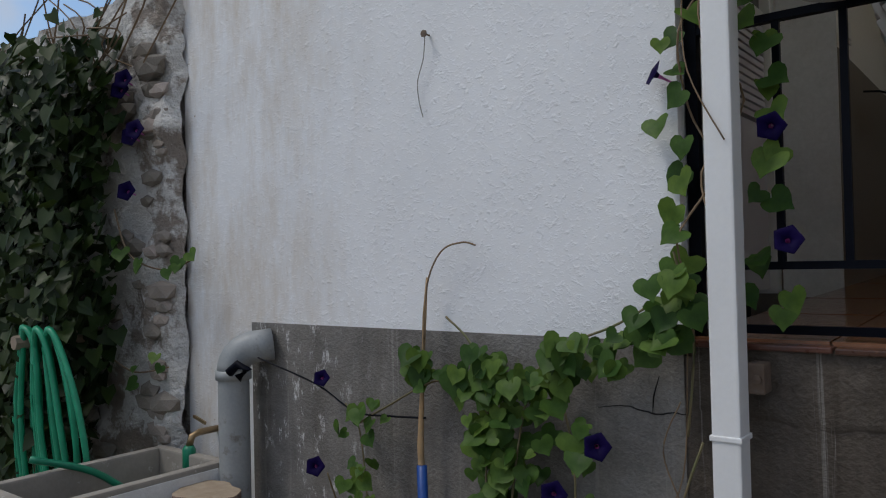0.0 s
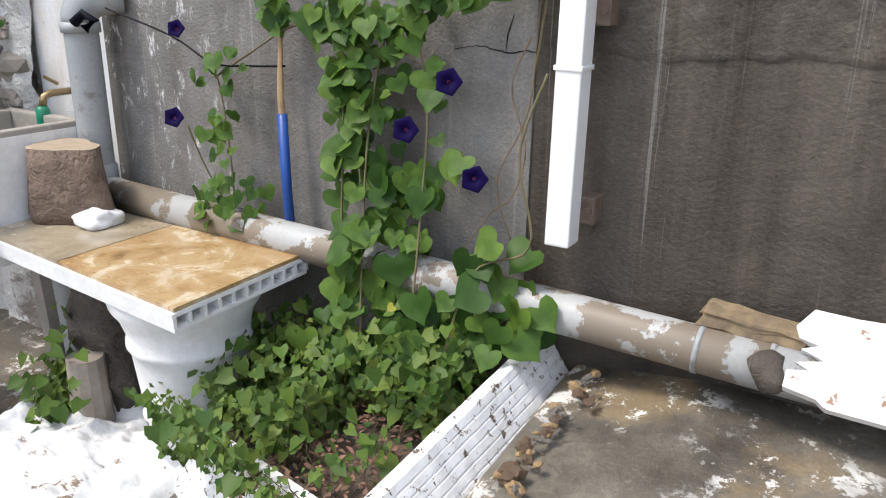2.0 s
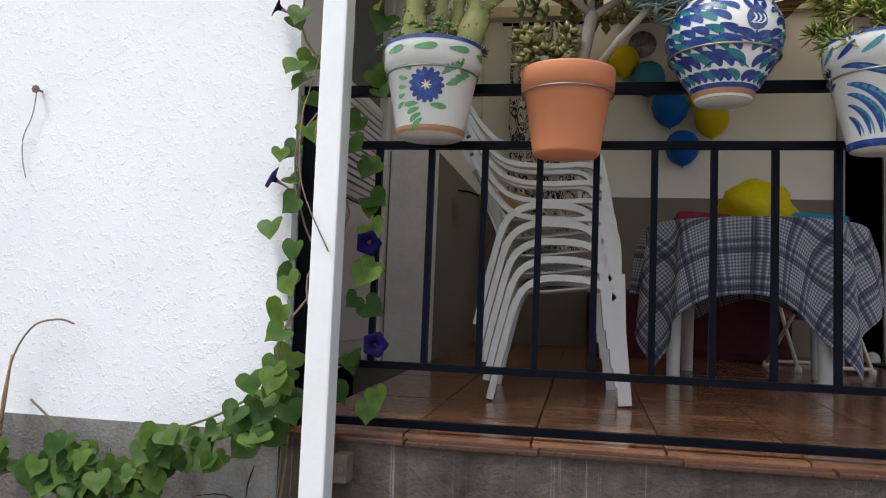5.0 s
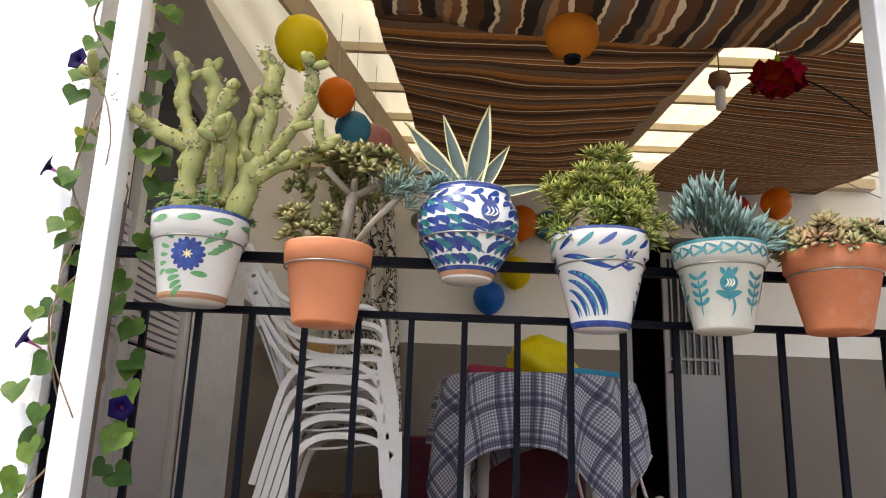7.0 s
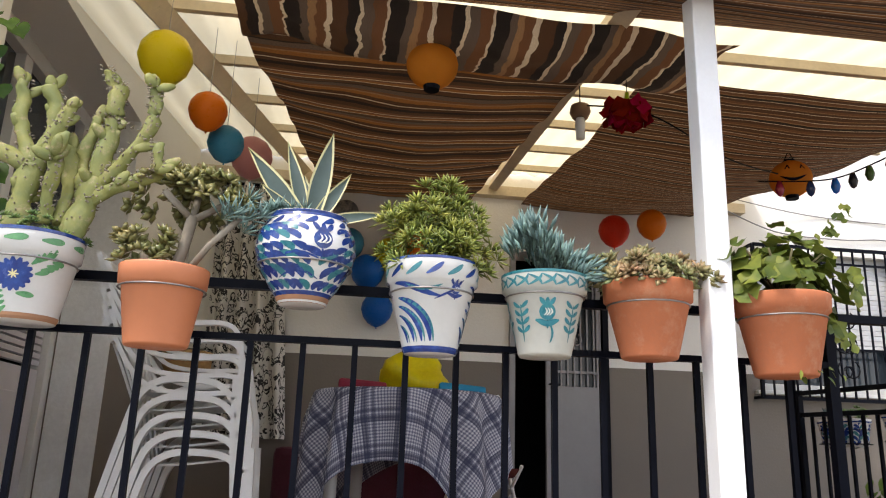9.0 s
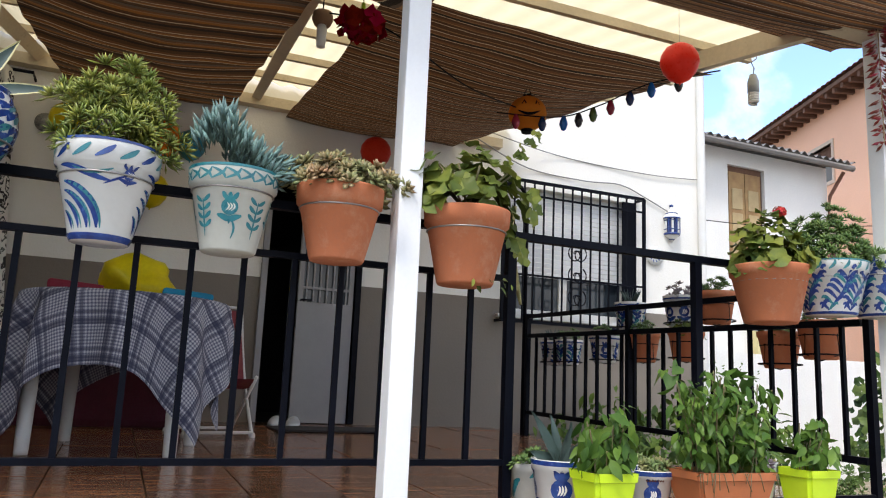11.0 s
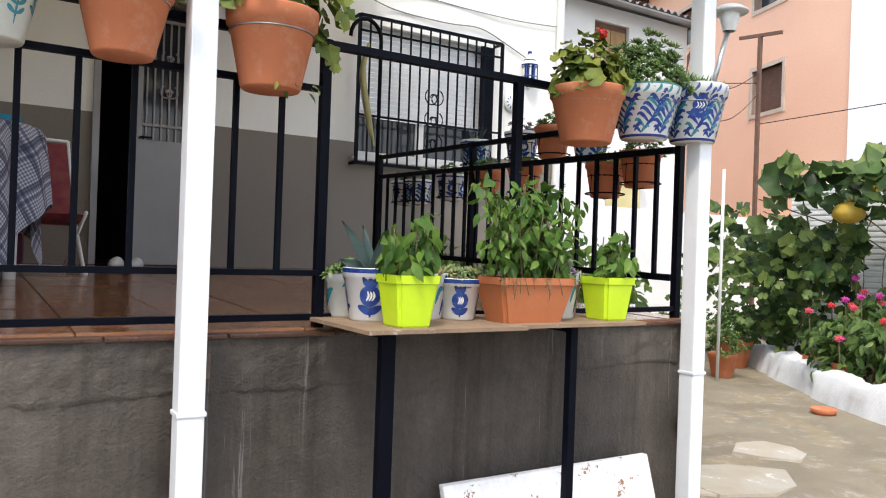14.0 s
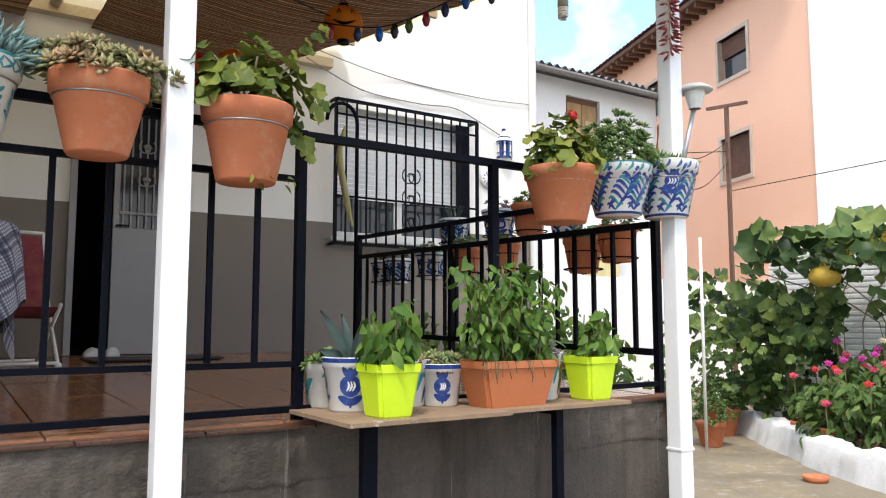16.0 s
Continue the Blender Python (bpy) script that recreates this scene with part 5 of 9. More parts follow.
def fern_rows(bm, prof, rows, mi=0, mi2=None):
    for z, dz, n, da, bend, w, a0 in rows:
        for k in range(n):
            comma(bm, prof, a0 + 360 * k / n, z, da, dz, bend, w, mi if mi2 is None or k % 2 else mi2)


def curl(bm, prof, a, z, s, reach, rise, width, mi=0, n=8):
    """A frond leaf that leaves its rib outwards and curls over."""
    stroke(bm, prof, [(a + s * reach * (u + 0.12 * math.sin(math.pi * u)), z + rise * math.sin(math.pi * 0.72 * u)) for u in [i / (n - 1) for i in range(n)]], width, mi)


def frond(bm, prof, a0, z0, a1, z1, n, reach, rise, width, mi=(0, 0, 1), bow=10):
    """A painted fern frond: a bowed rib with curling leaves to both sides."""
    rib = [(a0 + (a1 - a0) * t + bow * math.sin(math.pi * t), z0 + (z1 - z0) * t) for t in [i / n for i in range(n + 1)]]
    stroke(bm, prof, rib, width * 0.5, 0)
    for k, (a, z) in enumerate(rib[:-1]):
        w = 0.55 + 0.45 * math.sin(math.pi * (k + 1) / (n + 1))
        for q in (-1, 1):
            curl(bm, prof, a, z, q, reach * w, rise * w, width * (0.8 + 0.3 * w), mi[(k + (q > 0)) % len(mi)])
    curl(bm, prof, *rib[-1], 1, reach * 0.4, rise * 0.8, width, 0)


def medallion(bm, prof, a, z, s, mi=0, white=3):
    """A full painted pomegranate with a pale eye, a crown and two leaves."""
    disc(bm, prof, a, z, s, mi)
    for d in (-1, 0, 1):
        comma(bm, prof, a + d * 4, z + s * 0.8, d * s * 330, s * 0.95, 0, s * 0.55, mi)
    comma(bm, prof, a - s * 250, z + s * 1.05, s * 500, 0.0, 0, s * 0.35, mi)
    for d in (-1, 1):
        comma(bm, prof, a, z - s * 1.7, d * s * 900, s * 0.75, -d * 4, s * 0.75, mi)
    stroke(bm, prof, [(a, z - s), (a + 1, z - s * 1.5), (a, z - s * 2)], s * 0.3, mi)
    for k in range(3):
        comma(bm, prof, a - s * 260 + k * s * 190, z - s * 0.45, s * 90, s * 0.9, 4, s * 0.2, white, 6, 0.0024)


# --- plant tissues ---
def fat_leaf(bm, p, d, up, ln, w, th, mi=0, blunt=0.55):
    d = Vector(d).normalized()
    x = d.cross(Vector(up))
    if x.length < 0.05:
        x = d.cross(Vector((1, 0.3, 0)))
    x.normalize()
    z = x.cross(d)
    p = Vector(p)
    a = bm.verts.new(p)
    r1 = [bm.verts.new(p + d * ln * blunt + x * w * 0.5 * c + z * th * 0.5 * s) for c, s in ((1, 0.25), (0, 0.9), (-1, 0.25), (0, -1))]
    b = bm.verts.new(p + d * ln + z * th * 0.2)
    for i in range(4):
        j = (i + 1) % 4
        for q in ((a, r1[j], r1[i]), (r1[i], r1[j], b)):
            f = bm.faces.new(q)
            f.material_index = mi
            f.smooth = True


def rosette(bm, p, axis, n, ln, w, th, r, lift=(0.15, 1.2), mi=0):
    axis = Vector(axis).normalized()
    x = axis.orthogonal().normalized()
    y = axis.cross(x)
    for k in range(n):
        a = 2.39996 * k + r.uniform(-0.2, 0.2)
        e = lift[0] + (lift[1] - lift[0]) * k / n
        d = (x * math.cos(a) + y * math.sin(a)) * math.cos(e) + axis * math.sin(e)
        fat_leaf(bm, p, d, axis, ln * (1 - 0.35 * k / n), w, th, mi)


def blade(bm, p, d, up, ln, w, curl, n=9, edge=0.10):
    """A long succulent blade, keeled, with pale margins (second material)."""
    d, up, p = Vector(d).normalized(), Vector(up), Vector(p)
    x = d.cross(up).normalized()
    z = x.cross(d)
    rows = []
    for i in range(n + 1):
        t = i / n
        c = p + d * ln * t + z * curl * ln * t * t
        ww = w * (0.75 + 0.6 * t if t < 0.4 else 0.99 * (1 - ((t - 0.4) / 0.6) ** 1.7)) / 2 + 0.0004
        e = min(edge * w, ww * 0.7)
        rows.append([bm.verts.new(c + x * o + z * h) for o, h in ((-ww, 0.10 * w), (-ww + e, 0.05 * w), (0, -0.08 * w), (ww - e, 0.05 * w), (ww, 0.10 * w))])
    for a, b in zip(rows, rows[1:]):
        for k in range(4):
            f = bm.faces.new((a[k], a[k + 1], b[k + 1], b[k]))
            f.material_index = 1 if k in (0, 3) else 0
            f.smooth = True
    return bm


def round_leaf(bm, p, nrm, s, r, mi=0):
    """A lobed geranium leaf."""
    z = Vector(nrm).normalized()
    x = z.orthogonal().normalized()
    y = z.cross(x)
    p = Vector(p)
    c = bm.verts.new(p - z * s * 0.18)
    off = r.uniform(0, 6)
    ring = [bm.verts.new(p + (x * math.cos(a) + y * math.sin(a)) * s * (1 + 0.11 * math.cos(6 * a)) + z * s * (0.20 * math.sin(3 * a + off) + 0.07 * math.cos(6 * a))) for a in [2 * math.pi * k / 18 for k in range(18)]]
    for k in range(17):
        f = bm.faces.new((ring[k], ring[k + 1], c))
        f.smooth = True
        f.material_index = mi


JADE = mat("jade_leaf", (0.15, 0.175, 0.05), (0.22, 0.18, 0.065), rough=0.35, scale=10, bump=0.03, island=0.35)
AGAVE = mat("agave_blade", (0.062, 0.098, 0.086), (0.042, 0.07, 0.062), rough=0.5, scale=14, bump=0.1, grain=0.2)
AGAVE_E = mat("agave_margin", (0.66, 0.62, 0.33), (0.58, 0.54, 0.28), rough=0.5, scale=14, bump=0.05)
SEDUM = mat("sedum_leaf", (0.115, 0.19, 0.03), (0.30, 0.30, 0.055), rough=0.4, scale=9, bump=0.03, island=0.4)
SEDUM_B = mat("bushy_leaf", (0.065, 0.14, 0.026), (0.12, 0.19, 0.045), rough=0.45, scale=9, bump=0.03, island=0.4)
CHALK = mat("blue_chalk_stick", (0.155, 0.25, 0.225), (0.11, 0.20, 0.19), rough=0.55, scale=9, bump=0.03, island=0.3)
GHOST = mat("ghost_plant_leaf", (0.155, 0.25, 0.085), (0.34, 0.18, 0.10), rough=0.5, scale=8, bump=0.03, island=0.3)
PURPLEROS = mat("purple_succulent", (0.19, 0.14, 0.19), (0.22, 0.20, 0.15), rough=0.5, scale=8, bump=0.03, island=0.35)
GERAN = mat("geranium_leaf", (0.19, 0.21, 0.032), (0.075, 0.125, 0.026), rough=0.5, scale=14, bump=0.12, island=0.4, translucent=0.2)
BASIL = mat("basil_leaf", (0.11, 0.20, 0.03), (0.06, 0.125, 0.022), rough=0.4, scale=14, bump=0.1, island=0.35, translucent=0.2)
CACTUS = mat("cactus_pad", (0.25, 0.24, 0.06), (0.13, 0.165, 0.05), rough=0.65, scale=11, fine=70, bump=0.5, dirt=(0.34, 0.28, 0.15), dirt_at=(0.55, 0.68))
REDPETAL = mat("red_petal", (0.62, 0.02, 0.015), (0.5, 0.015, 0.02), rough=0.6, scale=20, bump=0, island=0.3)
WOOD = mat("succulent_stem", (0.30, 0.26, 0.20), (0.2, 0.17, 0.13), rough=0.8, scale=18)


def holder(t, r, z, y_hook, zr):
    """Wire ring round the pot, hooked over the rail behind it."""
    bm = bmesh.new()
    ring = [(r * math.cos(a), r * math.sin(a), z) for a in [2 * math.pi * k / 28 for k in range(29)]]
    tube(bm, ring, 0.0028, 5)
    for x in (-0.05, 0.05):
        tube(bm, [(x, r * 0.9, z), (x, y_hook - 0.02, zr + 0.02), (x, y_hook + 0.02, zr + 0.022), (x, y_hook + 0.024, zr - 0.01)], 0.0028, 5)
    part("wire_holder", bm, WIRE, t, smooth=True)


def pot_body(t, prof, inner, material, name="pot"):
    zr, rr = prof[-1][1], prof[-1][0]
    full = [(0.0, prof[0][1])] + prof + [(rr - 0.009, zr), (rr - 0.012, zr - 0.03), (0.0, zr - 0.03)]
    p = part(name, lathe(bmesh.new(), full, 40), material, t, smooth=False)
    me = p.data
    me.polygons.foreach_set("use_smooth", [True] * len(me.polygons))
    part("soil", lathe(bmesh.new(), [(rr - 0.012, zr - 0.022), (rr * 0.5, zr - 0.014), (0, zr - 0.012)], 24), SOIL, t, smooth=True)
    return p


def tapered(r0, r1, h, rim_h=0.045, rim=0.006):
    return [(r0, 0.0), (r0 + 0.004, 0.006), (r1 - rim - 0.004, h - rim_h), (r1 - rim * 0.4, h - rim_h + 0.003), (r1, h - 0.004), (r1, h)]


YP = 1.955


def potted(x, z_foot, label, y=YP, group="pots hung along the railing"):
    return thing("potted_plant", (x, y, z_foot), label, "potted plant", group)


def pad(bm, p, d, ln, w, th):
    """A flattened oval cactus pad growing from p along d."""
    d = Vector(d).normalized()
    x = d.cross(Vector((0.1, -1, 0.1))).normalized()
    y = d.cross(x)
    rings = []
    for t in (0.06, 0.25, 0.5, 0.75, 0.93):
        k = math.sin(math.pi * (0.08 + 0.84 * t ** 0.9))
        rings.append([bm.verts.new(Vector(p) + d * ln * t + (x * w * math.cos(a) + y * th * math.sin(a)) * 0.5 * k) for a in [0.785 * i for i in range(8)]])
    for a, b in zip(rings, rings[1:]):
        for i in range(8):
            bm.faces.new((a[i], a[(i + 1) % 8], b[(i + 1) % 8], b[i])).smooth = True
    bm.faces.new(rings[-1]).smooth = True
    bm.faces.new(rings[0][::-1])


def pot_a():
    t = potted(-0.085, 2.25, "tall prickly cactus in a white pot painted with a blue daisy")
    prof = tapered(0.082, 0.126, 0.228, 0.06)
    pot_body(t, prof, None, GLAZE)
    bm = bmesh.new()
    for k in range(15):
        a = 2 * math.pi * k / 15
        comma(bm, prof, -86 + 5 * math.cos(a), 0.108 + 0.008 * math.sin(a), 19 * math.cos(a), 0.034 * math.sin(a), 0, 0.017, 0, 5)
    disc(bm, prof, -86, 0.108, 0.010, 0)
    for k in range(7):
        a = 2 * math.pi * k / 7
        comma(bm, prof, -86, 0.108, 7 * math.cos(a), 0.012 * math.sin(a), 0, 0.004, 2, 4, 0.0026)
    band(bm, prof, 0.219, 0.228, 0, 0.0015)
    for k in range(4):
        comma(bm, prof, -98 + 2 * k, 0.066 - 0.012 * k, -22 + 2 * k, -0.002 - 0.009 * k, -3, 0.013, 1)
        comma(bm, prof, -112 - 3 * k, 0.125 - 0.018 * k, -13, 0.010 - 0.008 * k, -3, 0.011, 1)
        comma(bm, prof, -60 + 6 * k, 0.112 + 0.012 * k, 17, 0.016 - 0.007 * k, 4, 0.014, 1)
        comma(bm, prof, -66 + 6 * k, 0.135 + 0.006 * k, 6, 0.026, 3, 0.012, 1)
    comma(bm, prof, -80, 0.062, 24, -0.004, 2, 0.015, 1)
    comma(bm, prof, -106, 0.146, -12, 0.012, 2, 0.012, 1)
    for k in range(9):
        comma(bm, prof, -180 + 40 * k, 0.197, 26, 0.004, 4, 0.018, 1)
    ring = [(radius_at(prof, z) + 0.0008, z) for z in (0.001, 0.008, 0.016)]
    lathe(bm, ring, 40, mi=3)
    part("painting", bm, (COBALT, GREENPAINT, AGAVE_E, CLAYFOOT), t, "hand-painted blue daisy and green sprigs")
    holder(t, 0.116, 0.155, 0.145, 0.165)
    r = random.Random(2)
    def q(px, py, y=0.0):
        return Vector(((px - 350) / 675, y, 0.225 + 1.1 * (380 - py) / 675))
    limbs = [([q(310, 375), q(318, 300), q(322, 250)], 0.030), ([q(322, 258), q(250, 225, -0.02), q(180, 185, -0.03), q(125, 135, -0.04)], 0.020), ([q(318, 250), q(290, 180, 0.02), q(278, 95, 0.02)], 0.019),
             ([q(325, 255), q(345, 170, 0.03), q(325, 100, 0.03)], 0.020), ([q(330, 262), q(360, 200, -0.02), q(378, 145, -0.02)], 0.018), ([q(185, 190, -0.03), q(178, 130, -0.04)], 0.014),
             ([q(410, 372), q(428, 310), q(440, 265)], 0.032), ([q(438, 270), q(450, 200), q(455, 120), q(452, 95)], 0.024), ([q(440, 285), q(490, 235, -0.03), q(530, 165, -0.04), q(528, 100, -0.04)], 0.017),
             ([q(430, 310), q(490, 285, -0.05), q(560, 262, -0.07)], 0.019), ([q(425, 300), q(405, 240, 0.03), q(420, 150, 0.04)], 0.016), ([q(360, 350), q(368, 290, -0.04), q(372, 240, -0.05)], 0.018),
             ([q(385, 350), q(390, 290, 0.03), q(380, 210, 0.05)], 0.017), ([q(455, 160), q(478, 172)], 0.012), ([q(452, 120), q(430, 70, -0.01)], 0.013), ([q(560, 262, -0.07), q(552, 215, -0.08)], 0.012)]
    for pts, rad in limbs:
        sp = spline(pts, 9)
        n = len(sp)
        b2 = tube(bmesh.new(), sp, rad * 1.10, 12, taper=[(0.80 + 0.22 * abs(math.sin(2.1 * math.pi * i / n + 0.5))) * (1 if i < n - 1 else 0.45) for i in range(n)])
        for v in b2.verts:
            v.co.y = sp[0].y + (v.co.y - sp[0].y) * 0.6
            v.co += Vector((0.006, 0.004, 0.005)) * bump_noise(v.co, 55) + Vector((0.008, 0.006, 0.006)) * bump_noise(v.co, 20)
        c = part("branch", b2, CACTUS, t, smooth=True)
        b3 = bmesh.new()
        for i in range(1, n):
            for _ in range(4):
                d = Vector((r.gauss(0, 1), r.gauss(0, 1), r.gauss(0, 0.4))).normalized()
                fat_leaf(b3, sp[i] + Vector((d.x, d.y * 0.6, d.z)) * rad * 0.84, d, (0, 0, 1), 0.013, 0.006, 0.006)
        tagged(part("spine_tuft", b3, WOOD, c), kind="stuff")
        if n > 10:
            tip, dd = sp[-1], (sp[-1] - sp[-4]).normalized()
            b5 = bmesh.new()
            for k in range(2):
                pad(b5, tip - dd * 0.012, dd + Vector((r.gauss(0, 0.5), r.gauss(0, 0.3), 0.2)), r.uniform(0.045, 0.085), 0.034, 0.018)
            for k in range(2 if n > 14 else 1):
                q0 = sp[r.randrange(n // 3, n - 2)]
                pad(b5, q0, Vector((r.choice((-1, 1)) * r.uniform(0.5, 1), r.gauss(0, 0.5), r.uniform(0.3, 1.1))), r.uniform(0.035, 0.075), 0.032, 0.016)
            tagged(part("young_pad", b5, CACTUS, c, smooth=True), kind="stuff")
    b4 = bmesh.new()
    for k in range(44):
        a, d = r.uniform(0, 6.28), 0.14 * math.sqrt(r.random())
        rosette(b4, (d * math.cos(a), d * math.sin(a), 0.225 + r.uniform(0, 0.04)), (math.cos(a) * 0.5, math.sin(a) * 0.5, 1), 9, 0.022, 0.008, 0.006, r)
    part("sedum", b4, SEDUM_B, t, "low green stonecrop round the stems")


def pot_b():
    t = potted(0.258, 2.205, "bushy jade plant in a smooth salmon plastic pot")
    prof = tapered(0.078, 0.117, 0.208, 0.05, 0.008)
    pot_body(t, prof, None, TERRA_NEW)
    holder(t, 0.112, 0.150, 0.145, 0.21)
    r = random.Random(4)
    b = bmesh.new()
    for pts, w in (([(0.02, 0, 0.19), (0.04, 0.0, 0.27), (0.055, 0, 0.36)], 0.016), ([(-0.05, 0, 0.19), (-0.06, 0, 0.25)], 0.011), ([(0.055, 0, 0.35), (-0.02, -0.03, 0.42)], 0.010), ([(0.055, 0, 0.35), (0.14, 0.02, 0.41)], 0.010), ([(0.055, 0, 0.35), (0.05, 0.07, 0.44)], 0.010), ([(0.06, -0.02, 0.2), (0.12, -0.06, 0.27), (0.19, -0.05, 0.35)], 0.009)):
        tube(b, [Vector(p) for p in pts], w, 8)
    part("trunk", b, WOOD, t, smooth=True)
    b = bmesh.new()
    for k in range(62):
        a = r.uniform(0, 6.28)
        e = r.uniform(-0.2, 1.4)
        d = Vector((math.cos(a) * math.cos(e), math.sin(a) * math.cos(e), math.sin(e)))
        rosette(b, Vector((0.045, 0, 0.39)) + Vector((d.x * 0.155, d.y * 0.11, d.z * 0.10)) * r.uniform(0.75, 1.05), d + Vector((0, 0, 0.4)), 7, 0.044, 0.027, 0.010, r)
    for k in range(26):
        a = r.uniform(0, 6.28)
        rosette(b, Vector((-0.055, -0.02, 0.235)) + Vector((0.06 * math.cos(a), 0.05 * math.sin(a), r.uniform(-0.02, 0.06))), (math.cos(a) * 0.6, math.sin(a) * 0.6, 1), 7, 0.042, 0.026, 0.011, r)
    part("foliage", b, JADE, t)
    b = bmesh.new()
    for k in range(9):
        rosette(b, (0.19 + r.gauss(0, 0.025), -0.05 + r.gauss(0, 0.02), 0.355 + r.gauss(0, 0.03)), (0.6, -0.3, 1), 7, 0.075, 0.008, 0.007, r, (0.3, 1.4))
    tagged(part("finger_foliage", b, CHALK, t, "pale blue-green finger leaves"), kind="stuff")


def pot_c():
    t = potted(0.625, 2.333, "variegated agave in a round blue and white ceramic jar")
    prof = [(0.060, 0.0), (0.066, 0.004), (0.070, 0.018), (0.098, 0.06), (0.126, 0.11), (0.136, 0.150), (0.132, 0.190), (0.116, 0.222), (0.108, 0.234), (0.110, 0.245)]
    pot_body(t, prof, None, GLAZE)
    b = bmesh.new()
    band(b, prof, 0.001, 0.020, 2)
    band(b, prof, 0.020, 0.030, 0)
    band(b, prof, 0.229, 0.244, 0)
    for k in range(16):
        comma(b, prof, 22.5 * k, 0.206, 14, 0.020, 4, 0.016, 0)
    # crowded rows of feather strokes sweep away from the fruit on both sides
    for row, (z, dz, n, w) in enumerate(((0.032, 0.032, 30, 0.017), (0.060, 0.034, 26, 0.019), (0.092, 0.034, 26, 0.019), (0.124, 0.032, 26, 0.019), (0.154, 0.028, 28, 0.017), (0.180, 0.022, 30, 0.014))):
        for k in range(n):
            a = (-68 + 360 * (k + 0.5 * (row % 2)) / n + 180) % 360 - 180
            off = (a + 68 + 180) % 360 - 180
            if abs(off) < 17 and 0.10 < z < 0.19:
                continue
            q = -1 if off < 0 else 1
            comma(b, prof, a, z, q * (22 if row % 3 else 14), dz * (1 if row % 3 else 0.7), q * -6, w, (0, 0, 1)[(k + row) % 3])
    for a0, z0 in ((-66, 0.105), (-66, 0.060), (20, 0.13), (120, 0.10), (-150, 0.125)):
        stroke(b, prof, [(a0 - 60 + 6 * i, z0 + 0.016 * math.sin(0.32 * i)) for i in range(11)], 0.007, 0)
    medallion(b, prof, -68, 0.160, 0.026, 0)
    part("painting", b, (COBALT, TEAL, CLAYFOOT, GLAZE), t, "cobalt fern scrolls and a pomegranate")
    holder(t, 0.128, 0.105, 0.145, 0.082)
    r = random.Random(9)
    for d, ln, w, c in (((0.18, 0.0, 1), 0.285, 0.060, -0.03), ((-0.28, 0.05, 1), 0.265, 0.042, -0.05), ((-0.80, -0.1, 1), 0.27, 0.058, -0.04), ((0.62, 0.1, 1), 0.19, 0.042, 0.04), ((1, -0.2, 0.25), 0.21, 0.034, -0.28), ((-0.98, -0.3, 0.85), 0.16, 0.03, -0.1), ((-0.15, 0.5, 1), 0.20, 0.05, 0.0)):
        part("blade", blade(bmesh.new(), (d[0] * 0.015, d[1] * 0.015, 0.232), d, (0.2, -1, 0.1), ln, w, c), (AGAVE, AGAVE_E), t, smooth=True)
    b = bmesh.new()
    for k in range(10):
        rosette(b, (-0.075 + r.gauss(0, 0.02), -0.03 + r.gauss(0, 0.02), 0.25), (r.gauss(-0.5, 0.4), -0.3, 1), 8, 0.06, 0.009, 0.006, r, (0.2, 1.3))
    part("side_shoots", b, CHALK, t)


def dome(b, n, c, rad, r, leaf, lo=-0.1):
    for _ in range(n):
        a, e = r.uniform(0, 6.28), math.asin(r.uniform(lo, 1))
        d = Vector((math.cos(a) * math.cos(e), math.sin(a) * math.cos(e), math.sin(e)))
        k = r.uniform(0.55, 1.0) * (1 + 0.35 * bump_noise(d, 2.2, 3.3))
        leaf(Vector(c) + Vector((d.x * rad[0], d.y * rad[1], d.z * rad[2])) * k, d)


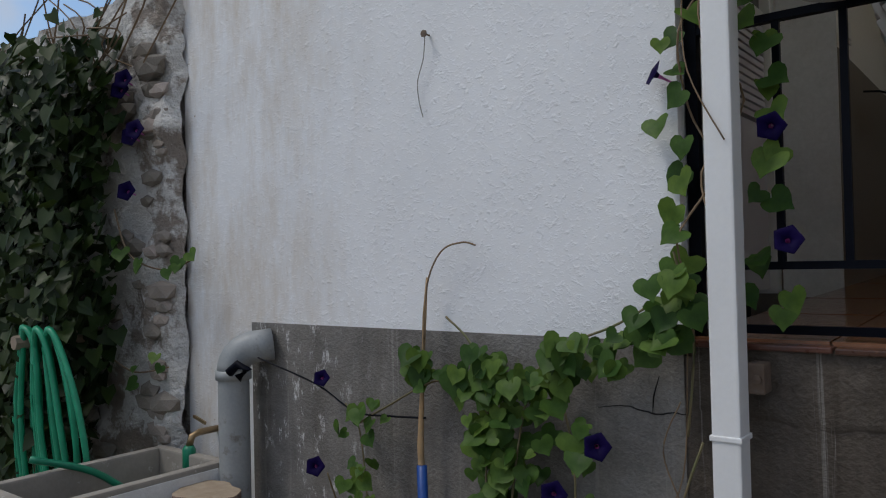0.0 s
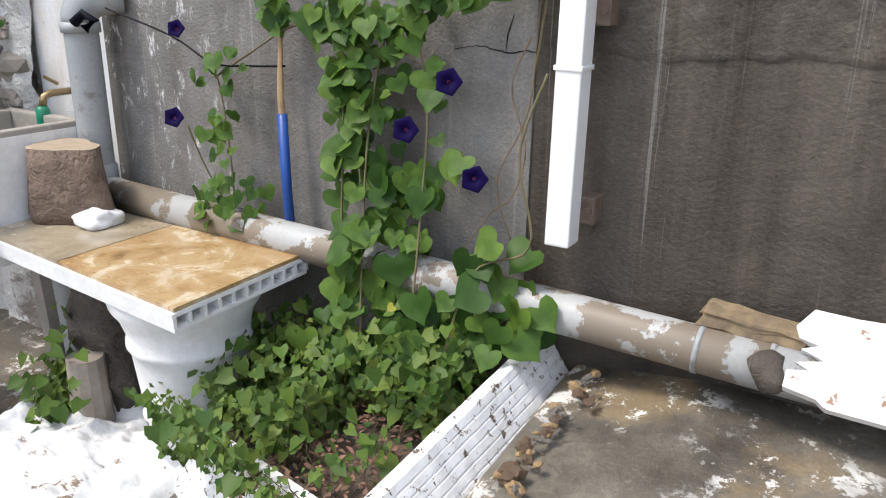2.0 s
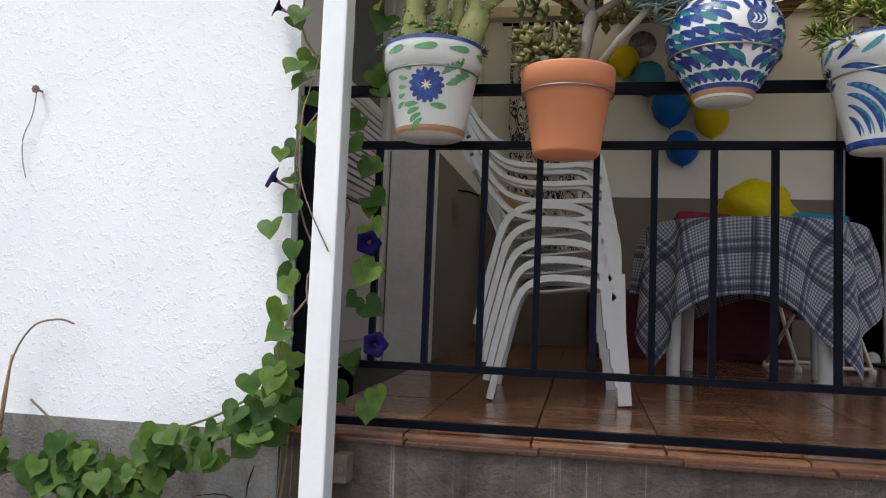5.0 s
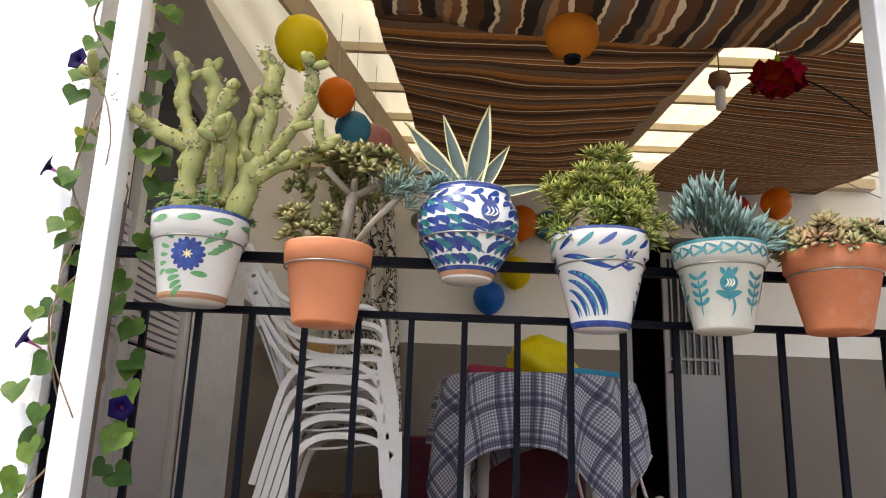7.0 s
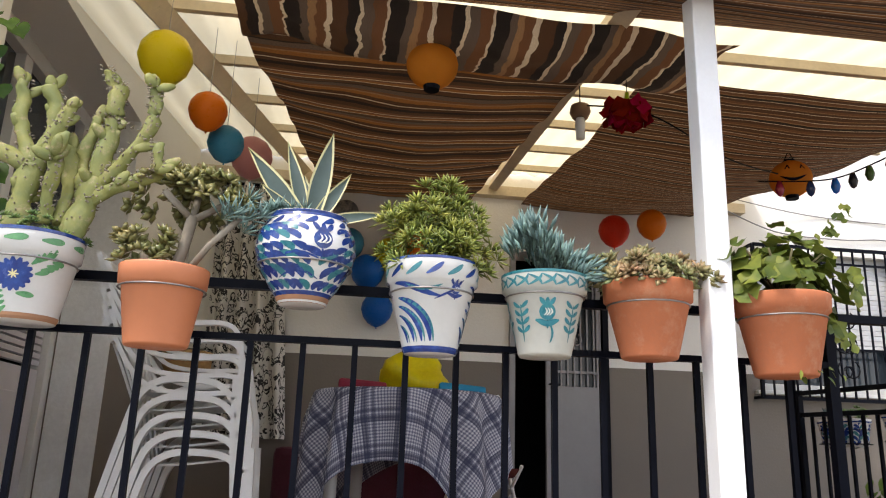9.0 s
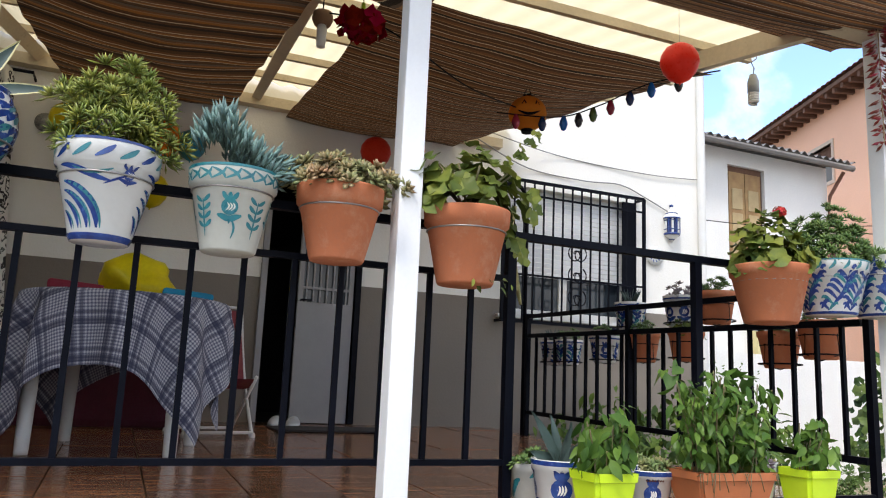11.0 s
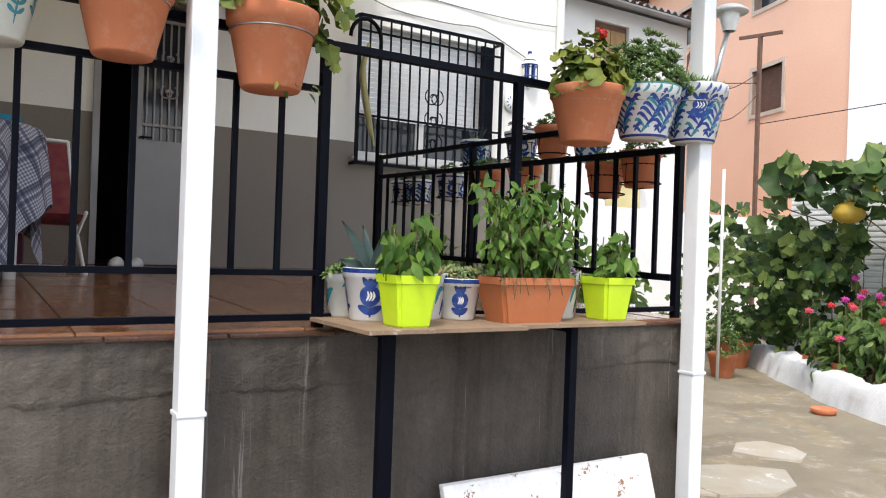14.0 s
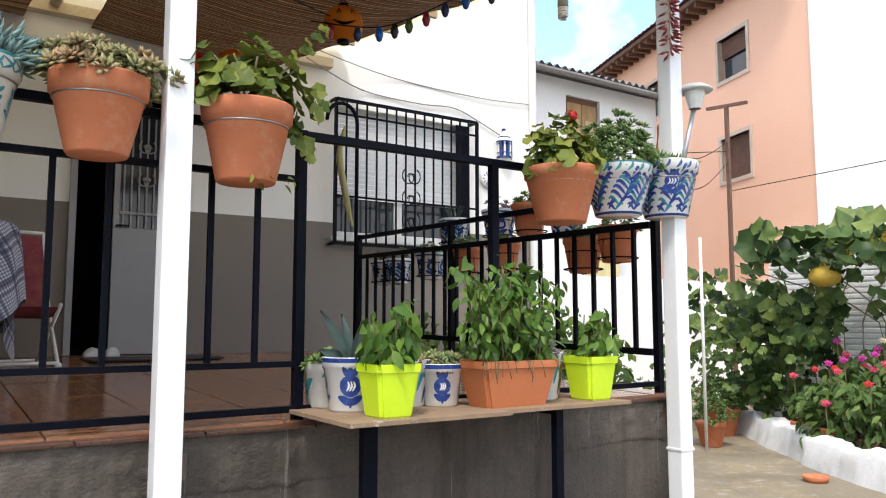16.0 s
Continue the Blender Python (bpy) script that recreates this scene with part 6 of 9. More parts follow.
def pot_d():
    t = potted(0.978, 2.218, "spiky green stonecrop in a white pot with cobalt swirls")
    prof = tapered(0.070, 0.130, 0.250, 0.062, 0.007)
    pot_body(t, prof, None, GLAZE)
    b = bmesh.new()
    band(b, prof, 0.0, 0.016, 0)
    band(b, prof, 0.243, 0.250, 0)
    for k in range(14):
        comma(b, prof, 25.7 * k, 0.200, 20, 0.032, 2, 0.014, (0, 1)[k % 2])
    for c0 in (-162, -42, 78):
        # nested crescents, each with a teal shadow stroke
        for rd, rz, w in ((18, 0.050, 0.010), (34, 0.076, 0.012), (50, 0.100, 0.016), (66, 0.122, 0.020)):
            for off, mi, ww in ((0, 0, w), (6, 1, w * 0.5)):
                stroke(b, prof, [(c0 + (rd + off) * math.cos(th), 0.022 + rz * math.sin(th)) for th in [1.40 - 0.135 * i for i in range(11)]], ww, mi)
        # one broad and one fine curl above, and a stalk that ends in a fruit
        stroke(b, prof, [(c0 + 8 + 7 * i, 0.182 - 0.040 * math.sin(0.20 * i) * (i / 10)) for i in range(11)], 0.016, 0)
        stroke(b, prof, [(c0 + 30 + 5 * i, 0.176 - 0.014 * math.sin(0.31 * i)) for i in range(11)], 0.009, 1)
        stroke(b, prof, [(c0 + 70 + 3 * i, 0.136 + 0.030 * (i / 10)) for i in range(11)], 0.006, 0)
        medallion(b, prof, c0 + 100, 0.166, 0.014, 0)
    part("painting", b, (COBALT, TEAL, CLAYFOOT, GLAZE), t, "cobalt and teal brush swirls")
    holder(t, 0.116, 0.165, 0.145, 0.197)
    r = random.Random(12)
    b = bmesh.new()
    dome(b, 130, (0.0, 0, 0.255), (0.165, 0.13, 0.245), r, lambda p, d: rosette(b, p, d + Vector((0, 0, 0.6)), 13, 0.052, 0.0085, 0.006, r, (0.1, 1.3)))
    dome(b, 22, (0.05, 0, 0.34), (0.08, 0.06, 0.14), r, lambda p, d: rosette(b, p, d + Vector((0, 0, 0.9)), 13, 0.05, 0.0085, 0.006, r, (0.1, 1.3)))
    part("foliage", b, SEDUM, t)


def pot_e():
    t = potted(1.300, 2.226, "blue chalk-stick succulent in a pale pot painted with green fruit")
    prof = tapered(0.070, 0.122, 0.226, 0.050, 0.008)
    pot_body(t, prof, None, GLAZE_G)
    b = bmesh.new()
    for k in range(20):
        comma(b, prof, 18 * k, 0.183, 18, 0.030, 5, 0.008, 0)
        comma(b, prof, 18 * k, 0.213, 18, -0.030, 5, 0.008, 0)
    band(b, prof, 0.218, 0.226, 0)
    for a0 in (-100, -10, 80, 170):
        medallion(b, prof, a0, 0.112, 0.022, 0, 1)
        comma(b, prof, a0 + 2, 0.085, 3, -0.055, 6, 0.006, 0)
        for k in range(4):
            comma(b, prof, a0 + 45, 0.06 + 0.022 * k, 14, 0.018, 2, 0.011, 0)
            comma(b, prof, a0 + 44, 0.06 + 0.022 * k, -13, 0.018, -2, 0.011, 0)
        stroke(b, prof, [(a0 + 44 + k * 0.3, 0.035 + 0.02 * k) for k in range(6)], 0.006, 0)
    part("painting", b, (TEAL, GLAZE_G), t, "green painted pomegranate and leaf sprigs")
    holder(t, 0.110, 0.165, 0.145, 0.19)
    r = random.Random(15)
    b = bmesh.new()
    for _ in range(330):
        a, d = r.uniform(0, 6.28), 0.105 * math.sqrt(r.random())
        x, y = d * math.cos(a), d * math.sin(a)
        h = max(0, 0.10 - 1.1 * abs(x + 0.05)) + r.uniform(0, 0.05)
        fat_leaf(b, (x, y, 0.21 + h), (x * 5 + r.gauss(0, 0.3), y * 5 + r.gauss(0, 0.3), 1), (0, -1, 0), r.uniform(0.05, 0.085), 0.011, 0.009, 0, 0.6)
    for _ in range(60):
        fat_leaf(b, (0.10 + r.gauss(0, 0.02), r.gauss(0, 0.05), 0.225 + r.uniform(-0.02, 0.05)), (0.9, r.gauss(0, 0.5), r.gauss(0.5, 0.4)), (0, -1, 0), r.uniform(0.05, 0.07), 0.010, 0.009, 0, 0.6)
    part("foliage", b, CHALK, t)


def ghost(t, r, z, n, rad, mt, size=0.034):
    b = bmesh.new()
    dome(b, n, (0, 0, z), rad, r, lambda p, d: rosette(b, p, d + Vector((0, -0.15, 0.7)), 12, size, size * 0.45, size * 0.2, r, (0.1, 1.2)))
    part("foliage", b, mt, t)


def pot_f():
    t = potted(1.605, 2.235, "pale ghost-plant rosettes in a weathered terracotta pot")
    pot_body(t, tapered(0.076, 0.128, 0.215, 0.055, 0.007), None, TERRA)
    holder(t, 0.116, 0.150, 0.145, 0.18)
    ghost(t, random.Random(16), 0.215, 70, (0.185, 0.14, 0.10), GHOST, 0.047)


def geranium(t, r, z, n, rad, flowers=0, size=0.030, hang=0.25):
    b = bmesh.new()
    dome(b, n, (0, 0, z), rad, r, lambda p, d: round_leaf(b, p, d + Vector((0, -0.3, 0.6)), size * r.uniform(0.6, 1.25), r), -hang)
    part("foliage", b, GERAN, t)
    b = bmesh.new()
    for k in range(9):
        a = r.uniform(0, 6.28)
        tube(b, [Vector((0, 0, z - 0.02)), Vector((0.5 * rad[0] * math.cos(a), 0.5 * rad[1] * math.sin(a), z + rad[2] * 0.4)), Vector((0.7 * rad[0] * math.cos(a), 0.65 * rad[1] * math.sin(a), z + rad[2] * 0.55))], 0.0035, 5)
    part("stalk", b, STEM, t, smooth=True)
    if flowers:
        b = bmesh.new()
        for _ in range(flowers):
            c = Vector((r.gauss(0.05, 0.03), r.gauss(-0.03, 0.02), z + rad[2] * 1.02))
            for _ in range(26):
                d = Vector((r.gauss(0, 1), r.gauss(0, 1), r.gauss(0, 1))).normalized()
                round_leaf(b, c + d * 0.02, d, 0.008, r)
        part("flower", b, REDPETAL, t, "red geranium flower head")


def pot_g():
    t = potted(2.015, 2.203, "yellow-green trailing geranium in a terracotta pot")
    pot_body(t, tapered(0.084, 0.136, 0.232, 0.05, 0.007), None, TERRA)
    holder(t, 0.124, 0.165, 0.145, 0.21)
    r = random.Random(18)
    geranium(t, r, 0.25, 105, (0.20, 0.14, 0.20), 0, 0.038)
    b = bmesh.new()
    for k in range(12):
        z = 0.30 - 0.018 * k
        if z < 0.06:
            break
        round_leaf(b, (0.17 + r.gauss(0, 0.03), -0.01 + r.gauss(0, 0.04), z), (r.gauss(0.4, 0.4), -1, r.gauss(0.4, 0.3)), 0.036 * r.uniform(0.6, 1.1), r)
    leaves_at(b, [(0.10 + r.gauss(0, 0.05), -0.05 + r.gauss(0, 0.03), 0.01 + r.gauss(0, 0.01)) for _ in range(8)], 0.03, r, (0, -1, 0.5), 0.5, "blade")
    for k in range(12):
        round_leaf(b, (0.13 + 0.012 * k + r.gauss(0, 0.012), 0.02, 0.40 + 0.012 * k + r.gauss(0, 0.015)), (r.gauss(0, 0.5), -1, 0.5), 0.018, r)
    part("trailing_shoot", b, GERAN, t)


def fern_pot(t, prof, glaze, rim_teal):
    pot_body(t, prof, None, glaze)
    b = bmesh.new()
    h = prof[-1][1]
    band(b, prof, 0.0, 0.010, 0)
    for k in range(18):
        comma(b, prof, 20 * k, h - 0.040, 9, 0.034, 3, 0.012, 1 if rim_teal else 0)
    if rim_teal:
        band(b, prof, h - 0.006, h, 1)
    for i0, a0 in enumerate(range(-180, 180, 45)):
        frond(b, prof, a0 - 8, 0.014, a0 + 26, h - 0.055, 7, 24, 0.036, 0.013, ((0, 0, 1), (0, 1, 0, 0))[i0 % 2], 8 if i0 % 2 else -6)
        curl(b, prof, a0 + 22, 0.02, 1, 16, 0.03, 0.014, 0)
        curl(b, prof, a0 + 26, h - 0.085, -1, 15, 0.026, 0.014, 0)
    return b


def pot_h():
    t = potted(3.265, 2.175, "red-flowered geranium in a terracotta pot")
    pot_body(t, tapered(0.092, 0.145, 0.21, 0.04, 0.006), None, TERRA)
    holder(t, 0.128, 0.15, 0.145, 0.23)
    geranium(t, random.Random(19), 0.22, 120, (0.165, 0.15, 0.20), 2, 0.036, 0.2)


def pot_i():
    t = potted(3.575, 2.225, "bushy green stonecrop in a blue fern-painted pot")
    prof = tapered(0.090, 0.142, 0.205, 0.045, 0.006)
    b = fern_pot(t, prof, GLAZE, True)
    part("painting", b, (COBALT, TEAL), t, "dense cobalt fern scrolls under a teal rim")
    holder(t, 0.126, 0.14, 0.145, 0.19)
    r = random.Random(22)
    b = bmesh.new()
    dome(b, 230, (0, 0, 0.21), (0.19, 0.15, 0.22), r, lambda p, d: rosette(b, p, d + Vector((0, 0, 0.7)), 11, 0.036, 0.009, 0.006, r, (0.1, 1.3)))
    part("foliage", b, SEDUM_B, t)


def pot_j():
    t = potted(3.865, 2.24, "small aloe with a solar lamp in a blue fern-painted pot")
    prof = tapered(0.088, 0.140, 0.235, 0.05, 0.006)
    b = fern_pot(t, prof, GLAZE, False)
    medallion(b, prof, -128, 0.14, 0.028, 0)
    part("painting", b, (COBALT, TEAL, CLAYFOOT, GLAZE), t, "cobalt fern scrolls and a pomegranate")
    holder(t, 0.126, 0.16, 0.145, 0.175)
    r = random.Random(23)
    b = bmesh.new()
    for k in range(40):
        rosette(b, (r.gauss(0, 0.05), r.gauss(0, 0.05), 0.235), (r.gauss(0, 0.6), r.gauss(0, 0.6), 1), 7, 0.055, 0.010, 0.007, r, (0.3, 1.3))
    part("foliage", b, SEDUM_B, t)
    s = thing("solar_lamp", (3.905, 1.90, 2.45), "small solar garden lamp stuck in the pot", "lamp")
    steel = mat("brushed_steel", (0.5, 0.5, 0.5), rough=0.35, metal=0.9, scale=20)
    st = part("stake", tube(bmesh.new(), [(0, 0, 0), (0.10, 0, 0.29)], 0.011, 10), steel, s, smooth=True)
    part("shade", lathe(bmesh.new(), [(0.026, 0.28), (0.044, 0.35), (0.042, 0.358)], 20, (0.105, 0, 0)), mat("clear_plastic", (0.7, 0.7, 0.66), rough=0.2, bump=0), s, smooth=True)
    part("cap", lathe(bmesh.new(), [(0, 0.39), (0.05, 0.385), (0.078, 0.366), (0.076, 0.358), (0, 0.358)], 24, (0.105, 0, 0)), mat("white_lamp_cap", (0.6, 0.6, 0.58), rough=0.4), s, smooth=True)


for f in (pot_a, pot_b, pot_c, pot_d, pot_e, pot_f, pot_g, pot_h, pot_i, pot_j):
    f()


# ---- shelf with small pots ----
def shelf():
    t = thing("plant_shelf", (2.22, 1.68, 1.505), "thin board shelf on black legs at the terrace edge", "shelf")
    bm = bmesh.new()
    for x0, x1, y0, y1 in ((0.0, 0.56, -0.02, 0.42), (0.56, 1.13, 0.02, 0.44)):
        box(bm, x0, x1 + 0.002, y0, y1, 0.0, 0.012)
    part("board", bm, mat("weathered_board", (0.30, 0.20, 0.12), (0.2, 0.135, 0.085), rough=0.8, scale=7, bump=0.3, dirt=(0.5, 0.46, 0.4), dirt_at=(0.6, 0.7)), t)
    for x, w in ((0.105, 0.046), (0.825, 0.030)):
        part("leg", bar(bmesh.new(), (x, 0.07, -0.001), (x, 0.07, -1.02), w, 0.028), BLACK, t)
    for x in (0.105, 0.825):
        part("bearer", bar(bmesh.new(), (x, 0.085, -0.012), (x, 0.36, -0.012), 0.022), BLACK, t)


shelf()
ZS = 1.517


def on_shelf(x, y, label):
    return thing("potted_plant", (x, y, ZS), label, "potted plant", "pots on the plant shelf")


def lime_pot(x, y, seed, lean):
    t = on_shelf(x, y, "basil seedlings in a lime green plastic pot")
    prof = [(0.060, 0.0), (0.063, 0.004), (0.080, 0.128), (0.086, 0.130), (0.088, 0.152), (0.088, 0.155)]
    bm = bmesh.new()
    zr, rr = 0.155, 0.088
    lathe(bm, [(0, 0)] + prof + [(0.082, 0.155), (0.078, 0.125), (0, 0.125)], 4)
    bmesh.ops.rotate(bm, verts=bm.verts, cent=(0, 0, 0), matrix=Matrix.Rotation(radians(45), 3, "Z"))
    bmesh.ops.scale(bm, verts=bm.verts, vec=(1.22, 1.22, 1))
    es = [e for e in bm.edges if abs(e.verts[0].co.z - e.verts[1].co.z) > 0.001]
    bmesh.ops.bevel(bm, geom=es, offset=0.010, segments=3, affect="EDGES")
    part("pot", bm, LIME, t)
    r = random.Random(seed)
    b, s = bmesh.new(), bmesh.new()
    for k in range(12):
        a = r.uniform(0, 6.28)
        top = Vector((0.06 * math.cos(a) + lean * r.uniform(0.2, 1), 0.05 * math.sin(a), r.uniform(0.20, 0.34)))
        base = Vector((0.03 * math.cos(a), 0.03 * math.sin(a), 0.12))
        sp = spline([base, base.lerp(top, 0.5) + Vector((0, 0, 0.02)), top], 4)
        tube(s, sp, 0.0022, 5)
        leaves_at(b, [sp[i] + Vector((r.gauss(0, 0.014), r.gauss(0, 0.014), r.gauss(0, 0.01))) for i in range(3, len(sp)) for _ in range(2)], 0.056, r, (0, -0.9, 0.3), 0.5, "blade")
    part("stalk", s, STEM, t, smooth=True)
    part("leaves", b, BASIL, t)


lime_pot(2.395, 1.76, 31, 0.0)
lime_pot(3.265, 1.815, 32, 0.06)


def trough():
    t = on_shelf(2.885, 1.815, "tall leafy basil in a terracotta plastic window box")
    bm = bmesh.new()
    for a, b, c, d, z0, z1 in ((0.122, 0.060, 0.155, 0.082, 0.0, 0.125),):
        lo = [bm.verts.new((sx * a, sy * b, z0)) for sx, sy in ((-1, -1), (1, -1), (1, 1), (-1, 1))]
        hi = [bm.verts.new((sx * c, sy * d, z1)) for sx, sy in ((-1, -1), (1, -1), (1, 1), (-1, 1))]
        lip = [bm.verts.new((sx * (c + 0.006), sy * (d + 0.006), z1 + 0.002)) for sx, sy in ((-1, -1), (1, -1), (1, 1), (-1, 1))]
        lip2 = [bm.verts.new((sx * (c + 0.006), sy * (d + 0.006), z1 + 0.026)) for sx, sy in ((-1, -1), (1, -1), (1, 1), (-1, 1))]
        inn = [bm.verts.new((sx * (c - 0.006), sy * (d - 0.006), z1 + 0.026)) for sx, sy in ((-1, -1), (1, -1), (1, 1), (-1, 1))]
        inn2 = [bm.verts.new((sx * (c - 0.012), sy * (d - 0.012), z1)) for sx, sy in ((-1, -1), (1, -1), (1, 1), (-1, 1))]
        bm.faces.new(lo[::-1])
        for p, q in ((lo, hi), (hi, lip), (lip, lip2), (lip2, inn), (inn, inn2)):
            for i in range(4):
                j = (i + 1) % 4
                bm.faces.new((p[i], p[j], q[j], q[i]))
        bm.faces.new(inn2)
    es = [e for e in bm.edges if abs(e.verts[0].co.z - e.verts[1].co.z) > 0.01]
    bmesh.ops.bevel(bm, geom=es, offset=0.012, segments=3, affect="EDGES")
    part("window_box", bm, mat("orange_terracotta_plastic", (0.50, 0.165, 0.06), (0.45, 0.14, 0.05), rough=0.55, scale=6, dirt=(0.62, 0.4, 0.28), dirt_at=(0.68, 0.8)), t)
    r = random.Random(34)
    b, s = bmesh.new(), bmesh.new()
    for k in range(34):
        x0, y0 = r.uniform(-0.14, 0.14), r.uniform(-0.06, 0.06)
        h = r.uniform(0.16, 0.36) * (1 - 1.2 * abs(x0 + 0.02))
        top = Vector((x0 * 1.5 + r.gauss(0, 0.04), y0 * 1.5 + r.gauss(0, 0.03), 0.13 + h))
        sp = spline([(x0, y0, 0.12), Vector((x0, y0, 0.12)).lerp(top, 0.5) + Vector((r.gauss(0, 0.015), 0, 0)), top], 5)
        tube(s, sp, 0.0023, 5)
        leaves_at(b, [sp[i] + Vector((r.gauss(0, 0.022), r.gauss(0, 0.02), r.gauss(0, 0.012))) for i in range(3, len(sp)) for _ in range(3)], 0.046, r, (0, -0.7, 0.6), 0.7, "heart" if k % 6 == 0 else "blade")
        if k % 3 == 0:
            for i in range(6):
                fat_leaf(b, top + Vector((r.gauss(0, 0.006), r.gauss(0, 0.006), 0.008 * i)), (r.gauss(0, 1), r.gauss(0, 1), 0.5), (0, 0, 1), 0.012, 0.007, 0.005)
    for k in range(16):
        x0 = r.uniform(-0.17, 0.17)
        tube(s, [(x0, -0.075, 0.14), (x0 + r.gauss(0, 0.01), -0.095, 0.15), (x0 + r.gauss(0, 0.015), -0.1, 0.15 - r.uniform(0.03, 0.07))], 0.0015, 4)
    part("stalk", s, STEM, t, smooth=True)
    part("leaves", b, BASIL, t)


trough()


EAVE_RED = mat("brown_brushwork", (0.16, 0.05, 0.03), rough=0.4, scale=30, bump=0.02)


def small_pot(x, y, r1, h, label, plant, glaze=None, paint="pom", seed=0):
    t = on_shelf(x, y, label)
    prof = tapered(r1 * 0.68, r1, h, h * 0.2, 0.003)
    pot_body(t, prof, None, glaze or GLAZE)
    b = bmesh.new()
    if paint == "pom":
        band(b, prof, h - 0.016, h - 0.002, 0)
        for a0 in (-118, -28, 62, 152):
            medallion(b, prof, a0, h * 0.48, h * 0.20, 0)
        if h < 0.145:
            for k in range(7):
                stroke(b, prof, [(-135 + 7 * k, h * 0.78), (-133 + 7 * k, h * 0.80), (-131 + 7 * k, h * 0.78)], 0.008, 2)
    elif paint == "stripes":
        for k in range(16):
            curl(b, prof, 22.5 * k, h * (0.1 if k % 2 else 0.35), 1 if k % 4 < 2 else -1, 20, h * 0.35, 0.015, k % 3 == 0)
            comma(b, prof, 22.5 * k, h * 0.78, 3, h * 0.2, 2, 0.013, 0)
    elif paint == "green":
        for a0 in (-110, -20, 70, 160):
            for k in range(5):
                comma(b, prof, a0 + 6 * k, h * 0.25 + 0.012 * k, 22, 0.012, 4, 0.014, 1)
            comma(b, prof, a0 - 20, h * 0.7, 12, h * 0.15, 3, 0.012, 1)
    part("painting", b, (COBALT, TEAL, EAVE_RED, GLAZE), t)
    r = random.Random(seed)
    b = bmesh.new()
    if plant == "agave":
        for d, ln in (((-0.6, -0.1, 0.9), 0.20), ((0.2, -0.2, 1), 0.14), ((-0.1, 0.2, 1), 0.16), ((0.7, 0, 0.6), 0.11), ((-1.0, 0, 0.4), 0.12)):
            part("blade", blade(bmesh.new(), (0, 0, h - 0.02), d, (0.3, -1, 0.1), ln, 0.042, -0.05), (AGAVE, AGAVE), t, smooth=True)
    else:
        mt = {"ghost": GHOST, "purple": PURPLEROS, "sedum": SEDUM_B}[plant]
        dome(b, 18, (0, 0, h - 0.01), (r1 * 1.1, r1 * 1.1, 0.05), r, lambda p, d: rosette(b, p, d + Vector((0, 0, 0.8)), 11, 0.036, 0.017, 0.008, r))
        part("foliage", b, mt, t)


small_pot(2.36, 2.10, 0.092, 0.145, "low succulents in a grey-white pot with green leaves", "sedum", GLAZE_G, "green", 41)
small_pot(2.375, 1.965, 0.093, 0.168, "young agave in a white pot with a blue pomegranate", "agave", None, "pom", 42)
small_pot(2.59, 1.98, 0.078, 0.155, "succulent in a blue striped pot", "sedum", None, "stripes", 43)
small_pot(2.69, 1.93, 0.078, 0.140, "pale rosette succulent in a small blue fruit pot", "ghost", None, "pom", 44)
small_pot(3.115, 1.91, 0.080, 0.170, "purple rosette succulent in a blue striped pot", "purple", None, "stripes", 45)
small_pot(3.19, 1.98, 0.075, 0.14, "grey-pink rosettes in a terracotta pot", "ghost", TERRA, "", 46)

# ---- side door, house door, window ----
PAINTED = mat("white_gloss_paint", (0.70, 0.70, 0.69), (0.64, 0.64, 0.62), rough=0.35, scale=5, bump=0.05, grain=0.12, dirt=(0.42, 0.38, 0.32), dirt_at=(0.72, 0.82))
GREYMETAL = mat("grey_white_sheet_metal", (0.64, 0.62, 0.65), (0.58, 0.56, 0.59), rough=0.45, scale=4, bump=0.05, grain=0.12)
SLAT = mat("roller_slat", (0.66, 0.67, 0.68), (0.60, 0.61, 0.62), rough=0.5, scale=5, grain=0.12)


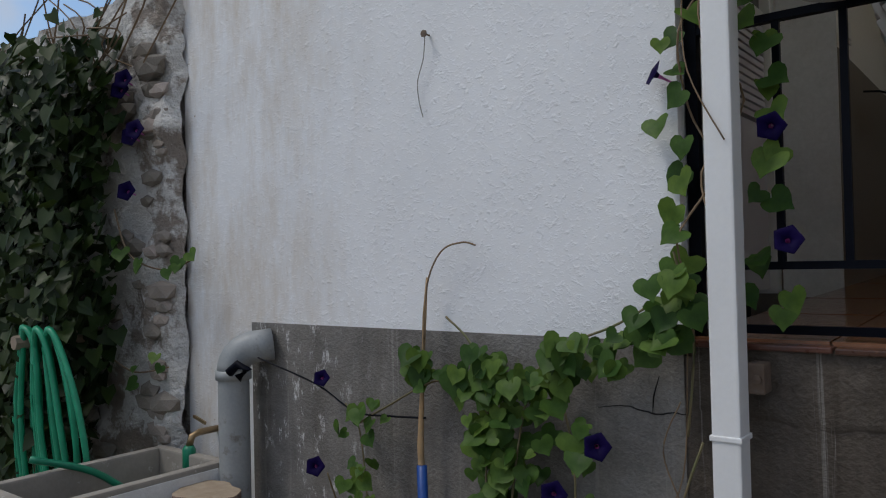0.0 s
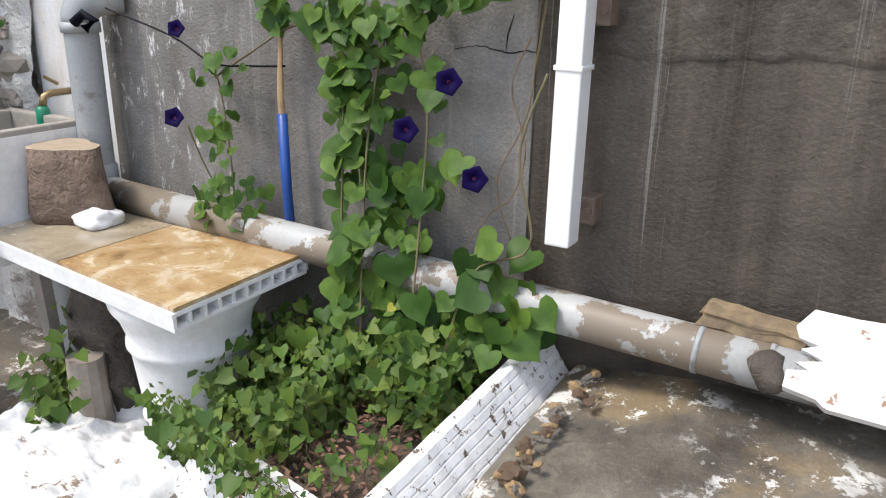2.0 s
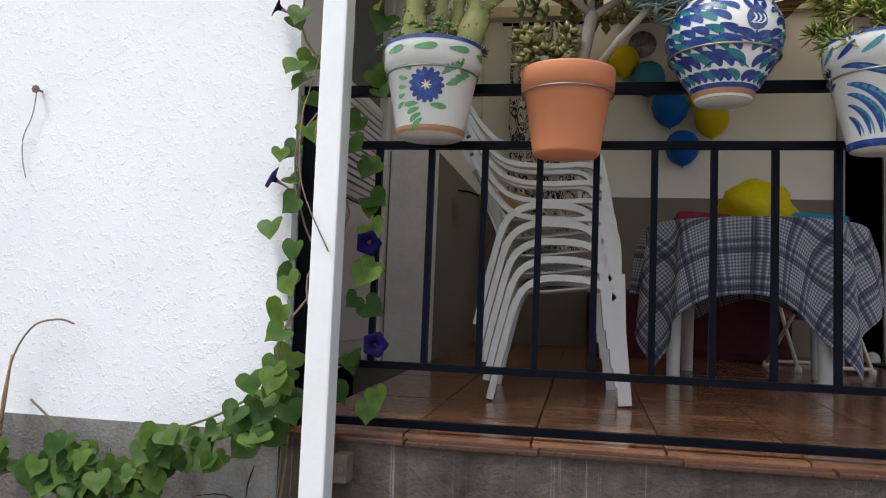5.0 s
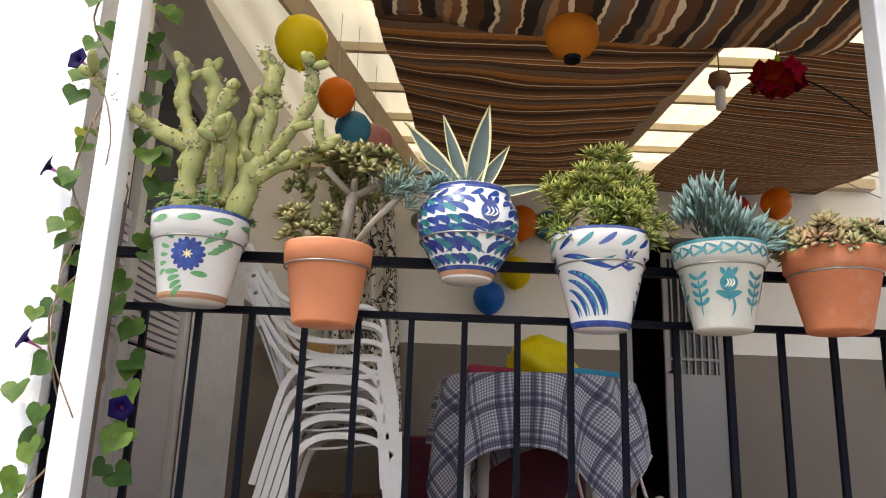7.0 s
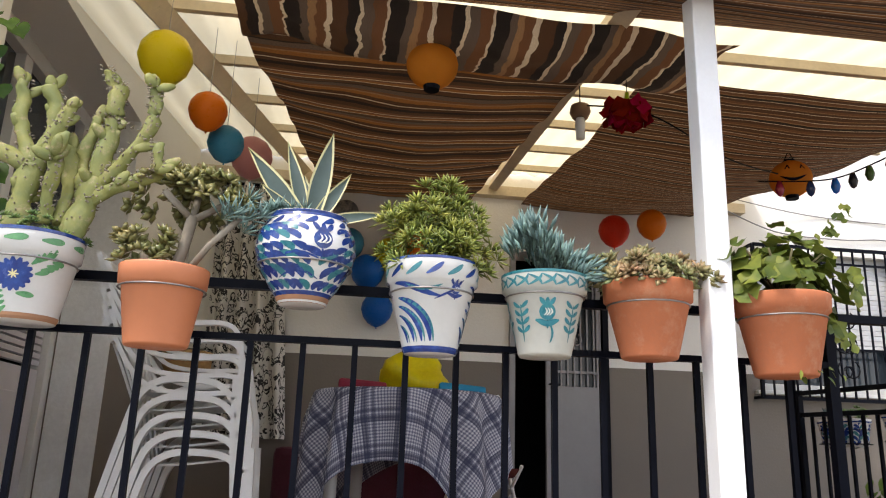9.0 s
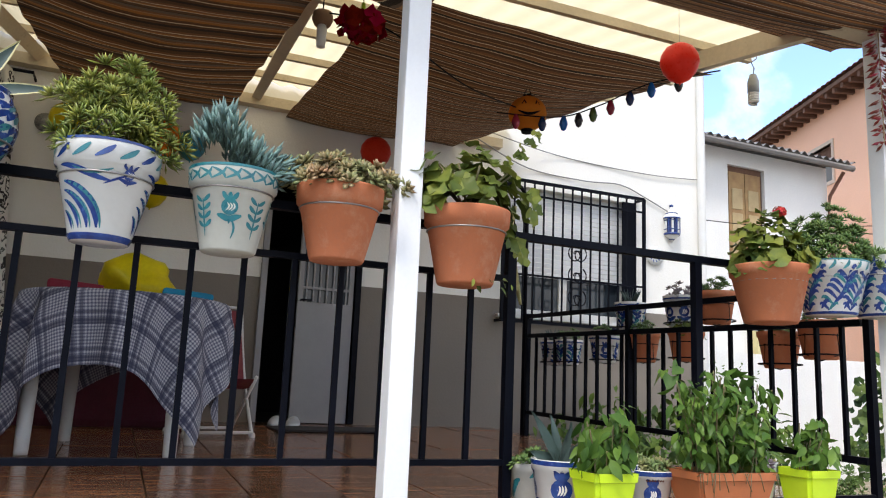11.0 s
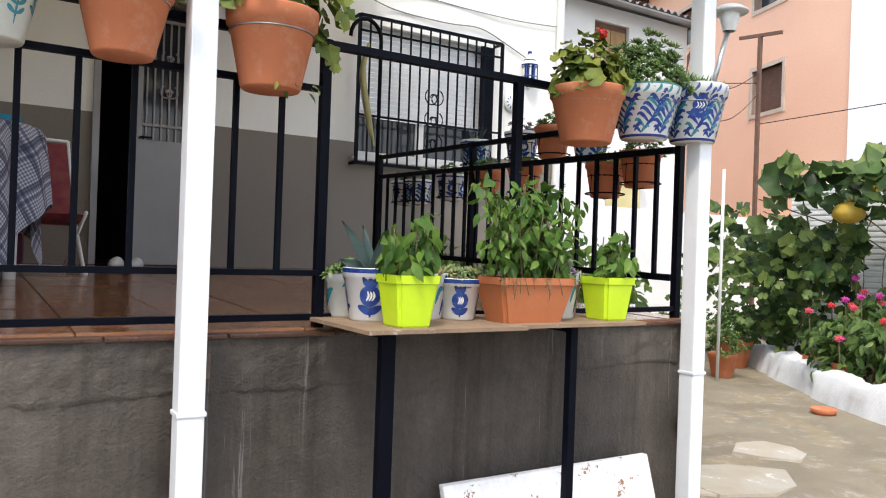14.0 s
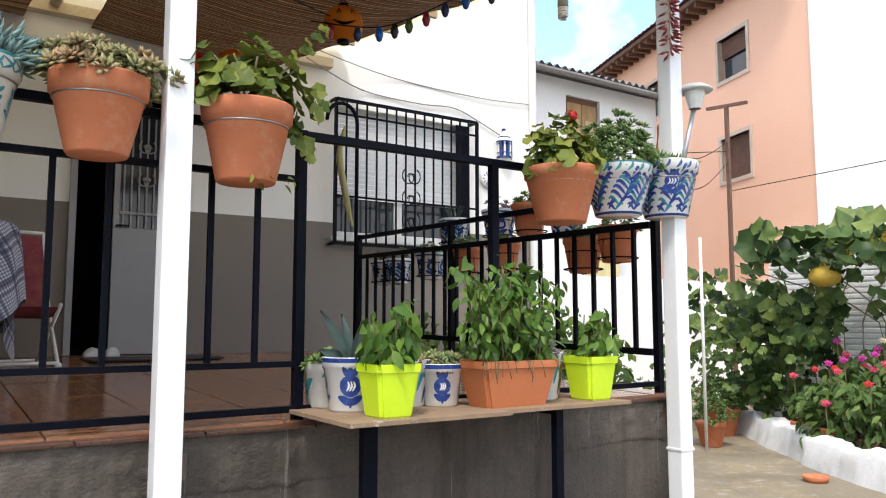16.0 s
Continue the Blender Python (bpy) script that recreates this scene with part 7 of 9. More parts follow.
def side_door():
    x = XL - 0.32
    t = tagged(new("door_1"), "white panelled door with a dark glass light and grey louvres", "door", "", "structure")
    z0 = floor_z(3.0)
    for nm, b in (("jamb", (x - 0.05, x + 0.05, D0, D0 + 0.08, z0, DT)), ("jamb", (x - 0.05, x + 0.05, D1 - 0.08, D1, z0, DT)), ("lintel", (x - 0.05, x + 0.05, D0 + 0.08, D1 - 0.08, DT - 0.08, DT)), ("mullion", (x - 0.045, x + 0.045, 3.20, 3.28, z0, DT - 0.08))):
        part(nm, cube(*b, 0.004), PAINTED, t)
    for y0, y1 in ((D0 + 0.09, 3.19), (3.29, D1 - 0.09)):
        part("panel", cube(x - 0.02, x + 0.02, y0, y1, z0 + 0.02, 2.30, 0.004), GREYMETAL, t)
        part("inset", cube(x + 0.018, x + 0.028, y0 + 0.08, y1 - 0.08, z0 + 0.14, 2.18, 0.004), GREYMETAL, t)
        for k in range(14):
            part("louvre", cube(x - 0.015, x + 0.02, y0, y1, 2.32 + 0.036 * k, 2.345 + 0.036 * k), GREYMETAL, t)
        part("pane", cube(x - 0.004, x + 0.004, y0, y1, 2.83, DT - 0.09), GLASS, t)
        part("rail", cube(x - 0.025, x + 0.025, y0, y1, 2.805, 2.85, 0.004), PAINTED, t)
    part("reveal", cube(XL - 0.26, XL + 0.003, D1 - 0.012, D1 - 0.001, z0 - 0.02, DT - 0.002), WHITEWASH, t, "rough white plaster door surround")
    s = tagged(new("light_switch"), "white double light switch on the wall", "switch")
    part("plate", cube(XL, XL + 0.008, 4.30, 4.41, 2.72, 2.83, 0.003), PAINTED, s)
    part("rocker", cube(XL + 0.006, XL + 0.013, 4.32, 4.39, 2.74, 2.81, 0.002), PAINTED, s)


side_door()


def scroll(bm, cx, y, cz, s, flip=1):
    pts = []
    for k in range(22):
        a = 0.35 * k
        r = s * (0.10 + 0.42 * k / 22)
        pts.append((cx + flip * (r * math.cos(a) + s * 0.12), y, cz + r * math.sin(a)))
    tube(bm, pts, 0.006, 5)


# darker copy of the grey-white sheet metal, with the doorway's shade in its colour
DOORSHADE = mat("shaded_door_metal", (0.27, 0.265, 0.275), (0.23, 0.225, 0.235), rough=0.45, scale=4, bump=0.05, grain=0.12)


def house_door():
    t = tagged(new("door_2"), "grey metal house door with a barred upper light, half open, its shade painted in", "door", "", "structure")
    z0 = floor_z(YB) + 0.01
    y = YB - 0.02
    for b in ((DX0 - 0.01, DX0 + 0.035, y - 0.02, y + 0.12, z0, DZ), (DX1 - 0.045, DX1, y - 0.02, y + 0.12, z0, DZ)):
        part("jamb", cube(*b), BLACK if b[0] > 2.5 else DOORSHADE, t)
    leaf = part("leaf", cube(2.30, 2.745, y, y + 0.035, z0, 2.49, 0.004), DOORSHADE, t)
    for b in ((2.30, 2.34, y, y + 0.035, 2.49, 3.42), (2.705, 2.745, y, y + 0.035, 2.49, 3.42), (2.34, 2.705, y, y + 0.035, 3.37, 3.42)):
        part("stile", cube(*b, 0.003), DOORSHADE, leaf)
    part("dark_light", cube(2.34, 2.705, y + 0.02, y + 0.03, 2.49, 3.37), GLASS, leaf)
    for k in range(7):
        part("bar", bar(bmesh.new(), (2.365 + 0.053 * k, y, 2.49), (2.365 + 0.053 * k, y, 3.37), 0.012), DOORSHADE, leaf)
    part("cross_bar", bar(bmesh.new(), (2.34, y - 0.004, 2.60), (2.705, y - 0.004, 2.60), 0.02, 0.012), DOORSHADE, leaf)
    b = bmesh.new()
    for zz in (2.85, 3.1):
        scroll(b, 2.52, y - 0.008, zz, 0.11, 1)
        scroll(b, 2.52, y - 0.008, zz, 0.11, -1)
    part("scrollwork", b, DOORSHADE, leaf, smooth=True)
    part("handle", tube(bmesh.new(), [(2.325, y, 2.50), (2.325, y - 0.05, 2.50), (2.40, y - 0.05, 2.50)], 0.008, 6), BLACK, leaf, smooth=True)
    m = thing("door_mat", (2.5, 5.2, floor_z(5.2) + 0.004), "thin dark door mat on the brown tiles", "mat")
    part("mat", cube(-0.42, 0.42, -0.22, 0.22, 0.0, 0.012, 0.004), mat("dark_rubber", (0.03, 0.028, 0.03), rough=0.9, scale=20), m)
    # two slipper shapes stand in for a crumpled white cloth on the mat
    for dx in (0, 0.13):
        sl = thing("slipper", (2.16 + dx, 5.5, floor_z(5.5) + 0.004), "slipper-shaped stand-in for a crumpled white cloth by the door mat", "slipper", "slippers by the door", rz=70)
        bm = bmesh.new()
        bmesh.ops.create_uvsphere(bm, u_segments=14, v_segments=8, radius=1)
        for v in bm.verts:
            v.co = Vector((v.co.x * 0.13, v.co.y * (0.05 + 0.008 * v.co.x), max(0, v.co.z * (0.05 + 0.03 * v.co.x) + 0.012)))
        part("cloth_lump", bm, mat("pale_cloth", (0.55, 0.55, 0.55), rough=0.9), sl, smooth=True)


house_door()


def window():
    t = tagged(new("window_1"), "white window with a half-lowered roller shutter behind black bars", "window", "", "structure")
    y = YB + 0.10
    mid = 2.90
    for nm, b in (("frame", (W0, W0 + 0.06, y, y + 0.06, WZ0, WZ1)), ("frame", (W1 - 0.06, W1, y, y + 0.06, WZ0, WZ1)), ("frame", (W0 + 0.06, W1 - 0.06, y, y + 0.06, WZ0, WZ0 + 0.07)), ("frame", (4.72, 4.80, y, y + 0.06, WZ0 + 0.07, mid))):
        part(nm, cube(*b, 0.004), PAINTED, t)
    for x0, x1 in ((W0 + 0.06, 4.72), (4.80, W1 - 0.06)):
        part("pane", cube(x0, x1, y + 0.025, y + 0.033, WZ0 + 0.07, mid), GLASS, t)
    cur = mat("net_curtain", (0.62, 0.63, 0.64), (0.5, 0.51, 0.52), rough=0.9, scale=12)
    for x0, x1 in ((W0 + 0.10, 4.36), (4.95, W1 - 0.08)):
        part("curtain", sheet(bmesh.new(), lambda u, v: (x0 + (x1 - x0) * u, y + 0.10 + 0.015 * math.sin(u * 40), WZ0 + 0.07 + (mid - WZ0) * v), 60, 2), cur, t)
    n = 18
    for k in range(n):
        z = mid + (WZ1 - mid) * k / n
        part("slat", cube(W0 + 0.02, W1 - 0.02, y - 0.02, y - 0.008, z, z + (WZ1 - mid) / n - 0.006, 0.003), SLAT, t)
    part("window_sill", cube(W0 - 0.05, W1 + 0.03, YB - 0.06, y, WZ0 - 0.03, WZ0, 0.005), PAINTED, t)
    g = thing("window_grille", (0, 0, 0), "black wrought iron window grille with scrolls", "window grille")
    y0 = YB - 0.12
    X0, X1, Z0, Z1 = W0 - 0.05, W1 + 0.04, WZ0 - 0.06, WZ1 + 0.02
    for a, b2 in (((X0, y0, Z0), (X1, y0, Z0)), ((X0, y0, Z1), (X1, y0, Z1)), ((X0, y0, Z0), (X0, y0, Z1)), ((X1, y0, Z0), (X1, y0, Z1))):
        part("frame_bar", bar(bmesh.new(), a, b2, 0.026), BLACK, g)
    for x in (X0, X1):
        for z in (Z0, Z1):
            part("wall_fixing", bar(bmesh.new(), (x, y0, z), (x, YB, z), 0.022), BLACK, g)
    # black sheet that paints the shadow of the window recess on the right
    part("recess_shade", cube(X1 - 0.17, X1 - 0.02, YB - 0.02, YB - 0.008, WZ0 + 0.02, Z1 - 0.02), BLACK, g)
    for k in range(1, 15):
        x = X0 + (X1 - X0) * k / 15
        part("bar", bar(bmesh.new(), (x, y0, Z0), (x, y0, Z1), 0.013), BLACK, g)
    for z in (2.87, 3.58):
        part("cross_bar", bar(bmesh.new(), (X0, y0 - 0.008, z), (X1, y0 - 0.008, z), 0.018, 0.01), BLACK, g)
    b = bmesh.new()
    for zz in (2.70, 2.90, 3.10):
        for f in (-1, 1):
            scroll(b, 4.76, y0 - 0.016, zz, 0.165, f)
    part("scrollwork", b, BLACK, g, smooth=True)


window()

# ---- furniture on the terrace ----
PLASTIC = mat("white_garden_plastic", (0.68, 0.68, 0.66), (0.62, 0.62, 0.60), rough=0.42, scale=5, bump=0.03, grain=0.1, dirt=(0.40, 0.38, 0.34), dirt_at=(0.7, 0.85))


def ribbon(bm, pts, w, th):
    """A flat plastic strip along pts in the xz plane, w wide in y, th thick."""
    pts = [Vector(p) for p in pts]
    rows = []
    for i, p in enumerate(pts):
        d = (pts[min(i + 1, len(pts) - 1)] - pts[max(0, i - 1)]).normalized()
        n = Vector((-d.z, 0, d.x))
        rows.append([bm.verts.new(p + n * s * th / 2 + Vector((0, q * w / 2, 0))) for s, q in ((-1, -1), (1, -1), (1, 1), (-1, 1))])
    for a, b in zip(rows, rows[1:]):
        for k in range(4):
            j = (k + 1) % 4
            bm.faces.new((a[k], a[j], b[j], b[k]))
    bm.faces.new(rows[0][::-1])
    bm.faces.new(rows[-1])
    bmesh.ops.recalc_face_normals(bm, faces=bm.faces)
    return bm


def garden_chair():
    t = thing("garden_chair", (0, 0, 0), "white plastic garden armchair in a nested stack", "chair", "stacked garden chairs")
    for y in (-0.25, 0.25):
        # arm: out of the front leg, along, and up into the back
        part("arm", ribbon(bmesh.new(), spline([(0.435, y, 0.40), (0.430, y, 0.55), (0.405, y, 0.615), (0.35, y, 0.64), (0.24, y, 0.635), (0.12, y, 0.64), (0.04, y, 0.67), (-0.03, y, 0.75), (-0.09, y * 0.96, 0.86)], 7), 0.042, 0.017), PLASTIC, t)
        part("leg", ribbon(bmesh.new(), [(0.432, y, 0.45), (0.44, y, 0.25), (0.465, y, 0.0)], 0.045, 0.045), PLASTIC, t)
        part("leg", ribbon(bmesh.new(), spline([(0.42, y, 0.36), (0.36, y, 0.415), (0.26, y, 0.43), (0.16, y, 0.42), (0.09, y, 0.36), (0.045, y, 0.20), (0.0, y, 0.0)], 6), 0.045, 0.024), PLASTIC, t)
    for k in range(5):
        y = -0.18 + 0.09 * k
        part("seat_slat", ribbon(bmesh.new(), spline([(0.40, y, 0.395), (0.36, y, 0.405), (0.2, y, 0.385), (0.08, y, 0.38)], 4), 0.072, 0.007), PLASTIC, t)
    for k in range(4):
        y = -0.15 + 0.10 * k
        part("back_slat", ribbon(bmesh.new(), spline([(0.06, y, 0.40), (0.02, y, 0.55), (-0.08, y, 0.78), (-0.12, y, 0.86)], 4), 0.05, 0.010), PLASTIC, t)
    part("top_rail", ribbon(bmesh.new(), spline([(-0.085, 0, 0.81), (-0.11, 0, 0.86), (-0.12, 0, 0.885)], 3), 0.48, 0.018), PLASTIC, t)
    return t


first = garden_chair()
for k in range(5):
    m = pose(-0.02 - 0.014 * k, 3.03, floor_z(3.0) + 0.006 + 0.064 * k, 0, 0, 3)
    if k == 0:
        first.matrix_basis = m
    else:
        copy_thing(first, m)


def plaid():
    m, nt, b = nodes_of("navy_white_plaid_cloth")
    uv = coords(nt, "UV")
    sp = nt.nodes.new("ShaderNodeSeparateXYZ")
    nt.links.new(uv, sp.inputs[0])
    def lines(axis, rep, lo, hi):
        f = maths(nt, "FRACT", maths(nt, "MULTIPLY", sp.outputs[axis], rep))
        return maths(nt, "MULTIPLY", maths(nt, "GREATER_THAN", f, lo), maths(nt, "LESS_THAN", f, hi))
    dark = maths(nt, "ADD", maths(nt, "ADD", lines("X", 10, 0.1, 0.27), lines("X", 10, 0.40, 0.46)), maths(nt, "ADD", lines("Y", 10, 0.1, 0.27), lines("Y", 10, 0.40, 0.46)))
    fine = maths(nt, "ADD", lines("X", 110, 0.0, 0.5), lines("Y", 110, 0.0, 0.5))
    c = ramp(nt, maths(nt, "MULTIPLY", fine, 0.5), [(0.0, (0.50, 0.51, 0.55)), (0.5, (0.26, 0.27, 0.33)), (1.0, (0.12, 0.12, 0.18))])
    c = mix(nt, c, (0.03, 0.035, 0.075), maths(nt, "MINIMUM", maths(nt, "MULTIPLY", dark, 0.72), 0.95))
    nt.links.new(c, b.inputs["Base Color"])
    b.inputs["Roughness"].default_value = 0.9
    relief(nt, b, noise_tex(nt, coords(nt, "UV", (200, 200, 1)), 1.0), 0.2, 0.003)
    return m


def table():
    cx, cy = 1.085, 3.93
    z0 = floor_z(cy)
    t = thing("garden_table", (cx, cy, z0), "white plastic garden table", "table")
    part("tabletop", lathe(bmesh.new(), [(0, 0.69), (0.44, 0.69), (0.46, 0.70), (0.46, 0.722), (0.45, 0.726), (0, 0.726)], 48), PLASTIC, t)
    for sx in (-1, 1):
        for sy in (-1, 1):
            part("leg", lathe(bmesh.new(), [(0.0, 0), (0.028, 0.0), (0.030, 0.02), (0.040, 0.70), (0, 0.70)], 16, (0.31 * sx * 0.975 + 0.31 * sy * 0.22, -0.31 * sx * 0.22 + 0.31 * sy * 0.975, 0)), PLASTIC, t, smooth=True)
    RT, R = 0.47, 0.82
    def f(u, v):
        x, y = (2 * u - 1) * R, (2 * v - 1) * R
        d = math.hypot(x, y)
        ang = math.atan2(y, x) - 0.22
        e = max(0.0, d - RT)
        k = min(1.0, e / 0.16)
        fold = k * (0.035 * math.sin(11 * ang + 0.6) + 0.018 * math.sin(19 * ang + 2.0) + 0.03 * math.cos(4 * ang + math.pi))
        rad = min(d, RT) + 0.022 * min(1, e / 0.03) + 0.10 * e + fold
        drop = -0.98 * e + 0.012 * min(1, e / 0.02)
        return (rad * math.cos(ang + 0.04 * k * math.sin(7 * ang)), rad * math.sin(ang + 0.04 * k * math.sin(7 * ang)), drop)
    bm = sheet(bmesh.new(), f, 110, 110)
    c = thing("tablecloth", (cx, cy, z0 + 0.732), "navy and white plaid tablecloth draped over the table", "tablecloth")
    part("cloth", bm, plaid(), c, smooth=True)
    yb = thing("party_bag", (cx + 0.05, cy - 0.05, z0 + 0.735), "crumpled yellow plastic bag on the tablecloth", "bag")
    bm = bmesh.new()
    bmesh.ops.create_icosphere(bm, subdivisions=3, radius=0.14)
    for v in bm.verts:
        v.co *= 1 + 0.5 * bump_noise(v.co, 9)
        v.co = Vector((v.co.x * 1.3, v.co.y, max(0, v.co.z + 0.07)))
    part("bag", bm, mat("yellow_plastic", (0.75, 0.62, 0.01), (0.65, 0.5, 0.01), rough=0.35, scale=9, translucent=0.2), yb, smooth=True)
    for x, col, nm in ((-0.24, (0.25, 0.02, 0.04), "dark red"), (0.26, (0.02, 0.25, 0.42), "turquoise")):
        k = thing("folded_cloth", (cx + x, cy - 0.12, z0 + 0.735), nm + " folded cloth on the table", "cloth")
        bm = cube(-0.12, 0.12, -0.09, 0.09, 0, 0.045, 0.015)
        for v in bm.verts:
            v.co.z += 0.015 * bump_noise(v.co, 14)
        part("fabric", bm, mat(nm.replace(" ", "_") + "_fabric", col, rough=0.9, scale=9), k)


table()


def folding_chair():
    t = thing("folding_chair", (1.62, 4.75, floor_z(4.75)), "white tube folding chair with dark red fabric", "folding chair", rz=-80)
    tubes = mat("white_enamel_tube", (0.72, 0.71, 0.68), rough=0.35, scale=9)
    for y in (-0.2, 0.2):
        part("side_tube", tube(bmesh.new(), spline([(0.2, y, 0.015), (0.0, y, 0.30), (-0.12, y, 0.55), (-0.2, y, 0.80)], 4), 0.011, 7), tubes, t, smooth=True)
        part("leg", tube(bmesh.new(), [(-0.22, y, 0.015), (0.2, y, 0.36)], 0.011, 7), tubes, t, smooth=True)
        for x in (0.2, -0.22):
            part("foot", lathe(bmesh.new(), [(0, 0), (0.018, 0.002), (0.02, 0.02), (0.014, 0.035), (0, 0.036)], 10, (x, y, -0.005)), PAINTED, t, smooth=True)
    for p in ((0.2, 0.03), (-0.22, 0.03), (-0.2, 0.80)):
        part("cross_tube", tube(bmesh.new(), [(p[0], -0.2, p[1]), (p[0], 0.2, p[1])], 0.010, 7), tubes, t, smooth=True)
    red = mat("wine_red_fabric", (0.17, 0.02, 0.04), (0.22, 0.06, 0.05), rough=0.9, scale=14)
    part("back_cloth", sheet(bmesh.new(), lambda u, v: (0.02 - 0.21 * v, -0.19 + 0.38 * u, 0.28 + 0.50 * v), 6, 6), red, t)
    part("seat_cloth", sheet(bmesh.new(), lambda u, v: (0.19 - 0.2 * v, -0.19 + 0.38 * u, 0.345 - 0.05 * v - 0.03 * math.sin(math.pi * v)), 6, 6), red, t)


folding_chair()


def corner_things():
    t = thing("draped_bench", (0.95, 5.30, floor_z(5.3)), "low bench under a dark maroon throw against the wall", "bench")
    bm = cube(-0.62, 0.62, -0.25, 0.3, 0.0, 0.42, 0.05)
    for v in bm.verts:
        v.co.y += 0.02 * math.sin(18 * v.co.x) * (0.42 - v.co.z)
    part("throw", bm, mat("maroon_throw", (0.085, 0.012, 0.03), (0.06, 0.008, 0.02), rough=0.95, scale=8, bump=0.3), t)
    m, nt, b = nodes_of("black_white_print_curtain")
    vo = add(nt, "ShaderNodeTexNoise", Scale=11.0, Detail=3.0, Distortion=1.2)
    nt.links.new(coords(nt), vo.inputs["Vector"])
    nt.links.new(ramp(nt, vo.outputs["Fac"], [(0.0, (0.62, 0.60, 0.56)), (0.50, (0.02, 0.02, 0.02)), (0.58, (0.55, 0.53, 0.5)), (0.66, (0.05, 0.05, 0.05))], True), b.inputs["Base Color"])
    b.inputs["Roughness"].default_value = 0.9
    c = thing("print_curtain", (0.12, 5.55, 0), "black and white printed curtain gathered in the corner", "curtain")
    part("cloth", sheet(bmesh.new(), lambda u, v: (-0.38 + 0.62 * u * (1 - 0.25 * v), 0.05 * math.sin(u * 26) - 0.02 * v, 2.02 + 1.88 * v), 60, 20), m, c, smooth=True)
    part("rod", tube(bmesh.new(), [(-0.45, 0, 3.9), (0.2, 0, 3.9), (0.2, 0.25, 3.9)], 0.012, 7), BLACK, c)
    k = thing("wicker_basket", (-0.18, 4.6, 2.35), "small wicker basket hanging on the side wall", "basket")
    part("weave", lathe(bmesh.new(), [(0, 0), (0.11, 0), (0.14, 0.06), (0.15, 0.14), (0.145, 0.145), (0.13, 0.06), (0, 0.01)], 20), mat("wicker", (0.42, 0.25, 0.09), (0.3, 0.17, 0.06), rough=0.8, scale=40, bump=0.6), k, smooth=True)
    part("hanger", tube(bmesh.new(), [(-0.13, 0, 0.13), (-0.2, 0, 0.16), (-0.275, 0, 0.17)], 0.006, 5), BLACK, k)


corner_things()

# ---- balloons, lanterns and other hangings ----
def balloon(p, r, col, name, hang=None, group="party balloons"):
    t = thing("balloon", p, name + " rubber party balloon hung on the terrace", "balloon", group)
    prof = [(0.0, -1.15), (0.05, -1.12), (0.03, -1.05), (0.22, -0.98), (0.55, -0.80), (0.85, -0.45), (1.0, 0.0), (0.94, 0.40), (0.72, 0.74), (0.40, 0.94), (0, 1.0)]
    m = mat(name.split()[0] + "_rubber", col, tuple(c * 0.9 for c in col), rough=0.3, scale=4, bump=0.02, grain=0.05, translucent=0.25)
    part("skin", lathe(bmesh.new(), [(a * r, b * r * 1.05) for a, b in prof], 24), m, t, smooth=True)
    if hang:
        part("string", tube(bmesh.new(), [(0, 0, r), (0, 0, roof_z(p[1]) + 0.19 - p[2])], 0.0015, 4), WIRE, t)
    return t


YEL, ORG, BLU, RED_, PNK, GRN = (0.75, 0.60, 0.01), (0.80, 0.20, 0.01), (0.01, 0.14, 0.55), (0.78, 0.05, 0.02), (0.65, 0.3, 0.28), (0.10, 0.3, 0.05)
balloon((0.015, 2.57, 3.35), 0.10, YEL, "yellow", 0.22)
balloon((0.085, 3.08, 3.375), 0.085, ORG, "orange", 0.3)
balloon((0.15, 3.22, 3.285), 0.083, (0.06, 0.28, 0.42), "pale blue", 0.35)
balloon((0.19, 3.78, 3.44), 0.11, PNK, "pink", 0.35)
PALE = (0.06, 0.28, 0.42)
for x, z, r, col, nm in ((0.72, 3.49, 0.12, PALE, "pale blue"), (0.875, 3.276, 0.13, BLU, "blue"), (1.045, 3.42, 0.13, YEL, "yellow"), (1.20, 3.58, 0.13, ORG, "orange"), (1.40, 3.57, 0.11, PALE, "pale blue"), (1.16, 3.19, 0.12, YEL, "yellow"), (0.963, 2.99, 0.12, BLU, "blue"), (0.55, 3.62, 0.11, YEL, "yellow")):
    b = balloon((x, YB - r * 0.97, z), r, col, nm)
balloon((2.75, 5.35, 3.66), 0.12, RED_, "red", 0.4)
balloon((2.96, 5.12, 3.66), 0.11, ORG, "orange", 0.4)
balloon((3.31, 2.49, 3.415), 0.09, (0.85, 0.04, 0.02), "bright red", 0.1)


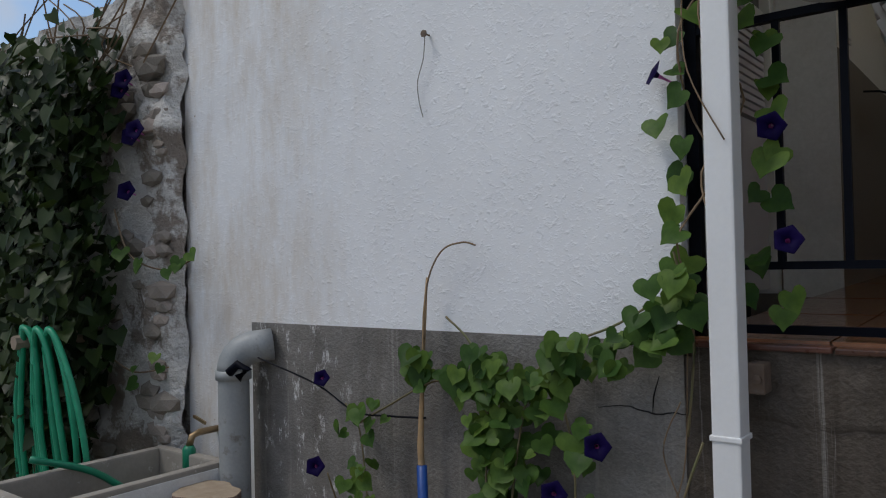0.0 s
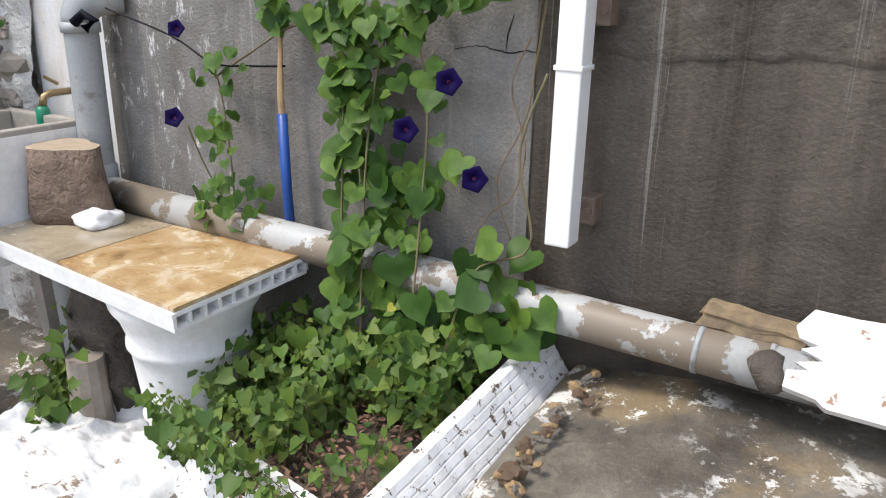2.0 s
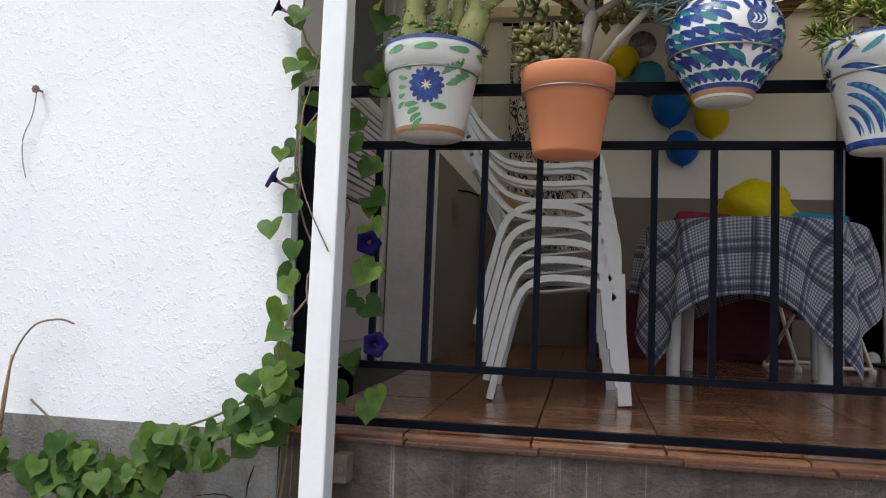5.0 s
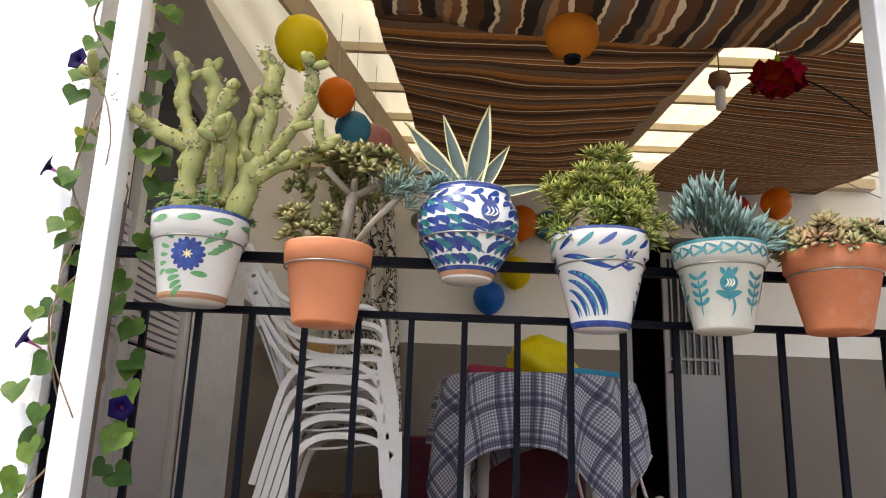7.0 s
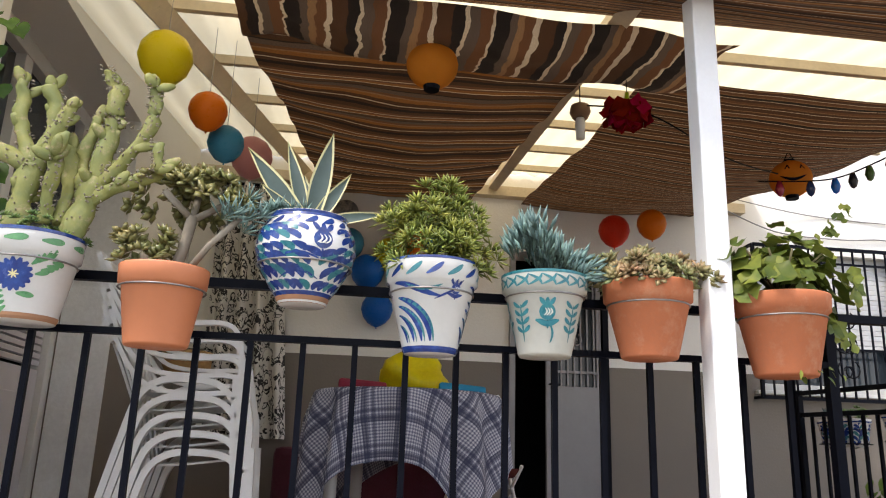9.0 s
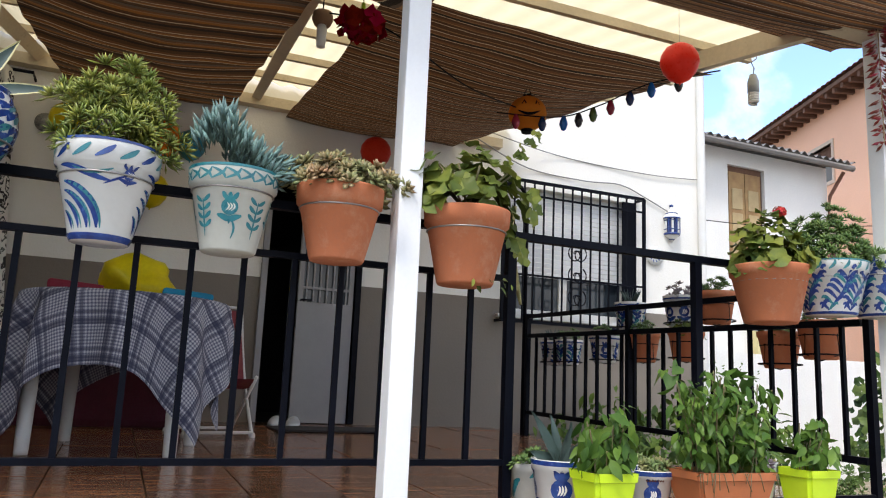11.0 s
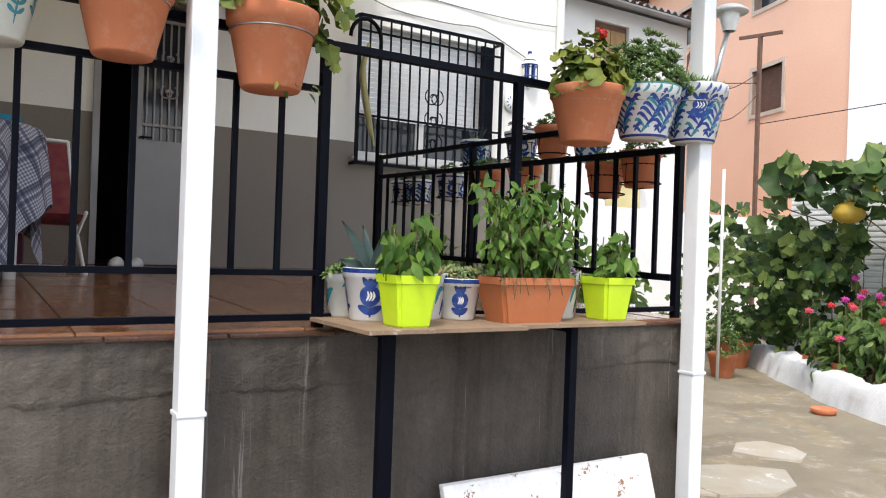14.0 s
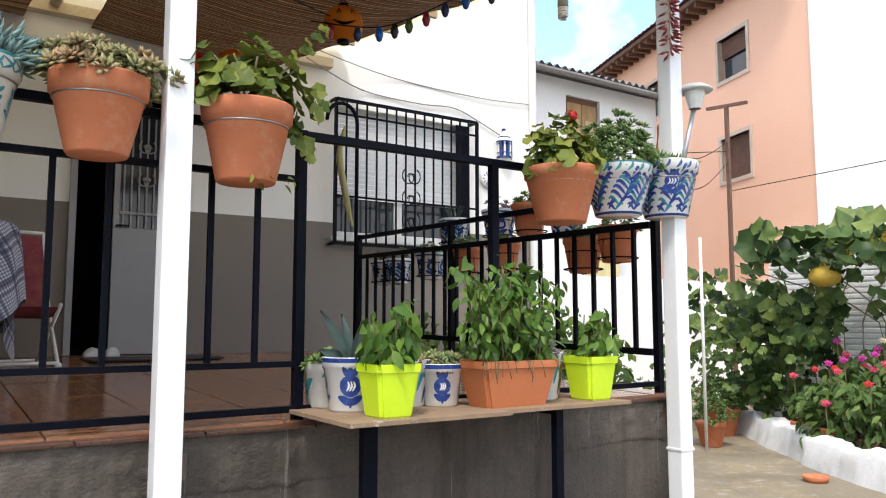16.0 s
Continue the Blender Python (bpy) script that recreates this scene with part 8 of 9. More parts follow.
def paper_lantern(p, r, face):
    t = thing("paper_lantern", p, "orange paper pumpkin lantern with a black base" if face else "round orange paper lantern with a black base", "lantern", "paper lanterns")
    prof = [(0.25, -0.92)] + [(math.cos(a), 0.92 * math.sin(a)) for a in [-1.1 + 2.2 * k / 12 for k in range(13)]] + [(0.25, 0.92)]
    bm = bmesh.new()
    seg = 28
    lathe(bm, [(q * r * (1 + 0.012 * (i % 2)), z * r) for i, (q, z) in enumerate(prof)], seg)
    m = mat("orange_paper", (0.72, 0.27, 0.03), (0.66, 0.23, 0.02), rough=0.8, scale=6, bump=0.1, grain=0.1, translucent=0.4)
    part("paper", bm, m, t, smooth=True)
    part("base", lathe(bmesh.new(), [(0, -1.05 * r), (0.3 * r, -1.05 * r), (0.33 * r, -0.88 * r), (0, -0.88 * r)], 18), BLACK, t)
    part("cap", lathe(bmesh.new(), [(0, 0.88 * r), (0.3 * r, 0.88 * r), (0.27 * r, 1.0 * r), (0, 1.0 * r)], 18), BLACK, t)
    part("wire", tube(bmesh.new(), [(0.25 * r, 0, r), (0, 0, 1.5 * r), (-0.25 * r, 0, r)], 0.003, 5), BLACK, t)
    if face:
        pr = [(r * math.cos(a) * 1.0, r * 0.92 * math.sin(a)) for a in [-1.1 + 2.2 * k / 12 for k in range(13)]]
        bm = bmesh.new()
        for a in (-135, -95):
            stroke(bm, pr, [(a, 0.20 * r), (a + 6, 0.42 * r), (a + 12, 0.20 * r)], 0.12 * r, 0, 0.006)
        stroke(bm, pr, [(-148 + 8.5 * k, -0.12 * r - 0.22 * r * math.sin(math.pi * k / 8)) for k in range(9)], 0.14 * r, 0, 0.006)
        part("cut_face", bm, BLACK, t)


paper_lantern((1.004, 2.45, 3.357), 0.096, False)
paper_lantern((3.06, 3.48, 3.44), 0.108, True)


def hangings():
    t = thing("cloth_rose", (1.815, 2.60, 3.317), "big dark red cloth rose hanging from the pergola", "decoration")
    bm = bmesh.new()
    r = random.Random(77)
    for k in range(26):
        a = 2.4 * k
        rad = 0.02 + 0.0032 * k
        nrm = Vector((math.cos(a) * (0.3 + 0.03 * k), math.sin(a) * (0.3 + 0.03 * k), -1 + 0.05 * k))
        round_leaf(bm, (rad * math.cos(a), rad * math.sin(a), -0.06 + 0.0022 * k), nrm, 0.042, r)
    part("petals", bm, mat("crimson_velvet", (0.22, 0.002, 0.010), (0.12, 0.001, 0.006), rough=0.95, scale=20, island=0.3, spec=0.05), t, smooth=True)
    part("calyx", lathe(bmesh.new(), [(0, -0.01), (0.03, 0.0), (0.012, 0.04), (0.008, 0.08), (0, 0.08)], 10), LIME, t, smooth=True)
    part("wire", tube(bmesh.new(), [(0, 0, 0.07), (0, 0, 0.26)], 0.002, 4), BLACK, t)
    b = thing("hanging_bulb", (1.73, 2.95, 3.435), "pale energy-saving bulb in a brown coconut holder", "lamp")
    part("holder", lathe(bmesh.new(), [(0, 0.0), (0.035, 0.0), (0.048, 0.03), (0.042, 0.06), (0, 0.065)], 14), mat("brown_shell", (0.22, 0.12, 0.06), rough=0.8, scale=14), b, smooth=True)
    part("bulb", lathe(bmesh.new(), [(0, -0.10), (0.02, -0.10), (0.023, -0.02), (0.017, 0.005), (0, 0.005)], 12), PAINTED, b, smooth=True)
    part("cord", tube(bmesh.new(), [(0, 0, 0.06), (0, 0, 0.22)], 0.003, 4), BLACK, b)
    c = thing("spiral_bulb", (4.02, 2.75, 3.50), "white spiral energy-saving bulb hanging by a hook", "lamp")
    part("spiral", tube(bmesh.new(), [(0.022 * math.cos(a), 0.022 * math.sin(a), -0.06 + 0.0022 * a) for a in [0.5 * k for k in range(58)]], 0.008, 6), PAINTED, c, smooth=True)
    part("socket", lathe(bmesh.new(), [(0, 0.0), (0.03, 0.0), (0.03, 0.06), (0.018, 0.10), (0, 0.10)], 14), PVC, c, smooth=True)
    part("hook", tube(bmesh.new(), [(0, 0, 0.09), (0.01, 0, 0.14), (-0.01, 0, 0.17), (0.03, 0, 0.20), (0.02, 0, 0.26)], 0.004, 5), WIRE, c)
    ch = thing("chili_string", (3.845, 1.89, 2.95), "string of dried dark red chillies on the corner post", "chillies")
    bm = bmesh.new()
    for k in range(150):
        z = 0.62 * k / 150
        a = r.uniform(0, 6.28)
        fat_leaf(bm, (0.008 * math.cos(a), 0.008 * math.sin(a), z), (math.cos(a), math.sin(a), -0.5), (0, 0, 1), 0.055, 0.016, 0.014)
    part("chilli", bm, mat("dried_chilli", (0.34, 0.03, 0.02), (0.17, 0.014, 0.012), rough=0.35, scale=14, island=0.4), ch, smooth=True)
    part("cord", tube(bmesh.new(), [(0, 0, 0), (0, 0, 0.66)], 0.003, 4), CANE, ch)
    # string of small coloured lamps under the edge beam
    s = thing("party_lights", (0, 0, 0), "string of small coloured party bulbs on a black cable", "string lights")
    pts = [Vector((2.85, 3.45, 3.40)), Vector((3.15, 3.3, 3.38)), Vector((3.35, 3.2, 3.45)), Vector((3.55, 3.0, 3.55)), Vector((3.75, 2.7, 3.55))]
    sp = spline(pts, 8)
    part("cable", tube(bmesh.new(), sp, 0.004, 5), BLACK, s, smooth=True)
    cols = [(0.3, 0.02, 0.05), (0.01, 0.03, 0.12), (0.01, 0.12, 0.5), (0.02, 0.02, 0.03), (0.06, 0.12, 0.03)]
    for k in range(9):
        p = sp[3 + 3 * k]
        part("bulb", lathe(bmesh.new(), [(0, -0.085), (0.014, -0.075), (0.024, -0.045), (0.018, -0.02), (0.010, 0.0), (0, 0.0)], 10, p), mat("bulb_%s" % "abcdefghi"[k], cols[k % 5], rough=0.15, bump=0), s, smooth=True)
    w = thing("roof_cable", (0, 0, 0), "thin black cable looped under the rugs", "cable")
    part("cable", tube(bmesh.new(), spline([(1.73, 2.95, 3.50), (1.95, 2.7, 3.36), (2.45, 3.0, 3.32), (2.95, 3.42, 3.44)], 8), 0.004, 5), BLACK, w, smooth=True)


hangings()


def wall_bits():
    blue = GLAZE
    t = thing("wall_lantern", (5.905, YB - 0.02, 3.535), "blue and white ceramic openwork wall lantern", "lantern")
    prof = [(0, -0.18), (0.015, -0.17), (0.02, -0.15), (0.075, -0.11), (0.08, -0.10), (0.075, -0.09)]
    part("base", lathe(bmesh.new(), prof, 16), GLAZE, t, smooth=True)
    for k in range(6):
        a = 2 * math.pi * k / 6
        part("column", tube(bmesh.new(), [(0.068 * math.cos(a), 0.068 * math.sin(a), -0.09), (0.068 * math.cos(a), 0.068 * math.sin(a), 0.06)], 0.011, 6), GLAZE, t)
    part("core", lathe(bmesh.new(), [(0.045, -0.09), (0.045, 0.06)], 12), COBALT, t)
    for z0, z1, rr in ((0.052, 0.066, 0.088), (0.100, 0.112, 0.062), (-0.155, -0.145, 0.03), (-0.06, -0.05, 0.083), (0.03, 0.038, 0.083)):
        part("band", lathe(bmesh.new(), [(rr - 0.004, z0), (rr, (z0 + z1) / 2), (rr - 0.004, z1)], 16), COBALT, t)
    for k in range(6):
        a = 2 * math.pi * (k + 0.5) / 6
        part("stripe", tube(bmesh.new(), [(0.078 * math.cos(a), 0.078 * math.sin(a), -0.088), (0.078 * math.cos(a), 0.078 * math.sin(a), 0.055)], 0.008, 5), COBALT, t)
    t.scale = (1.0, 1.0, 1.0)
    part("band", lathe(bmesh.new(), [(0.079, -0.112), (0.083, -0.10), (0.079, -0.088)], 16), COBALT, t)
    part("roof", lathe(bmesh.new(), [(0.085, 0.055), (0.085, 0.075), (0.05, 0.11), (0.03, 0.13), (0.022, 0.15), (0.012, 0.165), (0.012, 0.18), (0, 0.185)], 16), GLAZE, t, smooth=True)
    part("finial", lathe(bmesh.new(), [(0, 0.17), (0.02, 0.18), (0.02, 0.195), (0, 0.205)], 10), COBALT, t, smooth=True)
    p = thing("wall_plate", (5.707, YB - 0.005, 3.205), "blue and white painted ceramic plate on the wall", "plate")
    d = part("dish", lathe(bmesh.new(), [(0, 0.0), (0.055, 0.0), (0.095, 0.018), (0.095, 0.022), (0, 0.006)], 28), GLAZE, p, smooth=True)
    d.matrix_basis = pose(0, 0, 0, 90)
    bm = bmesh.new()
    for k in range(10):
        a = 0.628 * k
        fat_leaf(bm, (0.03 * math.cos(a), -0.012, 0.03 * math.sin(a)), (math.cos(a), -0.12, math.sin(a)), (0, 1, 0), 0.055, 0.022, 0.004)
    part("painting", bm, COBALT, p)
    for x, z, rr in ((0.682, 3.776, 0.10), (0.42, 3.6, 0.07)):
        q = thing("wall_plate", (x, YB - 0.005, z), "dark patterned ceramic plate on the wall", "plate")
        part("dish", lathe(bmesh.new(), [(0, 0.0), (rr * 0.6, 0.0), (rr, 0.018), (rr, 0.022), (0, 0.006)], 24), mat("dark_plate_glaze", (0.05, 0.06, 0.09), (0.35, 0.33, 0.28), rough=0.3, scale=30), q, smooth=True).matrix_basis = pose(0, 0, 0, 90)
    w = thing("wall_cable", (0, 0, 0), "thin grey cables strung along the house wall", "cable")
    part("cable", tube(bmesh.new(), spline([(3.7, 5.5, 3.98), (4.3, 5.69, 3.86), (4.9, 5.695, 3.83), (5.3, 5.695, 3.85), (5.6, 5.695, 3.76), (5.86, 5.695, 3.66)], 6), 0.006, 5), WIRE, w, smooth=True)
    part("cable", tube(bmesh.new(), spline([(3.6, 5.5, 4.1), (4.6, 5.695, 4.03), (5.6, 5.695, 4.0), (6.3, 5.695, 4.04)], 6), 0.005, 5), WIRE, w, smooth=True)
    d = thing("wall_pipe", (6.27, YB - 0.035, 0.6), "white rainwater pipe at the house corner", "pipe")
    part("shaft", lathe(bmesh.new(), [(0.04, 0), (0.04, 5.5)], 16), PAINTED, d, smooth=True)
    k = thing("drooping_reed", (3.84, 5.05, 2.60), "dry yellow-green palm leaf tied by the window", "palm leaf")
    part("frond", tube(bmesh.new(), spline([(0, 0, 0.72), (-0.02, 0.05, 0.5), (0.06, 0.1, 0.2), (0.12, 0.1, -0.05)], 6), 0.030, 6, taper=[0.3 + 0.7 * math.sin(math.pi * i / 18) for i in range(19)]), mat("dry_palm", (0.36, 0.36, 0.14), (0.42, 0.36, 0.2), rough=0.8, scale=14), k, smooth=True)


wall_bits()


# ---- pots along the side railing ----
def side_pots():
    r = random.Random(91)
    specs = [(4.80, 2.08, "fern", "agave"), (4.596, 2.08, "fern", "sedum"), (4.15, 2.09, "pom", "sedum"), (3.74, 2.09, "terra", "sedum"), (3.347, 2.09, "terra", "ger"), (2.67, 2.05, "terra", "ger"), (2.43, 2.09, "terra", "sedum"),
             (3.865, 2.29, "fern", "agave"), (3.384, 2.29, "pom", "purple"), (3.10, 2.29, "terra", "sedum"), (2.79, 2.245, "fern", "ghost")]
    for y, z, kind, plant in specs:
        t = thing("potted_plant", (XC + 0.10, y, z), {"fern": "green plant in a blue fern pot hung on the side railing", "pom": "succulent in a blue and white pot hung on the side railing", "terra": "small plant in a terracotta pot hung on the side railing"}[kind], "potted plant", "pots hung on the side railing")
        prof = tapered(0.070, 0.106, 0.178, 0.03, 0.004)
        if kind == "terra":
            pot_body(t, prof, None, TERRA)
        else:
            pot_body(t, prof, None, GLAZE)
            b = bmesh.new()
            band(b, prof, 0.15, 0.163, 0)
            for a0 in range(0, 360, 60):
                if kind == "pom":
                    medallion(b, prof, a0, 0.082, 0.030, 0)
                else:
                    frond(b, prof, a0, 0.012, a0 + 10, 0.14, 5, 24, 0.028, 0.018)
            part("painting", b, (COBALT, TEAL, CLAYFOOT, GLAZE), t)
        b = bmesh.new()
        tube(b, [(0.10 * math.cos(a), 0.10 * math.sin(a), 0.02) for a in [0.3 * k for k in range(22)]], 0.004, 5)
        tube(b, [(0.09 * math.cos(a), 0.09 * math.sin(a), 0.11) for a in [0.3 * k for k in range(22)]], 0.004, 5)
        for a in (0, 1.57, 3.14, 4.71):
            tube(b, [(0.095 * math.cos(a), 0.095 * math.sin(a), 0.115), (0.10 * math.cos(a), 0.10 * math.sin(a), 0.02), (0.0, 0, -0.006)], 0.003, 5)
        part("wire_basket", b, BLACK, t, smooth=True)
        if plant == "ger":
            geranium(t, r, 0.17, 40, (0.11, 0.11, 0.09), 0, 0.024)
        else:
            b = bmesh.new()
            if plant == "agave":
                for k in range(16):
                    a = 2.4 * k
                    part("blade", blade(bmesh.new(), (0, 0, 0.15), (math.cos(a) * 0.6, math.sin(a) * 0.6, 1), (math.sin(a), -math.cos(a), 0.1), 0.13, 0.018, -0.05, 4), (AGAVE, AGAVE), t)
            else:
                dome(b, 26, (0, 0, 0.165), (0.10, 0.10, 0.09), r, lambda p, d: rosette(b, p, d + Vector((0, 0, 0.8)), 9, 0.036, 0.013, 0.008, r))
                part("foliage", b, {"sedum": SEDUM_B, "purple": PURPLEROS, "ghost": GHOST}[plant], t)


side_pots()

# ---- neighbours ----
ROOFTILE = mat("clay_roof_tile", (0.30, 0.13, 0.08), (0.22, 0.09, 0.055), rough=0.85, scale=3, bump=0.3)
EAVE = mat("brown_eave_timber", (0.16, 0.08, 0.05), (0.11, 0.055, 0.035), rough=0.8, scale=6)
CORR = mat("weathered_corrugated_sheet", (0.20, 0.19, 0.18), (0.13, 0.12, 0.115), rough=0.7, scale=2, bump=0.2)
OLDWOOD = mat("peeling_yellow_wood", (0.42, 0.27, 0.12), (0.27, 0.16, 0.075), rough=0.75, scale=5, fine=40, bump=0.4)
STONEFRAME = mat("pale_window_surround", (0.62, 0.50, 0.40), rough=0.8, scale=4)


def salmon_house():
    t = thing("salmon_house", (15, 7.78, 0), "tall salmon rendered house with a clay tile roof", "house", rz=-20.15)
    y0, y1, zt = 0.0, 9.0, 9.25
    wins = [(1.94, 3.0, 7.31, 8.28), (1.94, 3.0, 5.0, 5.96), (5.5, 6.5, 7.3, 8.25), (5.5, 6.5, 5.0, 5.96)]
    bm = pierced(bmesh.new(), (y0, y1), (0.0, zt), wins, lambda u, v, d: (d, u, v), 0.3)
    part("side_wall", cube(0.3, 9, y1 - 0.3, y1, 0, zt), ORANGE, t)
    part("side_wall", cube(0.3, 9, y0, y0 + 0.3, 0, zt), ORANGE, t)
    part("wall", bm, ORANGE, t)
    for w in wins:
        win = part("window", cube(0.16, 0.19, w[0], w[1], w[2], w[3]), GLASS, t, "dark window with a half-lowered brown shutter")
        for b in ((w[0] - 0.09, w[0], w[2] - 0.09, w[3] + 0.09), (w[1], w[1] + 0.09, w[2] - 0.09, w[3] + 0.09), (w[0], w[1], w[3], w[3] + 0.09), (w[0], w[1], w[2] - 0.09, w[2])):
            part("surround", cube(-0.03, 0.14, b[0], b[1], b[2], b[3]), STONEFRAME, win)
        n = 9 if w[2] > 6.5 else 20
        h = (w[3] - w[2]) / 20
        for k in range(n):
            part("slat", cube(0.10, 0.125, w[0], w[1], w[3] - h * (k + 1) + 0.006, w[3] - h * k), EAVE, win)
    part("eave", cube(-0.55, 0.2, y0 - 0.2, y1 + 0.5, zt, zt + 0.10), EAVE, t)
    for k in range(26):
        part("rafter_end", cube(-0.5, 0.0, y0 + 0.34 * k, y0 + 0.34 * k + 0.10, zt - 0.12, zt), EAVE, t)
    def f(u, v):
        y = y0 - 0.25 + (y1 - y0 + 0.8) * u
        return (-0.62 + 5.0 * v, y, zt + 0.12 + 1.9 * v + 0.045 * abs(math.sin(y * math.pi / 0.22)))
    part("roof", sheet(bmesh.new(), f, 220, 3), ROOFTILE, t)
    a = thing("roof_aerial", (16.5, 11.0, 9.9), "television aerial and rack on the roof", "aerial")
    for p, q in (((0, 0, 0), (0, 0, 1.3)), ((0, -0.6, 1.2), (0, 0.4, 1.2)), ((0, -0.6, 0.8), (0, 0.2, 0.8)), ((0, -0.6, 0.3), (0, -0.6, 1.2))):
        part("rod", bar(bmesh.new(), p, q, 0.05), WIRE, a)
    u = thing("upper_house", (17.6, 0, 0), "set-back upper storey of the salmon house", "house")
    part("wall", cube(0, 4, 8.4, 11.3, 9.0, 13.5), ORANGE, u)


salmon_house()


def white_shed():
    t = thing("white_annexe", (0, 10, 0), "old whitewashed annexe with a corrugated roof and timber shutters", "house")
    dx0, dx1, dz0, dz1 = 10.72, 11.58, 4.20, 6.0
    bm = pierced(bmesh.new(), (6.5, 13.15), (0, 6.28), ((dx0, dx1, dz0, dz1),), lambda u, v, d: (u, d, v), 0.3)
    for x in (12.85, 6.5):
        part("side_wall", cube(x, x + 0.3, 0.3, 5, 0, 6.3), PLAINWHITE, t)
    part("wall", bm, PLAINWHITE, t)
    d = part("shutter_frame", cube(dx0, dx1, 0.08, 0.14, dz0, dz1), EAVE, t)
    for k in range(2):
        x0 = dx0 + 0.05 + 0.375 * k
        lf = part("shutter", cube(x0, x0 + 0.36, 0.03, 0.08, dz0, dz1 - 0.12, 0.006), OLDWOOD, t, "peeling yellow-brown timber shutter")
        for z in (dz0 + 0.1, dz0 + 0.55, dz0 + 1.0):
            part("panel", cube(x0 + 0.06, x0 + 0.30, 0.015, 0.035, z, z + 0.38, 0.008), mat("pale_wood_panel", (0.52, 0.40, 0.22), rough=0.8, scale=5), lf)
    def f(u, v):
        x = 6.3 + 7.1 * u
        return (x, -0.45 + 5.5 * v, 6.30 + 0.9 * v + 0.035 * math.sin(x * 2 * math.pi / 0.18))
    part("roof", sheet(bmesh.new(), f, 260, 2), CORR, t)
    part("gutter", tube(bmesh.new(), [(9.2, -0.42, 6.22), (13.35, -0.42, 6.2)], 0.06, 8), CORR, t)
    part("downpipe", tube(bmesh.new(), [(13.25, -0.3, 6.15), (13.1, -0.1, 5.7), (13.05, -0.08, 5.2), (13.0, -0.08, 3.5)], 0.035, 7), mat("rusted_pipe", (0.2, 0.09, 0.06), rough=0.8, scale=9), t)


white_shed()


def far_parts():
    w = tagged(finish("wall_garden", cube(6.34, 40, 9.2, 9.5, 0.2, 2.6), PLAINWHITE), "whitewashed garden wall", "wall", "", "structure")
    h = thing("white_block", (0, 0, 0), "plain white rendered house end", "house")
    part("wall", cube(14.95, 20, 1.5, 7.76, 0.2, 14), PLAINWHITE, h)
    y = thing("yellow_house", (0, 0, 0), "low pale yellow house beyond the yard", "house")
    part("wall", cube(11.1, 11.8, 9.8, 9.98, 2.0, 3.5), mat("pale_yellow_paint", (0.66, 0.58, 0.30), rough=0.8, scale=2), y)
    part("roof_edge", cube(11.0, 11.9, 9.6, 9.8, 3.45, 3.55), mat("green_edge", (0.05, 0.16, 0.09), rough=0.6, scale=4), y)
    p = thing("aerial_post", (11.0, 6.80, 0), "rusty steel clothes post with cables", "post")
    rust = mat("rust_brown_paint", (0.17, 0.09, 0.06), (0.12, 0.06, 0.04), rough=0.8, scale=9)
    part("post", bar(bmesh.new(), (0, 0, 0.5), (0, 0, 5.05), 0.05), rust, p)
    part("arm", bar(bmesh.new(), (0, -0.35, 5.02), (0, 0.35, 5.08), 0.045), rust, p)
    for dz, q in ((4.5, (-3.0, -1.3, 3.7)), (4.2, (-3.2, -1.6, 3.2)), (3.75, (6, -6, 5.6)), (4.35, (-3.5, 2.2, 4.6))):
        part("cable", tube(bmesh.new(), spline([(0, 0, dz), (q[0] * 0.5, q[1] * 0.5, (dz + q[2]) / 2 - 0.15), q], 6), 0.006, 4), BLACK, p)
    # added walls, never in view, close the yard behind the camera
    tagged(finish("wall_yard_back", cube(-9, 14, -6.3, -6.0, -0.2, 2.4), PLAINWHITE), "added white wall closing the yard, out of view", "wall", "", "structure")
    tagged(finish("wall_yard_end", cube(-9.3, -9, -6.3, 2.4, -0.2, 3.0), PLAINWHITE), "added white wall at the yard's end, out of view", "wall", "", "structure")


far_parts()

# ---- garden bed ----
SQUASH = mat("squash_leaf", (0.125, 0.20, 0.055), (0.038, 0.074, 0.02), rough=0.45, scale=4, fine=40, bump=0.3, island=0.8, translucent=0.3)
BORDER = mat("border_leaf", (0.055, 0.11, 0.022), (0.11, 0.17, 0.045), rough=0.5, scale=5, bump=0.1, island=0.45, translucent=0.2)
PETALS = [mat("red_zinnia", (0.62, 0.03, 0.025), rough=0.6, island=0.3, bump=0), mat("magenta_zinnia", (0.5, 0.03, 0.28), rough=0.6, island=0.3, bump=0), mat("cream_zinnia", (0.72, 0.62, 0.45), rough=0.6, island=0.2, bump=0)]
DAHLIA = mat("coral_petal", (0.66, 0.08, 0.09), (0.55, 0.05, 0.12), rough=0.6, scale=20, island=0.35, bump=0)
YELLOWF = mat("yellow_squash_flower", (0.75, 0.50, 0.03), rough=0.6, scale=10, bump=0)


def big_leaves(bm, n, box_, size, r, face, shell=True):
    x0, x1, y0, y1, z0, z1 = box_
    for _ in range(n):
        u, v, w = r.random(), r.random(), r.random()
        top = z0 + (z1 - z0) * (0.78 + 0.22 * bump_noise((u * 4, v * 4, 1), 1.3) + 0.1 * r.random())
        z = z0 + (top - z0) * (w ** 0.6)
        p = Vector((x0 + (x1 - x0) * u, y0 + (y1 - y0) * v, z))
        nrm = Vector(face) + Vector((r.gauss(0, 0.5), r.gauss(0, 0.5), r.gauss(0, 0.4)))
        round_leaf(bm, p, nrm, size * r.uniform(0.5, 1.25), r)


